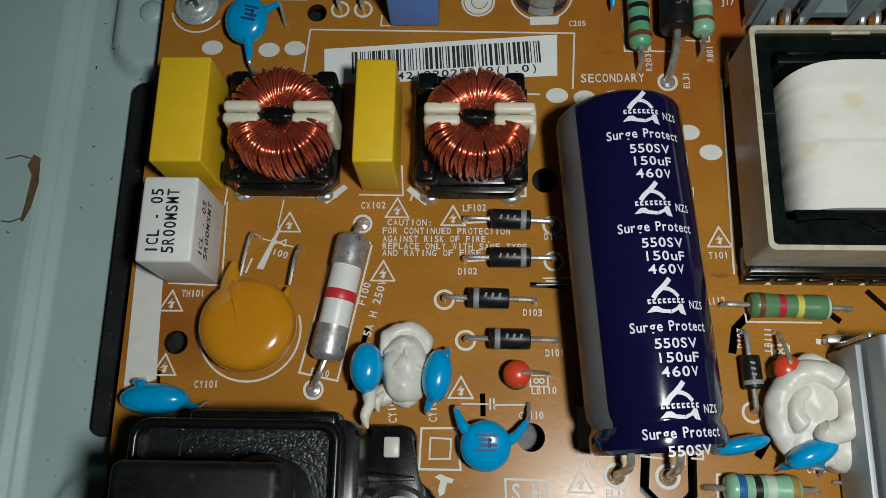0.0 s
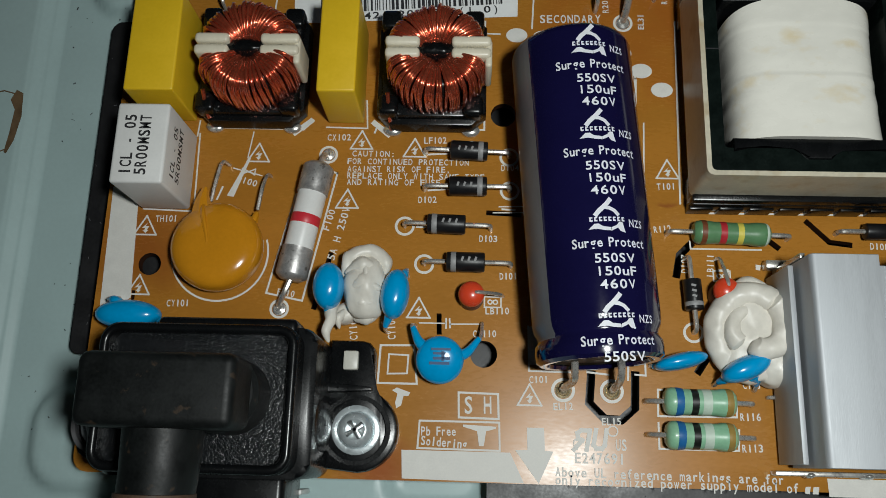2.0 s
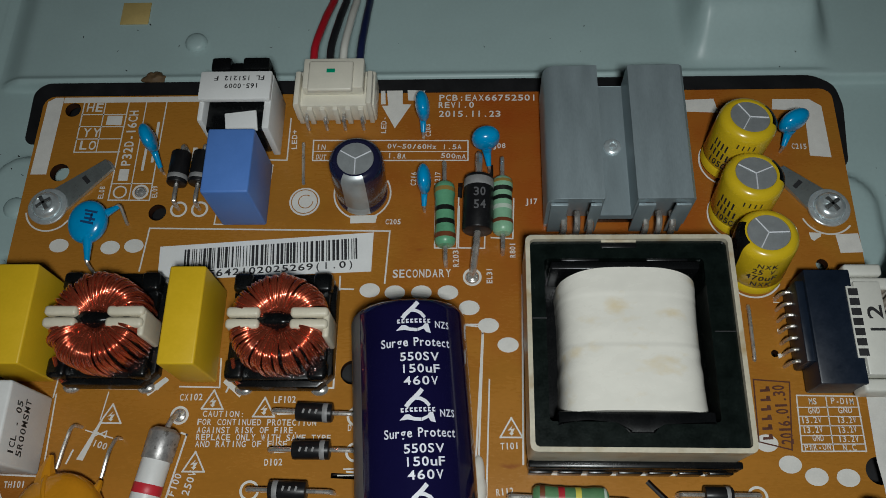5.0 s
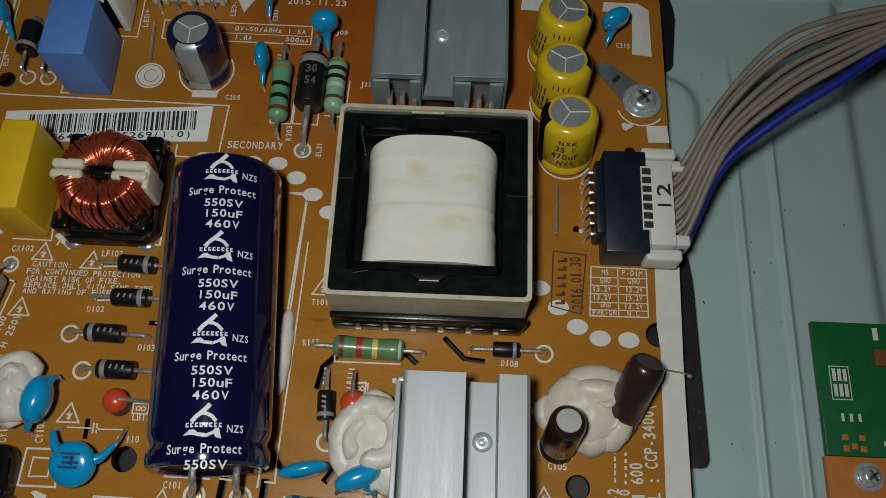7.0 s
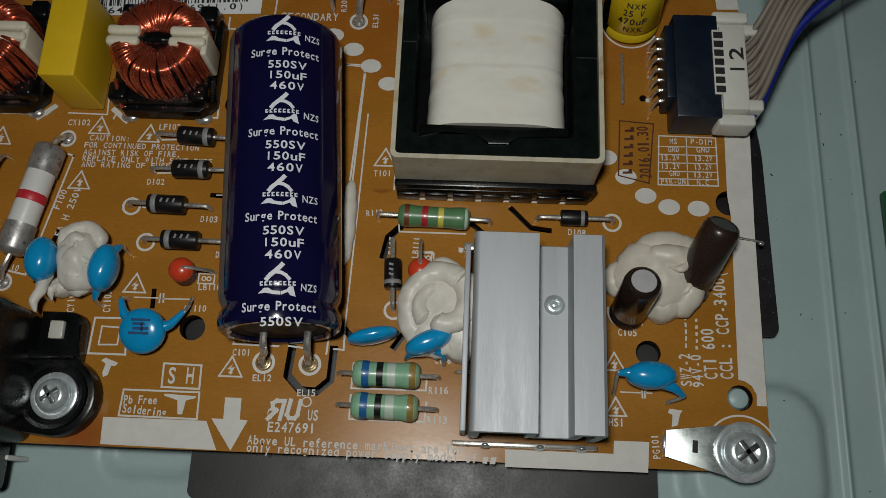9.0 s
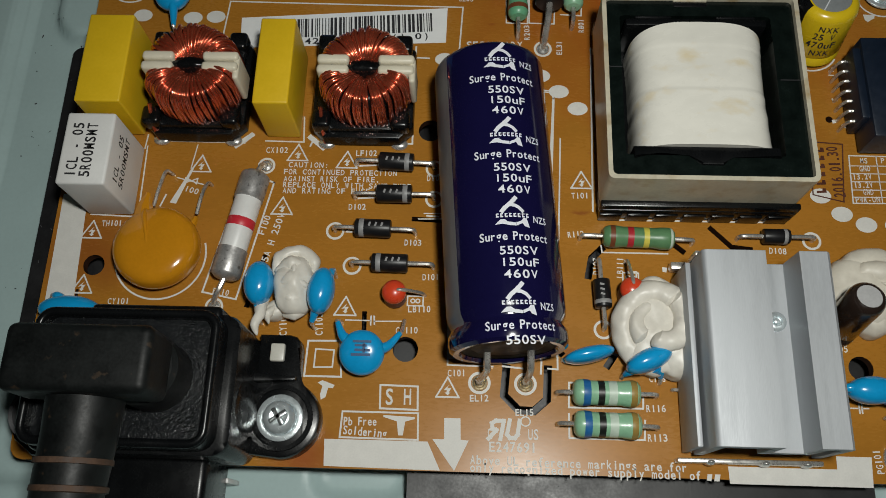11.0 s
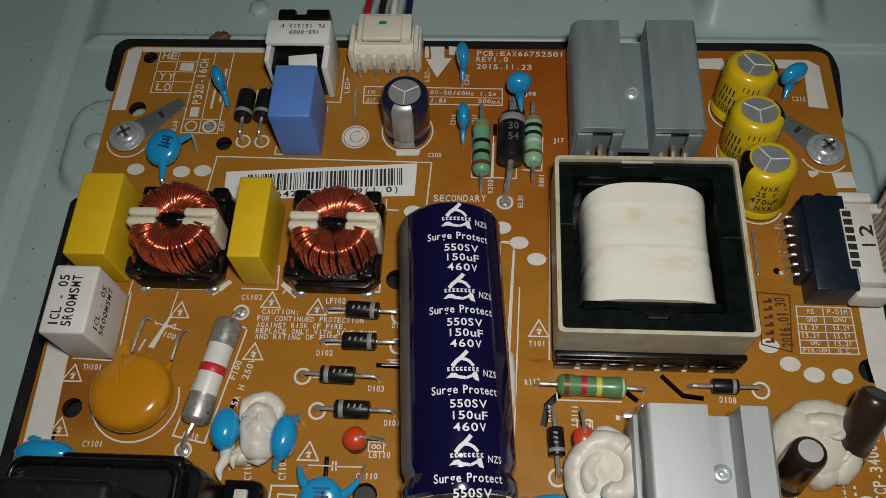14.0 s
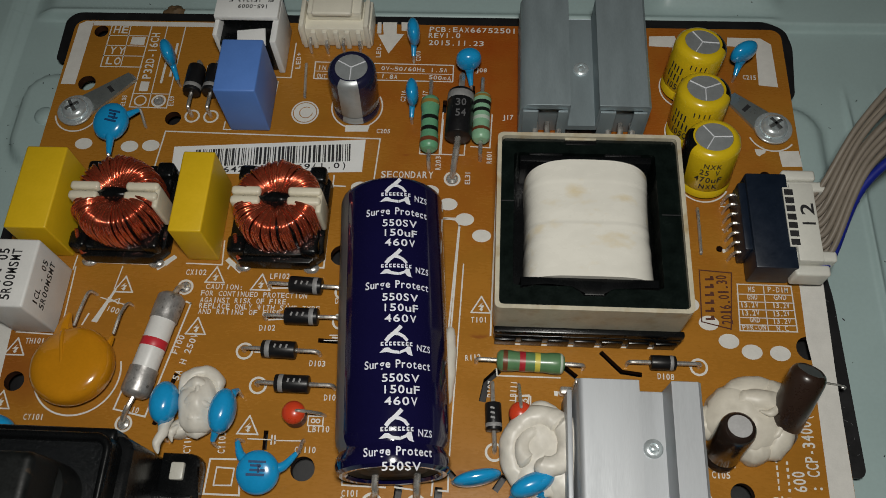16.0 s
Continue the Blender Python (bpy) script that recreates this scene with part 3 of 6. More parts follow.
def electrolytic_lying():
    """The large capacitor that lies on its side."""
    p0, p1 = Vector((25.45, 3.3, 9.05)), Vector((21.9, 50.8, 9.05))
    n, r = (p1 - p0).length, 8.8
    t = thing("electrolytic_capacitor", 24, 30, 0, "large navy electrolytic capacitor lying on the board, white print", "capacitor")
    prof = [(r - 1.9, 0.5), (r - 1.5, 0.05), (r - 0.7, 0.0), (r - 0.15, 0.45), (r, 1.3), (r - 0.05, 2.4), (r - 0.55, 3.2), (r - 0.6, 3.7), (r - 0.15, 4.6), (r, 5.6), (r, n - 1.6), (r - 0.25, n - 0.8), (r - 0.9, n - 0.2), (r - 1.7, n), (r - 2.0, n - 0.2)]
    sleeve = part("sleeve", lathe(p0, p1, prof, 72), NAVY, t)
    part("end_disc", lathe(p0, p1, [(0, n - 0.5), (r - 1.9, n - 0.5), (r - 1.9, n - 0.2)], 40), ALU_DULL, t)
    part("rubber_bung", lathe(p0, p1, [(0, 0.9), (2.0, 0.75), (5.2, 0.75), (5.6, 1.0), (6.9, 0.6), (6.9, 1.6)], 40), RUBBER, t)
    u, w, d = frame_of(p1 - p0)
    side = Vector((1, 0, 0)) - d * d.x
    side.normalize()
    up = Vector((0, 0, 1))

    def on(a, s, h):
        """A point at arc length a to the right of the top, s along the axis."""
        ang = a / r
        return p0 + d * s + (up * math.cos(ang) + side * math.sin(ang)) * (r + h)

    def wrapped(bm, a0, s0, h=0.045):
        for v in bm.verts:
            v.co = on(a0 + v.co.x, s0 + v.co.y, h)
        return bm

    stripe = bmesh.new()
    cols = [-15.8 + 0.8 * k for k in range(11)]
    prof2 = [(s, h) for h, s in ((-0.1, 1.2), (-0.1, 2.3), (-0.55, 3.1), (-0.6, 3.7), (-0.15, 4.6), (0.0, 5.6), (0, n - 1.6), (-0.25, n - 0.8), (-0.85, n - 0.25))]
    grid = [[stripe.verts.new(on(a, s, h + 0.04)) for a in cols] for s, h in prof2]
    for ra, rb in zip(grid, grid[1:]):
        for k in range(len(cols) - 1):
            stripe.faces.new((ra[k], ra[k + 1], rb[k + 1], rb[k]))
    part("polarity_stripe", stripe, SLEEVE_GREY, sleeve, "grey polarity stripe")
    for k in range(4):
        s = 43.85 - 12.87 * k
        logo = flat(stroke([(-1.75, 0.32), (-1.2, 1.0), (-0.45, 1.62), (0.1, 2.15), (0.62, 2.75)], 0.62), 0)
        flat(stroke([(-0.35, 1.5), (0.3, 1.42), (0.95, 1.08), (1.55, 0.4)], 0.5), 0, logo)
        flat([(-2.75, -1.5), (-1.9, -0.72), (-1.3, -0.72), (-0.8, -1.1), (0.3, -1.25), (0.3, -1.72), (-0.7, -1.62), (-1.6, -1.42)], 0, logo)
        flat([(0.35, -1.25), (1.1, -0.95), (1.5, -0.5), (2.0, -0.5), (2.35, -1.95), (1.6, -1.75), (1.3, -1.3), (0.35, -1.72)], 0, logo)
        for u in range(8):
            x = -2.5 + 0.63 * u
            flat([(x, -0.42), (x + 0.42, -0.42), (x + 0.42, -0.2), (x + 0.2, -0.2), (x + 0.2, 0.02), (x + 0.42, 0.02), (x + 0.42, 0.2), (x, 0.2)], 0, logo)
        bmesh.ops.triangulate(logo, faces=logo.faces)
        bmesh.ops.subdivide_edges(logo, edges=logo.edges, cuts=3, use_grid_fill=True)
        part("printed_mark", wrapped(logo, 1.45, s), SLEEVE_PRINT, sleeve)
        part("printed_text", wrapped(lettering("NZS", 3.0, -1.05, 2.5, 1.05, z=0, even=False), 1.45, s), SLEEVE_PRINT, sleeve)
        part("printed_text", wrapped(lettering("Surge Protect", 0.3, -3.6, 10.6, 1.3, z=0, align="CENTER", even=False), 1.3, s + 0.4), SLEEVE_PRINT, sleeve)
        part("printed_text", wrapped(lettering("550SV", 0.3, -5.6, 5.9, 1.25, z=0, align="CENTER", even=False), 1.7, s + 0.25), SLEEVE_PRINT, sleeve)
        if k < 3:
            part("printed_text", wrapped(lettering("150uF", 0.3, -7.35, 5.9, 1.25, z=0, align="CENTER"), 1.7, s + 0.25), SLEEVE_PRINT, sleeve)
            part("printed_text", wrapped(lettering("460V", 0.3, -9.1, 5.2, 1.25, z=0, align="CENTER"), 1.7, s + 0.25), SLEEVE_PRINT, sleeve)
    for x0, x1 in ((22.4, 21.4), (28.9, 28.5)):
        lead([(x0, 4.8, 6.2), (x0, 2.4, 6.0), (x0 - 0.05, 1.3, 4.6), (x1, 0.6, 1.8), (x1, 0.4, 0.1)], t, 0.55, "terminal")
    whole("hot_glue", ellipsoid((32.6, 23.5, 0.5), (1.5, 7.2, 1.4), rough=0.25, size=3, seed=5), GLUE, (32.6, 23.5, 0), "flat smear of white glue beside the capacitor", "glue")


electrolytic_lying()
for x, y in ((21.4, 0.4), (28.5, 0.4)):
    solder_ring(x, y, 1.75)


def box_capacitor(x0, x1, y0, y1, h, material, label, group=""):
    t = thing("box_capacitor", (x0 + x1) / 2, (y0 + y1) / 2, 0, label, "capacitor", group)
    part("case", box(x0, x1, y0, y1, 0.25, h, 0.35, 3), material, t)
    for sx in (x0 + 0.8, x1 - 0.8):
        for sy in (y0 + 0.8, y1 - 0.8):
            part("foot", box(sx - 0.5, sx + 0.5, sy - 0.5, sy + 0.5, 0.0, 0.3, 0), material, t)
    return t


box_capacitor(-44.5, -37.0, 41.9, 58.3, 12.0, YELLOW, "thick bright yellow boxed film capacitor at the board edge", "yellow film capacitors")
box_capacitor(-15.7, -9.9, 41.9, 57.8, 12.2, YELLOW, "narrow bright yellow boxed film capacitor between two chokes", "yellow film capacitors")
box_capacitor(-12.3, -4.4, 70.1, 82.0, 13.4, BLUE_BOX, "light blue boxed component standing on the board", "")
def inrush_resistor():
    t = thing("inrush_limiter", -40.2, 33.5, 0, "white ceramic block with black lettering on two faces", "resistor")
    x0, x1, y0, y1, h = -44.3, -36.6, 27.0, 39.3, 13.0
    b = part("block", box(x0, x1, y0, y1, 0.3, h, 0.45, 3), WHITE, t)
    for x in (x0 + 1, x1 - 1):
        part("foot", box(x - 0.6, x + 0.6, y0 + 1, y1 - 1, 0, 0.35, 0), WHITE, t)
    for s, u, w in (("ICL - 05", 3.0, 9.4), ("5R00MSMT", 5.2, 9.4)):
        part("printed_text", lettering(s, x0 + u, y0 + 1.1, w, 1.7, 90, h + 0.03), INK, b)
    for s, u, w in (("ICL - 05", 8.9, 8.2), ("5R00MSMT", 6.6, 8.8)):
        bm = lettering(s, 0, 0, w, 1.6, 0, 0)
        m = Matrix(((0, 0, 1, x1 + 0.03), (1, 0, 0, y0 + 1.7), (0, 1, 0, u), (0, 0, 0, 1)))
        part("printed_text", moved(bm, m), INK, b)


inrush_resistor()


def choke(cx, cy):
    """A common mode choke: black base, ring core in two windings, ivory divider."""
    t = thing("common_mode_choke", cx, cy, 0, "copper wound ring choke on a black plastic base", "choke", "ring chokes")
    a, b, c = 8.6, 9.6, 2.2
    out = [(cx - a + c, cy - b), (cx + a - c, cy - b), (cx + a, cy - b + c), (cx + a, cy + b - c), (cx + a - c, cy + b), (cx - a + c, cy + b), (cx - a, cy + b - c), (cx - a, cy - b + c)]
    part("base", prism(out, 0.6, 3.4, 0.4), BLACK, t)
    part("base_rim", prism([(cx + (x - cx) * 0.9, cy + (y - cy) * 0.9) for x, y in out], 3.3, 4.6, 0.5), BLACK, t)
    for sx in (-1, 1):
        for sy in (-1, 1):
            x, y = cx + sx * (a - 2.4), cy + sy * (b - 0.4)
            part("corner_block", box(*sorted((cx + sx * (a - 3.6), cx + sx * (a - 0.5))), *sorted((cy + sy * (b - 4.0), cy + sy * (b - 0.7))), 3.0, 6.2, 0.7, 3), BLACK, t)
            part("pin_foot", ellipsoid((x, y, 0.3), (1.5, 1.1, 0.7)), SOLDER, t)
    ccx, ccy = cx + 0.9, cy - 0.9
    core_r, big, inner, zc, hz = 5.4, 1.7, 4.2, 7.8, 4.0
    core = bmesh.new()
    rings = []
    for k in range(48):
        th = 2 * math.pi * k / 48
        rr = []
        for j in range(16):
            ph = 2 * math.pi * j / 16
            q = core_r + (big if math.cos(ph) > 0 else inner) * math.copysign(abs(math.cos(ph)) ** 0.85, math.cos(ph))
            rr.append(core.verts.new((ccx + q * math.cos(th), ccy + q * math.sin(th), zc + hz * math.copysign(abs(math.sin(ph)) ** (0.7 if math.cos(ph) > 0 else 1.0), math.sin(ph)))))
        rings.append(rr)
    for k in range(48):
        for j in range(16):
            core.faces.new((rings[k][j], rings[(k + 1) % 48][j], rings[(k + 1) % 48][(j + 1) % 16], rings[k][(j + 1) % 16]))
    part("core", core, BLACK, t)
    for half in (0, 1):
        pts = []
        turns, per = 46, 24
        jit = [random.uniform(-0.15, 0.4) + (0.25 if k % 3 == 1 else 0.0) for k in range(turns + 1)]
        lean = [random.uniform(-3.6, 3.6) for k in range(turns + 1)]
        for m in range(turns * per):
            k, j = divmod(m, per)
            ph = 2 * math.pi * j / per
            c1, s1 = math.cos(ph), math.sin(ph)
            g = 0.3 + jit[k] + (jit[k + 1] - jit[k]) * j / per
            q = max(core_r + ((big if c1 > 0 else inner) + g) * math.copysign(abs(c1) ** (0.8 if c1 > 0 else 1.0), c1), 0.8 + 0.5 * (k % 3))
            th = radians((13 if half == 0 else 193) + 154 * (m / per + 0.5) / turns + lean[k] + (lean[k + 1] - lean[k]) * j / per + 2.5 * s1 * (k % 3 - 1))
            pts.append((ccx + q * math.cos(th), ccy + q * math.sin(th), zc + (hz + g) * math.copysign(abs(s1) ** (0.66 if c1 > 0 else 0.95), s1)))
        part("winding", tube(pts, 0.3, seg=7, n=1), COPPER, t, "copper wire winding", 80)
    top = zc + hz + 0.9
    for sx in (-1, 1):
        for sy in (-1, 1):
            x0, x1 = (ccx + 2.3, ccx + 8.2) if sx > 0 else (ccx - 7.6, ccx - 2.4)
            part("divider", box(x0, x1, ccy + sy * 0.95 - 0.8, ccy + sy * 0.95 + 0.8, zc, top, 0.6, 4), CREAM, t, "ivory plastic divider")
    part("divider_side", box(ccx + 7.3, ccx + 8.35, ccy - 3.0, ccy + 1.4, 5.0, top - 0.6, 0.45, 3), CREAM, t)
    part("hub", ellipsoid((ccx, ccy, zc + hz - 1.2), (3.4, 1.5, 1.7), rough=0.15, size=1.0, seed=3), BLACK, t)
    part("wire_end", tube([(ccx - 7.5, ccy - 5, 7), (cx - a + 2.2, cy - b + 1.0, 4.4), (cx - a + 2.2, cy - b + 0.2, 0.4)], 0.34), COPPER, t)


random.seed(12)
choke(-27.7, 50.3)
choke(0.9, 50.1)


def varistor():
    t = thing("varistor", -30.6, 20.3, 0, "round ochre yellow coated varistor leaning on the board", "varistor")
    body = ellipsoid((-30.7, 20.2, 3.4), (6.9, 6.8, 3.0), (-4, 0, 0), 0.66, 48)
    b = part("body", body, GOLD, t)
    part("ridge", tube([(-33.4, 27.2, 3.6), (-32.6, 24.5, 5.7), (-31.6, 21.0, 6.2), (-31.2, 17.5, 5.95)], (0.6, 0.15)), GOLD, b)
    part("neck", tube([(-33.2, 24.5, 3.4), (-33.6, 27.0, 3.6), (-33.4, 29.6, 3.6)], (2.3, 0.4)), GOLD, b)
    part("neck", tube([(-26.2, 23.4, 3.0), (-25.6, 25.0, 2.8), (-25.4, 26.0, 2.6)], (0.9, 0.35)), GOLD, b)
    lead([(-32.6, 27.6, 2.8), (-32.0, 31.6, 2.8), (-31.5, 34.2, 2.4), (-31.1, 34.6, 0)], t, 0.3)
    lead([(-25.2, 26.3, 3.0), (-24.7, 30.2, 3.0), (-24.4, 32.4, 1.8), (-24.3, 32.8, 0)], t, 0.3)


varistor()


def fuse():
    t = thing("fuse", -17.7, 24.4, 0, "white ceramic cartridge fuse with a red band and dull metal caps", "fuse")
    p0, p1 = Vector((-19.4, 15.4, 3.0)), Vector((-16.1, 34.0, 3.0))
    n = (p1 - p0).length
    at = lambda s: p0 + (p1 - p0) * (s / n)
    tubebody = part("tube", cyl(at(4.4), at(n - 4.4), 2.2, 0.05), WHITE, t)
    part("band", lathe(at(n * 0.5 - 0.75), at(n * 0.5 + 0.75), [(2.21, 0), (2.24, 0.05), (2.24, 1.45), (2.21, 1.5)]), RED, tubebody, "red band")
    for a, b in ((0, 5.0), (n, n - 5.0)):
        part("cap", lathe(at(a), at(b), [(0, 0), (1.6, 0.05), (2.3, 0.6), (2.42, 0.9), (2.42, 3.6), (2.36, 4.2), (2.4, 5.0), (2.2, 5.02)], 32), FUSE_CAP, t, "dull metal end cap")
    lead([at(0.3), (-20.3, 13.4, 2.6), (-21.2, 12.2, 1.2), (-21.4, 11.8, 0)], t, 0.45)
    lead([at(n - 0.3), (-15.7, 35.4, 2.4), (-15.6, 36.2, 1.2), (-15.5, 36.6, 0)], t, 0.45)
    solder_ring(-21.4, 11.6, 1.5)
    solder_ring(-15.4, 36.6, 1.5)


fuse()


def diode(ax, ay, bx, by, c0, c1, r=1.5, z=2.1, band=0, ringed=True, writing=True):
    """A lying diode with its leads bent down at (ax, ay), where its printed ring is, and (bx, by); the body from share c0 to c1 of the way."""
    t = thing("diode", (ax + bx) / 2, (ay + by) / 2, 0, "small black axial diode with a grey band, lying on the board", "diode", "axial diodes")
    a, b = Vector((ax, ay, z)), Vector((bx, by, z))
    p0, p1 = a + (b - a) * c0, a + (b - a) * c1
    n = (p1 - p0).length
    body = part("body", cyl(p0, p1, r, 0.25), DIODE, t)
    s = n * (0.12 if band == 0 else 0.78)
    u, w, d = frame_of(p1 - p0)
    part("band", lathe(p0 + d * s, p1, [(r + 0.005, 0), (r + 0.025, 0.04), (r + 0.025, n * 0.13), (r + 0.005, n * 0.13 + 0.04)]), DIODE_BAND, body, "grey band")
    if writing:
        for k in range(3):
            bm = box(-0.35, 0.35, -0.16, 0.16, 0, 0.02, 0)
            ang = math.atan2(d.y, d.x)
            c = p0 + d * n * (0.42 + 0.17 * k) + Vector((0, 0, r + 0.01)) + Vector((-d.y, d.x, 0)) * 0.15
            part("printed_bar", moved(bm, Matrix.Translation(c) @ Matrix.Rotation(ang + 1.3, 4, "Z")), DIODE_BAND, body)
    e = d * 0.9
    lead([p0 + d * 0.2, a + e, a + d * 0.1 - Vector((0, 0, 0.5)), (ax, ay, 0)], t)
    lead([p1 - d * 0.2, b - e, b - d * 0.1 - Vector((0, 0, 0.5)), (bx, by, 0)], t)
    if ringed:
        solder_ring(ax, ay, 1.55, False)
    return t


diode(13.3, 36.6, 0.1, 37.1, 0.26, 0.70, band=0)
diode(13.4, 31.0, 0.1, 31.0, 0.27, 0.71, band=0)
diode(-2.8, 25.0, 10.5, 24.7, 0.27, 0.71)
diode(0.4, 19.0, 13.6, 18.9, 0.26, 0.70)
diode(75.0, 24.9, 62.9, 24.9, 0.35, 0.70, r=1.25, z=1.8, writing=False)
diode(40.8, 9.3, 40.2, 20.6, 0.27, 0.68, r=1.35, z=1.9)
diode(-20.7, 73.4, -20.4, 85.0, 0.30, 0.84, r=1.75, z=3.0, writing=False)
diode(-16.9, 73.4, -16.4, 85.0, 0.30, 0.84, r=1.75, z=3.0, writing=False)


def resistor(ax, ay, bx, by, c0, c1, r, z, material, bands, label):
    t = thing("resistor", (ax + bx) / 2, (ay + by) / 2, 0, label, "resistor", "axial resistors")
    a, b = Vector((ax, ay, z)), Vector((bx, by, z))
    p0, p1 = a + (b - a) * c0, a + (b - a) * c1
    u, w, d = frame_of(p1 - p0)
    n = (p1 - p0).length
    prof = [(0.4, 0), (r * 0.72, 0.1), (r * 0.95, 0.5), (r * 1.03, 1.1), (r * 1.02, n * 0.2), (r * 0.95, n * 0.28), (r * 0.94, n * 0.72), (r * 1.02, n * 0.8), (r * 1.03, n - 1.1), (r * 0.95, n - 0.5), (r * 0.72, n - 0.1), (0.4, n)]

    def rad(s):
        for (r0, s0), (r1, s1) in zip(prof, prof[1:]):
            if s0 <= s <= s1:
                return r0 + (r1 - r0) * (s - s0) / max(s1 - s0, 1e-6)
        return r

    body = part("body", lathe(p0, p1, prof, 28), material, t)
    for share, wide, m in bands:
        s = share * n
        part("band", lathe(p0, p1, [(rad(s - wide / 2) - 0.02, s - wide / 2)] + [(rad(s + wide * q) + 0.03, s + wide * q) for q in (-0.48, -0.2, 0.1, 0.48)] + [(rad(s + wide / 2) - 0.02, s + wide / 2)], 28), m, body)
    lead([p0 + d * 0.1, a + d * 0.8, a + d * 0.1 - Vector((0, 0, 0.5)), (ax, ay, 0)], t)
    lead([p1 - d * 0.1, b - d * 0.8, b - d * 0.1 - Vector((0, 0, 0.5)), (bx, by, 0)], t)


# The silver ring at 0.58 is a sheen painted on the lacquer.
pale = [(0.2, 1.1, B_BLUE), (0.41, 1.0, B_BLACK), (0.58, 1.3, B_SILVER_SHEEN), (0.9, 1.2, B_GOLD)]
resistor(33.2, -1.0, 48.3, -1.1, 0.15, 0.82, 1.95, 2.2, GREEN_R, pale, "pale green axial resistor with blue, black and gold bands")
resistor(33.3, -5.7, 48.2, -5.9, 0.15, 0.82, 1.95, 2.2, GREEN_R, pale, "pale green axial resistor with blue, black and gold bands")
resistor(37.4, 24.4, 55.5, 23.9, 0.19, 0.82, 1.75, 2.1, GREEN_D, [(0.13, 0.8, B_BROWN), (0.38, 1.0, B_RED), (0.60, 0.9, B_YELLOW), (0.95, 0.5, B_SILVER_SHEEN)], "dark green axial resistor with brown, red and yellow bands")
black_bands = [(0.14, 0.9, B_BROWN), (0.35, 0.9, B_BLACK), (0.56, 0.9, B_BLACK), (0.86, 0.8, B_GOLD)]
resistor(27.3, 62.4, 26.9, 81.1, 0.13, 0.77, 1.75, 3.0, GREEN_M, black_bands, "green axial resistor with dark bands")
resistor(37.0, 64.6, 37.1, 81.9, 0.14, 0.76, 1.75, 3.0, GREEN_R, [(0.2, 0.7, B_BROWN), (0.44, 0.8, B_SILVER_SHEEN), (0.6, 0.8, B_BLACK), (0.76, 0.8, B_BLACK), (0.9, 0.6, B_GOLD)], "pale green axial resistor with dark bands")


def power_diode():
    t = thing("power_diode", 32.8, 72, 0, "thick black axial power diode with a grey band", "diode")
    p0, p1 = Vector((32.7, 67.0, 4.2)), Vector((33.0, 77.2, 4.2))
    body = part("body", cyl(p0, p1, 2.55, 0.35), DIODE, t)
    part("band", lathe(p0, p1, [(2.56, 8.0), (2.59, 8.05), (2.59, 9.5), (2.56, 9.55)]), DIODE_BAND, body, "grey band")
    for s, y in (("30", 72.6), ("54", 70.2)):
        part("printed_text", lettering(s, 33.1, y + 0.8, 2.2, 1.6, 0, 6.8, "CENTER"), SLEEVE_GREY, body)
    part("lead", tube([(32.7, 67.2, 4.2), (32.5, 64.6, 4.0), (32.1, 62.0, 2.4), (31.8, 60.6, 0)], 0.6), TIN, t)
    part("lead", tube([(33.0, 77.0, 4.2), (33.0, 80.0, 4.2), (33.0, 82.4, 3.0), (33.0, 83.6, 0)], 0.6), TIN, t)
    solder_ring(31.8, 60.4, 1.6)


power_diode()


def bead(cx, cy, z, px, py):
    t = thing("bead", cx, cy, 0, "small red bead with a dark foot and one bent wire", "bead", "red beads")
    part("foot", lathe((cx, cy - 0.2, 0), (cx, cy - 0.1, z), [(1.7, 0), (1.85, 0.4), (1.8, z - 0.5), (1.5, z)], 28), BEAD_BASE, t)
    part("cap", ellipsoid((cx, cy, z + 0.2), (1.95, 1.95, 1.5)), BEAD, t, "glossy red cap")
    d = (Vector((px, py, 0)) - Vector((cx, cy, 0))).normalized()
    lead([(cx, cy, z + 0.9), Vector((cx, cy, z + 1.4)) + d * 1.2, Vector((px, py, z * 0.7)) - d * 0.7, (px, py, 0)], t, 0.3)


bead(7.7, 13.9, 2.6, 12.5, 14.2)
bead(44.9, 15.0, 3.4, 44.6, 20.6)


def disc_capacitor(c, radii, turn, legs, label, marks=(), group="blue disc capacitors"):
    """A blue coated disc; legs: rows of (where it leaves the body, elbow, hole)."""
    t = thing("disc_capacitor", c[0], c[1], 0, label, "capacitor", group)
    body = part("body", ellipsoid(c, radii, turn, 0.85, 36), BLUE, t)
    for p, e, hole in legs:
        p, e, hole = Vector(p), Vector(e), Vector((*hole, 0))
        part("leg_coating", tube([Vector(c) + (p - Vector(c)) * 0.6, p, p + (e - p) * 0.9], (min(radii[0], 1.7) * 0.62, 0.42), seg=12), BLUE, body)
        lead([p + (e - p) * 0.6, e, hole + Vector((0, 0, 0.8)), hole], t, 0.3)
    m = Matrix.Translation(c) @ Euler([radians(a) for a in turn]).to_matrix().to_4x4()
    for u, v, w, h in marks:
        part("printed_bar", moved(box(u - w / 2, u + w / 2, v - h / 2, v + h / 2, radii[2] * 0.97, radii[2] * 1.0 + 0.05, 0), m), BLUE_INK, body, "navy printed marking")
    return t


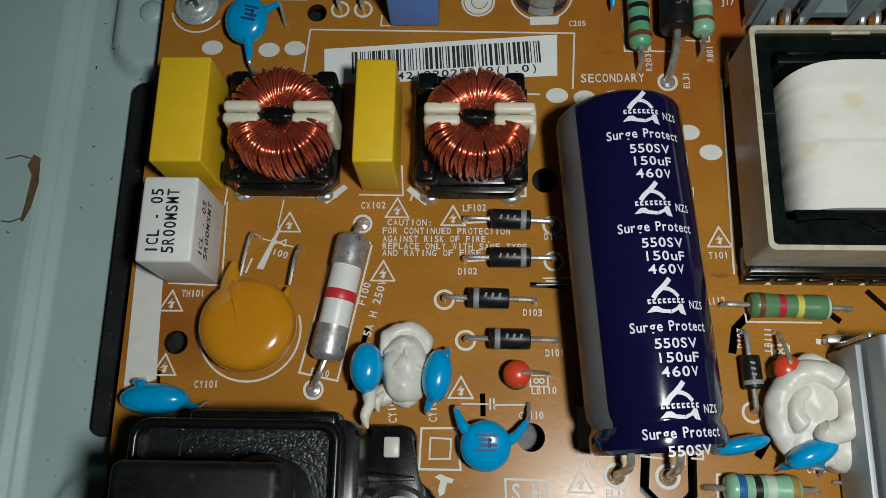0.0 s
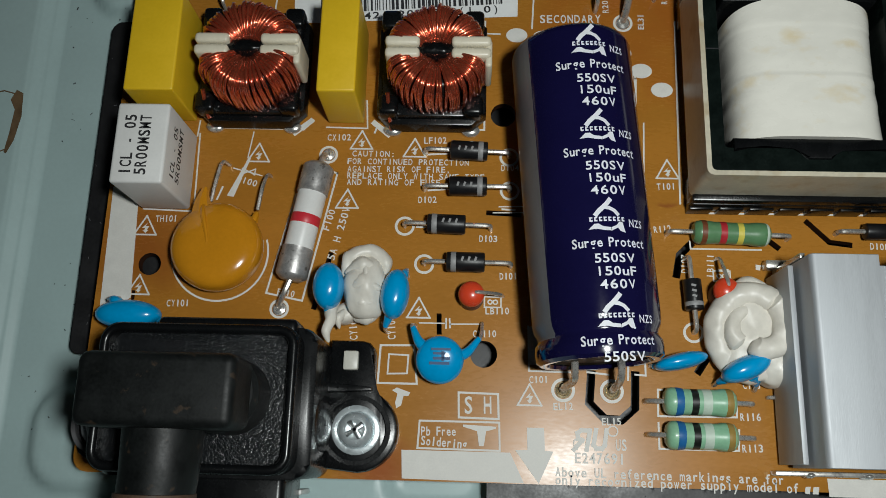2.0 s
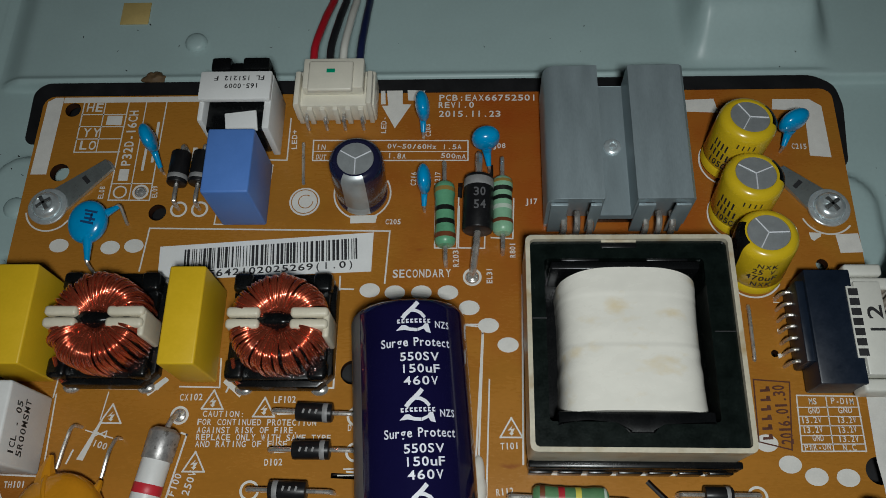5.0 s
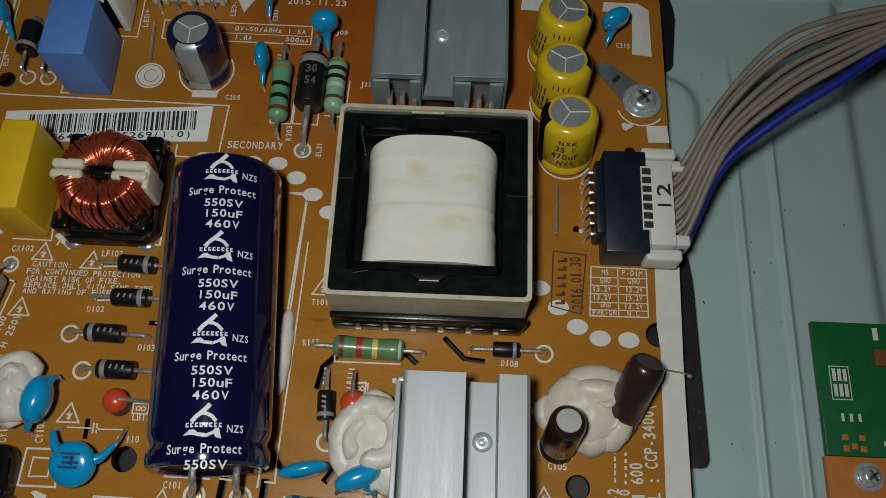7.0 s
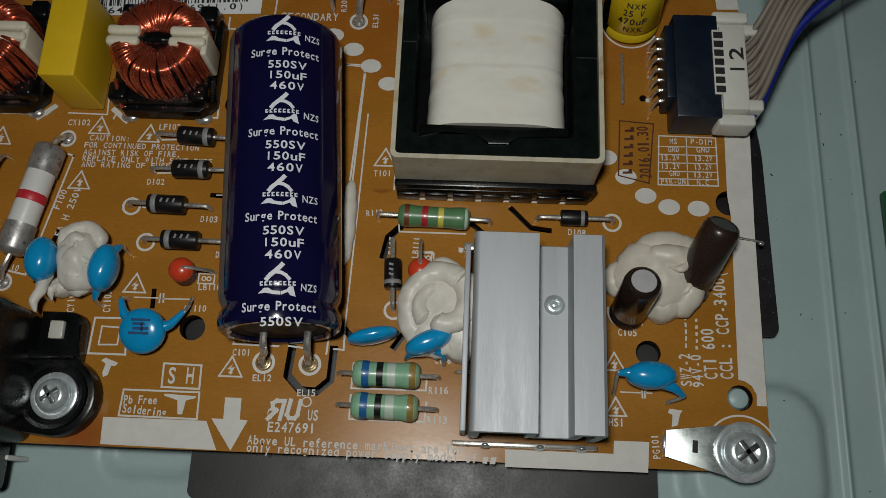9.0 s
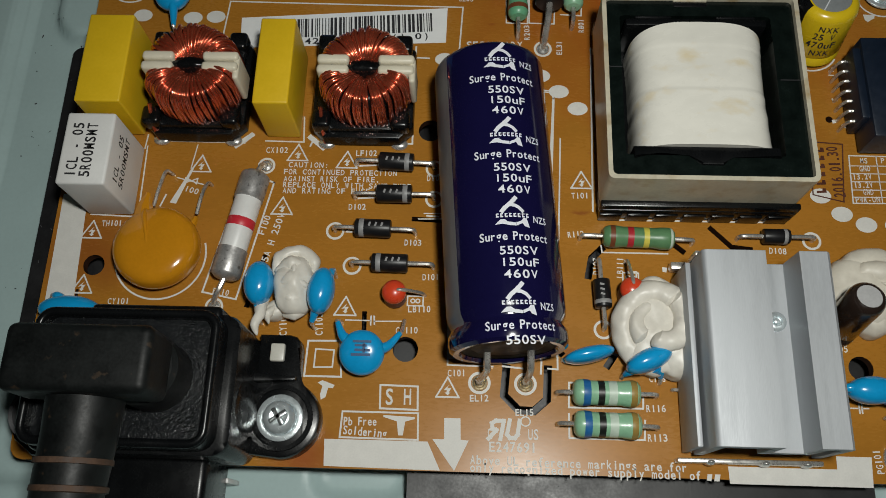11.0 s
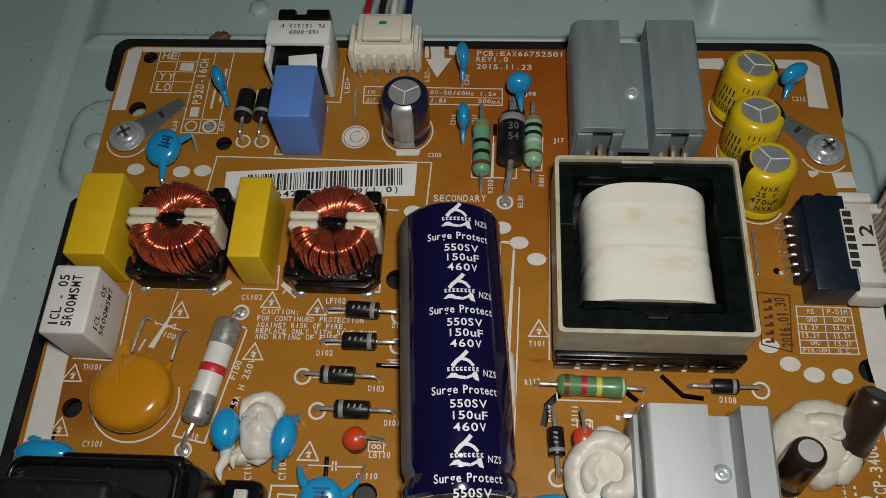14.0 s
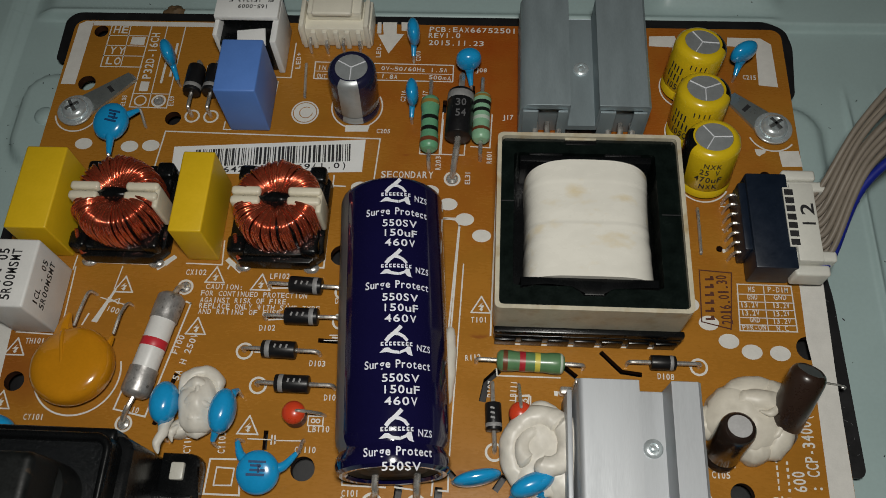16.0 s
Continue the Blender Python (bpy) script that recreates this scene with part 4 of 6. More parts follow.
bars = [(0.2, 1.7, 2.8, 0.35), (0.0, 1.1, 1.8, 0.35), (0.3, 0.4, 2.4, 0.4), (0.0, -0.3, 2.9, 0.4), (0.5, 0.7, 0.4, 1.4)]
disc_capacitor((3.3, 4.0, 3.3), (3.5, 3.5, 1.7), (12, 0, 0), [((0.2, 6.6, 3.6), (-0.9, 9.0, 3.0), (-0.6, 9.4)), ((7.2, 5.2, 3.0), (9.2, 7.6, 2.6), (9.4, 9.8))], "glossy blue disc capacitor leaning over a hole", bars)
disc_capacitor((-34.9, 69.3, 3.6), (3.4, 3.9, 1.8), (10, 0, -12), [((-32.0, 71.0, 3.6), (-30.0, 72.6, 3.2), (-29.4, 70.5)), ((-34.3, 65.0, 3.4), (-34.0, 62.0, 3.0), (-33.6, 61.0))], "glossy blue disc capacitor beside a ground tab", [(a + 0.8, b, c * 0.8, d) for a, b, c, d in bars])
disc_capacitor((79.5, 0.1, 3.8), (3.75, 2.1, 2.3), (0, 0, 0), [((76.0, 0.3, 4.4), (74.6, 0.2, 4.0), (74.6, -2.2)), ((83.0, -1.6, 3.4), (84.6, -2.6, 2.4), (82.6, -3.4))], "glossy blue disc capacitor lying by a hole", [])
disc_capacitor((-42.9, 9.6, 3.6), (4.9, 2.2, 2.4), (0, 0, 0), [((-45.0, 11.6, 4.2), (-46.4, 12.0, 3), (-46.0, 12.6)), ((-39.0, 8.9, 3.4), (-37.0, 8.6, 2.4), (-36.6, 9.4))], "glossy blue disc capacitor behind the mains socket", [])
disc_capacitor((-13.2, 14.2, 5.0), (2.3, 3.5, 2.6), (0, 0, 0), [((-13.2, 11.2, 4.5), (-13.4, 9.6, 3.0), (-13.4, 9.0))], "blue disc capacitor stuck to white glue")
disc_capacitor((-3.4, 13.2, 5.0), (2.1, 3.7, 2.6), (0, 0, -6), [((-4.2, 10.2, 4.2), (-4.9, 8.6, 3.0), (-4.9, 8.4)), ((-2.3, 16.2, 4.6), (-2.0, 17.3, 3.0), (-2.0, 17.0))], "blue disc capacitor stuck to white glue")
disc_capacitor((38.1, 4.7, 2.6), (3.9, 1.25, 2.5), (0, 0, 13), [((35.2, 4.1, 1.8), (34.4, 4.0, 1.0), (34.2, 4.2)), ((41.0, 5.3, 1.8), (41.5, 5.4, 1.0), (41.6, 5.5))], "thin blue disc capacitor standing on edge")
disc_capacitor((46.7, 3.7, 4.4), (3.7, 1.7, 2.6), (0, 0, 24), [((44.2, 2.3, 3.0), (43.4, 1.9, 1.6), (43.2, 1.6)), ((48.6, 2.4, 2.6), (49.0, 1.6, 1.4), (49.0, 1.0))], "blue disc capacitor stuck to a swirl of glue")
for c, rad, tr, hole in (((22.9, 91.3, 5.0), (1.3, 2.7, 2.6), (0, 0, 8), (22.9, 87.6)), ((23.5, 76.6, 5.0), (1.25, 2.6, 2.6), (0, 0, 4), (23.4, 72.8)), ((34.2, 84.4, 5.4), (2.5, 1.9, 2.4), (0, 0, 10), (34.8, 80.6)),
                         ((-26.2, 85.2, 5.0), (1.3, 2.7, 2.5), (0, 0, 24), (-24.4, 80.6)), ((87.8, 87.6, 5.0), (2.8, 1.6, 2.4), (0, 0, 28), (86.6, 84.2))):
    h = Vector((*hole, 0))
    p = Vector(c) + (h - Vector(c)) * 0.45
    disc_capacitor(c, rad, tr, [(p, h + Vector((0, 0, 1.6)), hole)], "small blue disc capacitor standing on the board")


def ropes(name, at, base, paths, material, label, seed=0, scale=1.0):
    """Glue laid in soft ropes over a mound."""
    t = thing(name, *at, label, "glue")
    for k, (c, radii, turn) in enumerate(base):
        c, radii = Vector(at) + (Vector(c) - Vector(at)) * scale, [q * scale for q in radii]
        part("mound", ellipsoid(c, radii, turn, 0.85, 44, 0.12, 2.6, seed + k), material, t)
    for k, (pts, r) in enumerate(paths):
        pts, r = [Vector(at) + (Vector(q) - Vector(at)) * scale for q in pts], (r[0] * scale, r[1] * scale)
        bm = tube(pts, r, seg=18, n=9, blunt=9)
        for v in bm.verts:
            q = v.co / 1.7 + Vector((seed * 5.0 + k, 0, 0))
            v.co += 0.26 * Vector((noise.noise(q), noise.noise(q + Vector((9, 0, 0))), noise.noise(q + Vector((0, 9, 0)))))
            v.co.z = max(v.co.z, 0.0)
        part("fold", bm, material, t, "", 80)
    return t


def coil(cx, cy, r0, r1, z0, z1, a0, a1, n=14, sy=1.0):
    out = []
    for k in range(n + 1):
        q = k / n
        a, r = radians(a0 + (a1 - a0) * q), r0 + (r1 - r0) * q
        out.append((cx + r * math.cos(a), cy + r * sy * math.sin(a), z0 + (z1 - z0) * q))
    return out


ropes("silicone_glue", (-8, 14, 0), [((-8.0, 14.6, 2.6), (3.9, 5.8, 4.9), (0, 0, 0)), ((-11.4, 10.4, 1.6), (2.6, 1.8, 2.2), (0, 0, 30))],
      [([(-11.4, 16.0, 4.4), (-10.6, 19.4, 4.6), (-7.4, 20.6, 4.4), (-4.8, 18.8, 4.4), (-4.6, 16.6, 4.2)], (1.5, 1.2)), ([(-11.3, 16.4, 5.4), (-8.4, 17.9, 6.2), (-5.2, 16.4, 5.4)], (1.4, 1.3)),
       ([(-11.2, 13.6, 5.2), (-8.0, 14.8, 6.6), (-5.0, 13.8, 5.4)], (1.6, 1.4)), ([(-10.8, 11.2, 4.2), (-7.8, 11.8, 5.6), (-5.4, 11.6, 4.6)], (1.5, 1.2)), ([(-9.8, 9.4, 2.4), (-7.6, 9.4, 3.6), (-5.8, 9.8, 3.0)], (1.3, 1.0)),
       ([(-8.6, 19.2, 5.6), (-7.6, 16.6, 6.9), (-8.2, 13.4, 7.0)], (0.9, 0.4)), ([(-12.4, 12.0, 3.8), (-13.4, 10.4, 4.6), (-13.3, 8.6, 5.4), (-13.9, 6.6, 5.8), (-13.4, 5.0, 5.6)], (1.2, 0.6)), ([(-11.0, 10.8, 3.0), (-12.2, 9.2, 3.6), (-12.0, 7.6, 3.0)], (1.2, 0.5))],
      GLUE, "folded lumps of white silicone glue between two blue capacitors", 1, 0.88)
ropes("silicone_glue", (48.4, 8.6, 0), [((48.6, 8.8, 1.4), (6.3, 7.3, 3.9), (0, 0, 0)), ((51.6, 5.4, 1.6), (3.2, 4.2, 3.6), (0, 0, 0))],
      [(coil(48.2, 9.0, 5.0, 4.6, 2.0, 4.6, 250, 40, sy=1.15), (1.7, 2.0)), (coil(48.6, 9.6, 4.4, 2.6, 4.8, 5.8, 60, -120, sy=1.1), (2.0, 1.4)), (coil(47.6, 9.6, 2.9, 2.0, 4.6, 4.2, 240, 90, sy=1.1), (1.5, 0.8)), ([(52.2, 14.2, 3.6), (53.0, 9.6, 4.6), (52.4, 5.0, 3.4), (51.4, 2.6, 1.8)], (1.8, 1.6)), ([(45.0, 15.2, 2.0), (48.0, 16.0, 3.0), (51.2, 15.4, 3.0)], (1.2, 1.6))],
      GLUE, "swirled mound of white silicone glue beside a heatsink", 4)
ropes("silicone_glue", (81.6, 15.6, 0), [((81.6, 15.8, 1.4), (7.4, 6.8, 4.6), (0, 0, 0)), ((75.6, 15.2, 1.0), (3.6, 3.2, 2.4), (0, 0, 0)), ((82.2, 11.2, 1.0), (3.8, 3.2, 3.6), (0, 0, 0)), ((86.4, 18.0, 1.6), (3.6, 4.6, 4.6), (0, 0, 0))],
      [([(74.4, 13.6, 0.8), (76.8, 17.8, 2.0), (81.4, 21.0, 2.9), (86.6, 21.8, 3.3)], (1.9, 2.7)), ([(87.6, 19.8, 4.4), (84.5, 18.4, 4.7), (81.0, 18.6, 4.4), (78.2, 16.8, 3.3)], (2.2, 1.8)), ([(87.0, 17.0, 3.8), (86.6, 13.2, 3.1), (85.0, 10.8, 2.0), (82.6, 9.8, 1.2)], (2.6, 2.0)),
       ([(83.8, 16.2, 4.6), (82.8, 12.8, 3.4), (81.4, 10.8, 2.0)], (1.9, 1.7)), ([(79.4, 16.4, 3.4), (76.4, 15.4, 2.2), (74.6, 14.4, 0.8)], (2.2, 1.7)), ([(86.4, 18.6, 5.9), (84.6, 16.2, 6.2), (82.4, 16.6, 6.0)], (0.9, 0.5)), ([(86.8, 15.6, 5.2), (85.2, 12.6, 4.6), (83.2, 11.4, 3.6)], (0.9, 0.6))],
      GLUE_OLD, "swirled beige silicone glue round two small capacitors", 7, 0.92)


def small_can(p0, p1, r, sleeve, top, label, stripe=None, print_lines=(), name="electrolytic_capacitor", group="", vent=True, turn=0.0):
    """A standing electrolytic capacitor with a shrunk sleeve and a pressed top."""
    t = thing(name, p0[0], p0[1], 0, label, "capacitor", group)
    p0, p1 = Vector(p0), Vector(p1)
    n = (p1 - p0).length
    prof = [(r - 0.5, 0), (r, 0.4), (r, 1.3), (r - 0.4, 1.9), (r, 2.5), (r, n - 1.5), (r * 0.96, n - 0.8), (r * 0.86, n - 0.25), (r * 0.74, n), (r * 0.68, n - 0.04), (r * 0.67, n - 0.25)]
    s = part("sleeve", lathe(p0, p1, prof, 48), sleeve, t)
    c = part("can_top", lathe(p0, p1, [(r * 0.675, n - 0.25), (r * 0.66, n - 0.1), (0, n - 0.08)], 40), top, t)
    u, w, d = frame_of(p1 - p0)
    side = (Vector((1, 0, 0)) - d * d.x).normalized()
    back = d.cross(side)
    if vent:
        for k in range(3):
            a = radians(turn + 120 * k)
            e = (side * math.cos(a) + back * math.sin(a))
            q = p0 + d * (n - 0.07)
            part("vent_groove", tube([q, q + e * r * 0.64], 0.11, seg=6), SLEEVE_PRINT, c)
    if stripe:
        m, a0, a1 = stripe
        bm = bmesh.new()
        angs = [radians(a0 + (a1 - a0) * k / 10) for k in range(11)]
        grid = [[bm.verts.new(p0 + d * z + (side * math.cos(a) + back * math.sin(a)) * (q + 0.05) + d * 0.04) for a in angs] for q, z in prof[1:-2]]
        for ra, rb in zip(grid, grid[1:]):
            for k in range(10):
                bm.faces.new((ra[k], ra[k + 1], rb[k + 1], rb[k]))
        part("polarity_stripe", bm, m, s)
    for text, ang, z, wid, hei, m in print_lines:
        bm = lettering(text, 0, 0, wid, hei, 0, 0, "CENTER")
        for v in bm.verts:
            a = radians(ang) + v.co.x / r
            v.co = p0 + d * (z + v.co.y) + (side * math.cos(a) + back * math.sin(a)) * (r + 0.05)
        part("printed_text", bm, m, s)
    return t


FRONT = [("NXK", 266, 9.3, 3.4, 1.2, INK), ("25 V", 262, 7.6, 3.6, 1.4, INK), ("470uF", 262, 5.7, 5.0, 1.4, INK), ("NXK", 266, 3.8, 3.4, 1.2, INK), ("IIII", 40, 9.8, 3.2, 1.1, INK)]
BACK = [("IIII", 215, 7.6, 3.2, 1.6, INK), ("IIIII", 218, 5.6, 4.2, 1.6, INK), ("105C", 222, 3.6, 3.6, 1.4, INK), ("IIII", 262, 9.4, 3.6, 1.1, INK), ("IIII", 100, 9.6, 4.6, 1.2, INK)]
for (bx, by), (tx, ty), a0, turn, words in (((77.0, 82.4), (77.9, 84.3), -22, 120, BACK), ((77.4, 71.9), (77.5, 73.8), -22, 25, BACK), ((78.8, 61.6), (78.1, 63.4), 148, 0, FRONT)):
    small_can((bx, by, 0.1), (tx, ty, 11.9), 4.85, YSLEEVE, CAN_TOP, "yellow sleeved electrolytic capacitor with a grey top", (BLACK, a0, a0 + 62), words, group="yellow electrolytic capacitors", turn=turn)
small_can((12.2, 76.4, 0.1), (12.6, 76.7, 12.4), 4.55, NAVY_DARK, CAN_TOP, "dark electrolytic capacitor with a silver stripe", (CAN_TOP, 240, 292), [("160V", 10, 9.5, 3.2, 1.3, SLEEVE_PRINT)], turn=30)
small_can((76.9, 9.9, 0.1), (77.2, 12.3, 11.8), 2.75, mat("brown_black_sleeve", (0.022, 0.014, 0.011), 0.25, var=0.2, coat=0.3), mat("bright_can_top", (0.7, 0.7, 0.7), 0.35, 0.4), "small dark brown electrolytic capacitor stuck in glue", None, (), vent=False)
small_can((86.2, 13.6, 1.2), (89.6, 21.9, 10.0), 2.85, mat("dark_brown_sleeve", (0.03, 0.017, 0.012), 0.3, var=0.2, coat=0.2), mat("dark_can_top", (0.1, 0.1, 0.1), 0.4, 0.6), "dark brown electrolytic capacitor leaning over in glue", None, (), vent=False)


def heatsink(x0, x1, y0, y1, h, g0, g1, floor, material, label, rivet, edge=0.8):
    """An extruded heatsink: two flanges with a channel between them."""
    t = thing("heatsink", (x0 + x1) / 2, (y0 + y1) / 2, 0, label, "heatsink", "heatsinks")
    k = 1.3
    prof = [(x0, 2.2), (x0, h - edge), (x0 + edge * 0.12, h - edge * 0.5), (x0 + edge * 0.5, h - edge * 0.12), (x0 + edge, h), (g0, h), (g0, floor), (g1, floor), (g1, h), (x1 - 0.5, h), (x1, h - 0.5), (x1, 2.2), (x1 - k, 2.2), (x1 - k, h - k), (g1 + k, h - k), (g1 + k, floor - k), (g0 - k, floor - k), (g0 - k, h - k), (x0 + k, h - k), (x0 + k, 2.2)]
    bm = bmesh.new()
    fr = [bm.verts.new((x, y0, z)) for x, z in prof]
    ba = [bm.verts.new((x, y1, z)) for x, z in prof]
    bm.faces.new(fr)
    bm.faces.new(ba[::-1])
    for i in range(len(prof)):
        bm.faces.new((fr[i], ba[i], ba[(i + 1) % len(prof)], fr[(i + 1) % len(prof)]))
    bmesh.ops.bevel(bm, geom=[e for e in bm.edges if abs(e.verts[0].co.y - e.verts[1].co.y) < 0.01], offset=0.08, segments=1, affect="EDGES")
    part("profile", bm, material, t)
    rx, ry = rivet
    part("rivet", lathe((rx, ry, floor), (rx, ry, floor + 1), [(1.5, 0), (1.5, 0.35), (1.2, 0.6), (0.8, 0.65), (0.75, 0.25), (0.55, 0.25), (0.4, 0.7), (0, 0.85)], 28), SCREW, t, "shiny rivet")
    for x in (x0 + 0.7, x1 - 0.7):
        for y in (y0 + 1.2, y1 - 1.2):
            part("pin", box(x - 0.6, x + 0.6, y - 0.7, y + 0.7, 0, 2.4, 0.1), TIN, t)
    return t


hs1 = heatsink(53.0, 71.4, -9.8, 18.2, 14.0, 62.1, 66.9, 7.6, ALU, "bright brushed aluminium heatsink with a deep channel", (64.9, 9.2))
part("side_plate", box(51.7, 52.5, -9.4, 17.6, 0.6, 9.4, 0.15), ALU, hs1)
part("foot_strip", box(50.6, 71.8, -10.9, -10.2, 0, 2.2, 0.15), TIN, hs1)
for x in (55.5, 63.5, 69.6):
    part("foot_solder", ellipsoid((x, -10.7, 1.2), (0.9, 0.5, 1.3)), SOLDER, hs1)
part("back_plate", box(52.9, 53.6, 18.3, 19.0, 0.2, 11.0, 0.1), TIN, hs1)
part("power_transistor", box(61.0, 68.0, -7, 12, 2.0, 6.1, 0.4), BLACK, hs1)
hs2 = heatsink(44.0, 67.6, 69.2, 94.6, 12.2, 53.1, 58.3, 5.6, ALU_DULL, "dull grey aluminium heatsink behind the transformer", (56.0, 82.2), 2.2)
part("power_transistor", box(53.0, 59.0, 70, 84, 0.8, 4.2, 0.4), BLACK, hs2)
for x in (47.2, 49.4, 51.6, 60.8, 63.0, 65.2):
    part("transistor_leg", tube([(x, 70.2, 5.0), (x, 68.8, 5.0), (x, 67.6, 3.8), (x, 67.4, 0)], 0.55), TIN, hs2)
for x0, x1 in ((44.8, 52.6), (58.8, 66.8)):
    part("inner_plate", box(x0, x1, 71.6, 72.2, 0.3, 10.8, 0.1), ALU_DULL, hs2)
part("clip", box(48.0, 66.4, 65.4, 66.2, 3.4, 5.0, 0.2), TIN, hs2)
for x0, x1 in ((44.6, 47.4), (51.0, 52.8), (58.6, 61.4), (64.6, 67.0)):
    part("front_plate", box(x0, x1, 68.6, 69.1, 0.4, 10.8, 0.1), ALU_DULL, hs2)


def transformer():
    t = thing("transformer", 56, 46, 0, "large transformer with black ferrite core and cream taped winding", "transformer")
    x0, x1, y0, y1 = 40.1, 71.6, 29.2, 62.2
    h = 13.8
    # ivory wrap round the core
    wall = curve_mesh([rounded(x0, x1, y0, y1, 1.0, 4), rounded(x0 + 0.7, x1 - 0.7, y0 + 0.7, y1 - 0.7, 0.7, 4)], h - 4.0)
    part("core_wrap", moved(wall, Matrix.Translation((0, 0, 4.0 + (h - 4.0) / 2))), WRAP, t, "ivory tape wrapped round the core")
    core = curve_mesh([rounded(x0 + 0.75, x1 - 0.75, y0 + 0.75, y1 - 0.75, 0.8, 4), rounded(43.0, 67.2, 33.6, 58.6, 0.6, 4)], h - 4.9)
    c = part("core", moved(core, Matrix.Translation((0, 0, 4.0 + (h - 4.9) / 2))), FERRITE, t, "black ferrite core")
    for y in (49.0,):
        part("core_joint", box(x0 + 0.8, 43.1, y - 0.08, y + 0.08, h - 0.95, h - 0.84, 0), INK, c)
        part("core_joint", box(67.7, x1 - 0.8, y - 2.1, y - 1.94, h - 0.95, h - 0.84, 0), INK, c)
    part("bobbin_floor", box(43.0, 68.0, 33.5, 58.7, 3.0, 5.0, 0), BLACK, t)
    part("flange", prism([(44.2, 33.0), (48.4, 34.1), (52.6, 33.7), (54.4, 32.0), (57.6, 32.0), (59.0, 33.5), (66.4, 33.3), (66.4, 35.0), (44.2, 35.0)], 4, 13.3, 0.3), BLACK, t, "black bobbin flange")
    part("flange", box(44.0, 66.6, 56.9, 58.2, 4, 12.8, 0.25), BLACK, t, "black bobbin flange")
    for a, b in ((45.5, 51.5), (58.5, 65.0)):
        part("flange_rib", box(a, b, 31.2, 33.9, 9.0, 12.4, 0.5), FERRITE, t)
        part("flange_rib", box(a, b, 58.2, 60.6, 9.0, 12.75, 0.3), BLACK, t)
    part("flange_bridge", box(51.6, 57.4, 60.2, 61.7, 9, 13.0, 0.4), BLACK, t)
    part("wrap_notch", box(51.8, 57.2, 61.2, 61.7, 9.5, 13.25, 0.1), WRAP, t)
    # taped winding, rounded along y
    bm = bmesh.new()
    rows = []
    ny = 64
    for j in range(ny + 1):
        v = j / ny
        y = 35.0 + v * 21.8
        row = []
        for k in range(41):
            a = math.pi * k / 40
            cx, sx = math.cos(a), math.sin(a)
            hw = 10.9 - 0.35 * math.sin(v * 3.0) + 0.12 * noise.noise(Vector((y * 0.5, 0, 1)))
            side = abs(cx) ** 0.5
            zz = (0.13 if v < 0.44 else 0.06 if v > 0.8 else 0.0) + 4.6 + (9.3 + 0.1 * noise.noise(Vector((y * 0.35, cx * 1.5, 3)))) * abs(sx) ** 0.5
            row.append(bm.verts.new((55.7 - hw * math.copysign(abs(cx) ** 0.5, cx), y - 1.7 * step(0.7, 1.0, v) * side ** 3, zz)))
        rows.append(row)
    for a, b in zip(rows, rows[1:]):
        for k in range(40):
            bm.faces.new((a[k], a[k + 1], b[k + 1], b[k]))
    bm.faces.new(rows[0])
    bm.faces.new(rows[-1][::-1])
    w = part("winding", bm, TAPE, t, "cream tape over the winding", 60)
    part("pin_base", box(40.4, 71.6, 28.0, 33.0, 0.5, 4.0, 0.4), BLACK, t)
    part("pin_base", box(40.4, 71.6, 58.6, 63.8, 0.5, 4.0, 0.4), BLACK, t)
    for k in range(7):
        part("pin_guide", box(40.4 + 4.5 * k, 44.0 + 4.5 * k, 27.7, 28.4, 0.05, 2.8, 0.15), BLACK, t)
    part("pin_ledge", box(40.2, 71.8, 28.2, 29.3, 2.4, 5.4, 0.3), BLACK, t)
    for k in range(6):
        part("pin", cyl((44 + 4.6 * k, 28.7, 0), (44 + 4.6 * k, 28.7, 1.2), 0.45, 0.1, 12), TIN, t)


transformer()


def machine_screw(x, y, z, r=3.5):
    t = thing("screw", x, y, z, "shiny zinc plated pan head cross screw", "screw", "chassis screws")
    part("washer", lathe((x, y, z), (x, y, z + 1), [(r * 1.12, 0), (r * 1.12, 0.35), (r * 1.07, 0.45), (r * 0.86, 0.45), (r * 0.8, 0.3), (r * 0.5, 0.3)], 40), SCREW, t, "flat bright washer")
    h = part("head", lathe((x, y, z + 0.35), (x, y, z + 3), [(r * 0.8, 0), (r * 0.8, 0.5), (r * 0.74, 1.0), (r * 0.56, 1.4), (r * 0.48, 1.45), (r * 0.42, 1.3), (0, 1.25)], 36), SCREW, t)
    # Bars of darker metal paint the shade of the cross recess.
    for k in range(2):
        a = radians(35 + 90 * k)
        m = Matrix.Translation((x, y, z + 1.72)) @ Matrix.Rotation(a, 4, "Z")
        part("cross_recess", moved(box(-r * 0.46, r * 0.46, -r * 0.11, r * 0.11, 0, 0.36, 0.1), m), RECESS_SHADE, h)
    return t


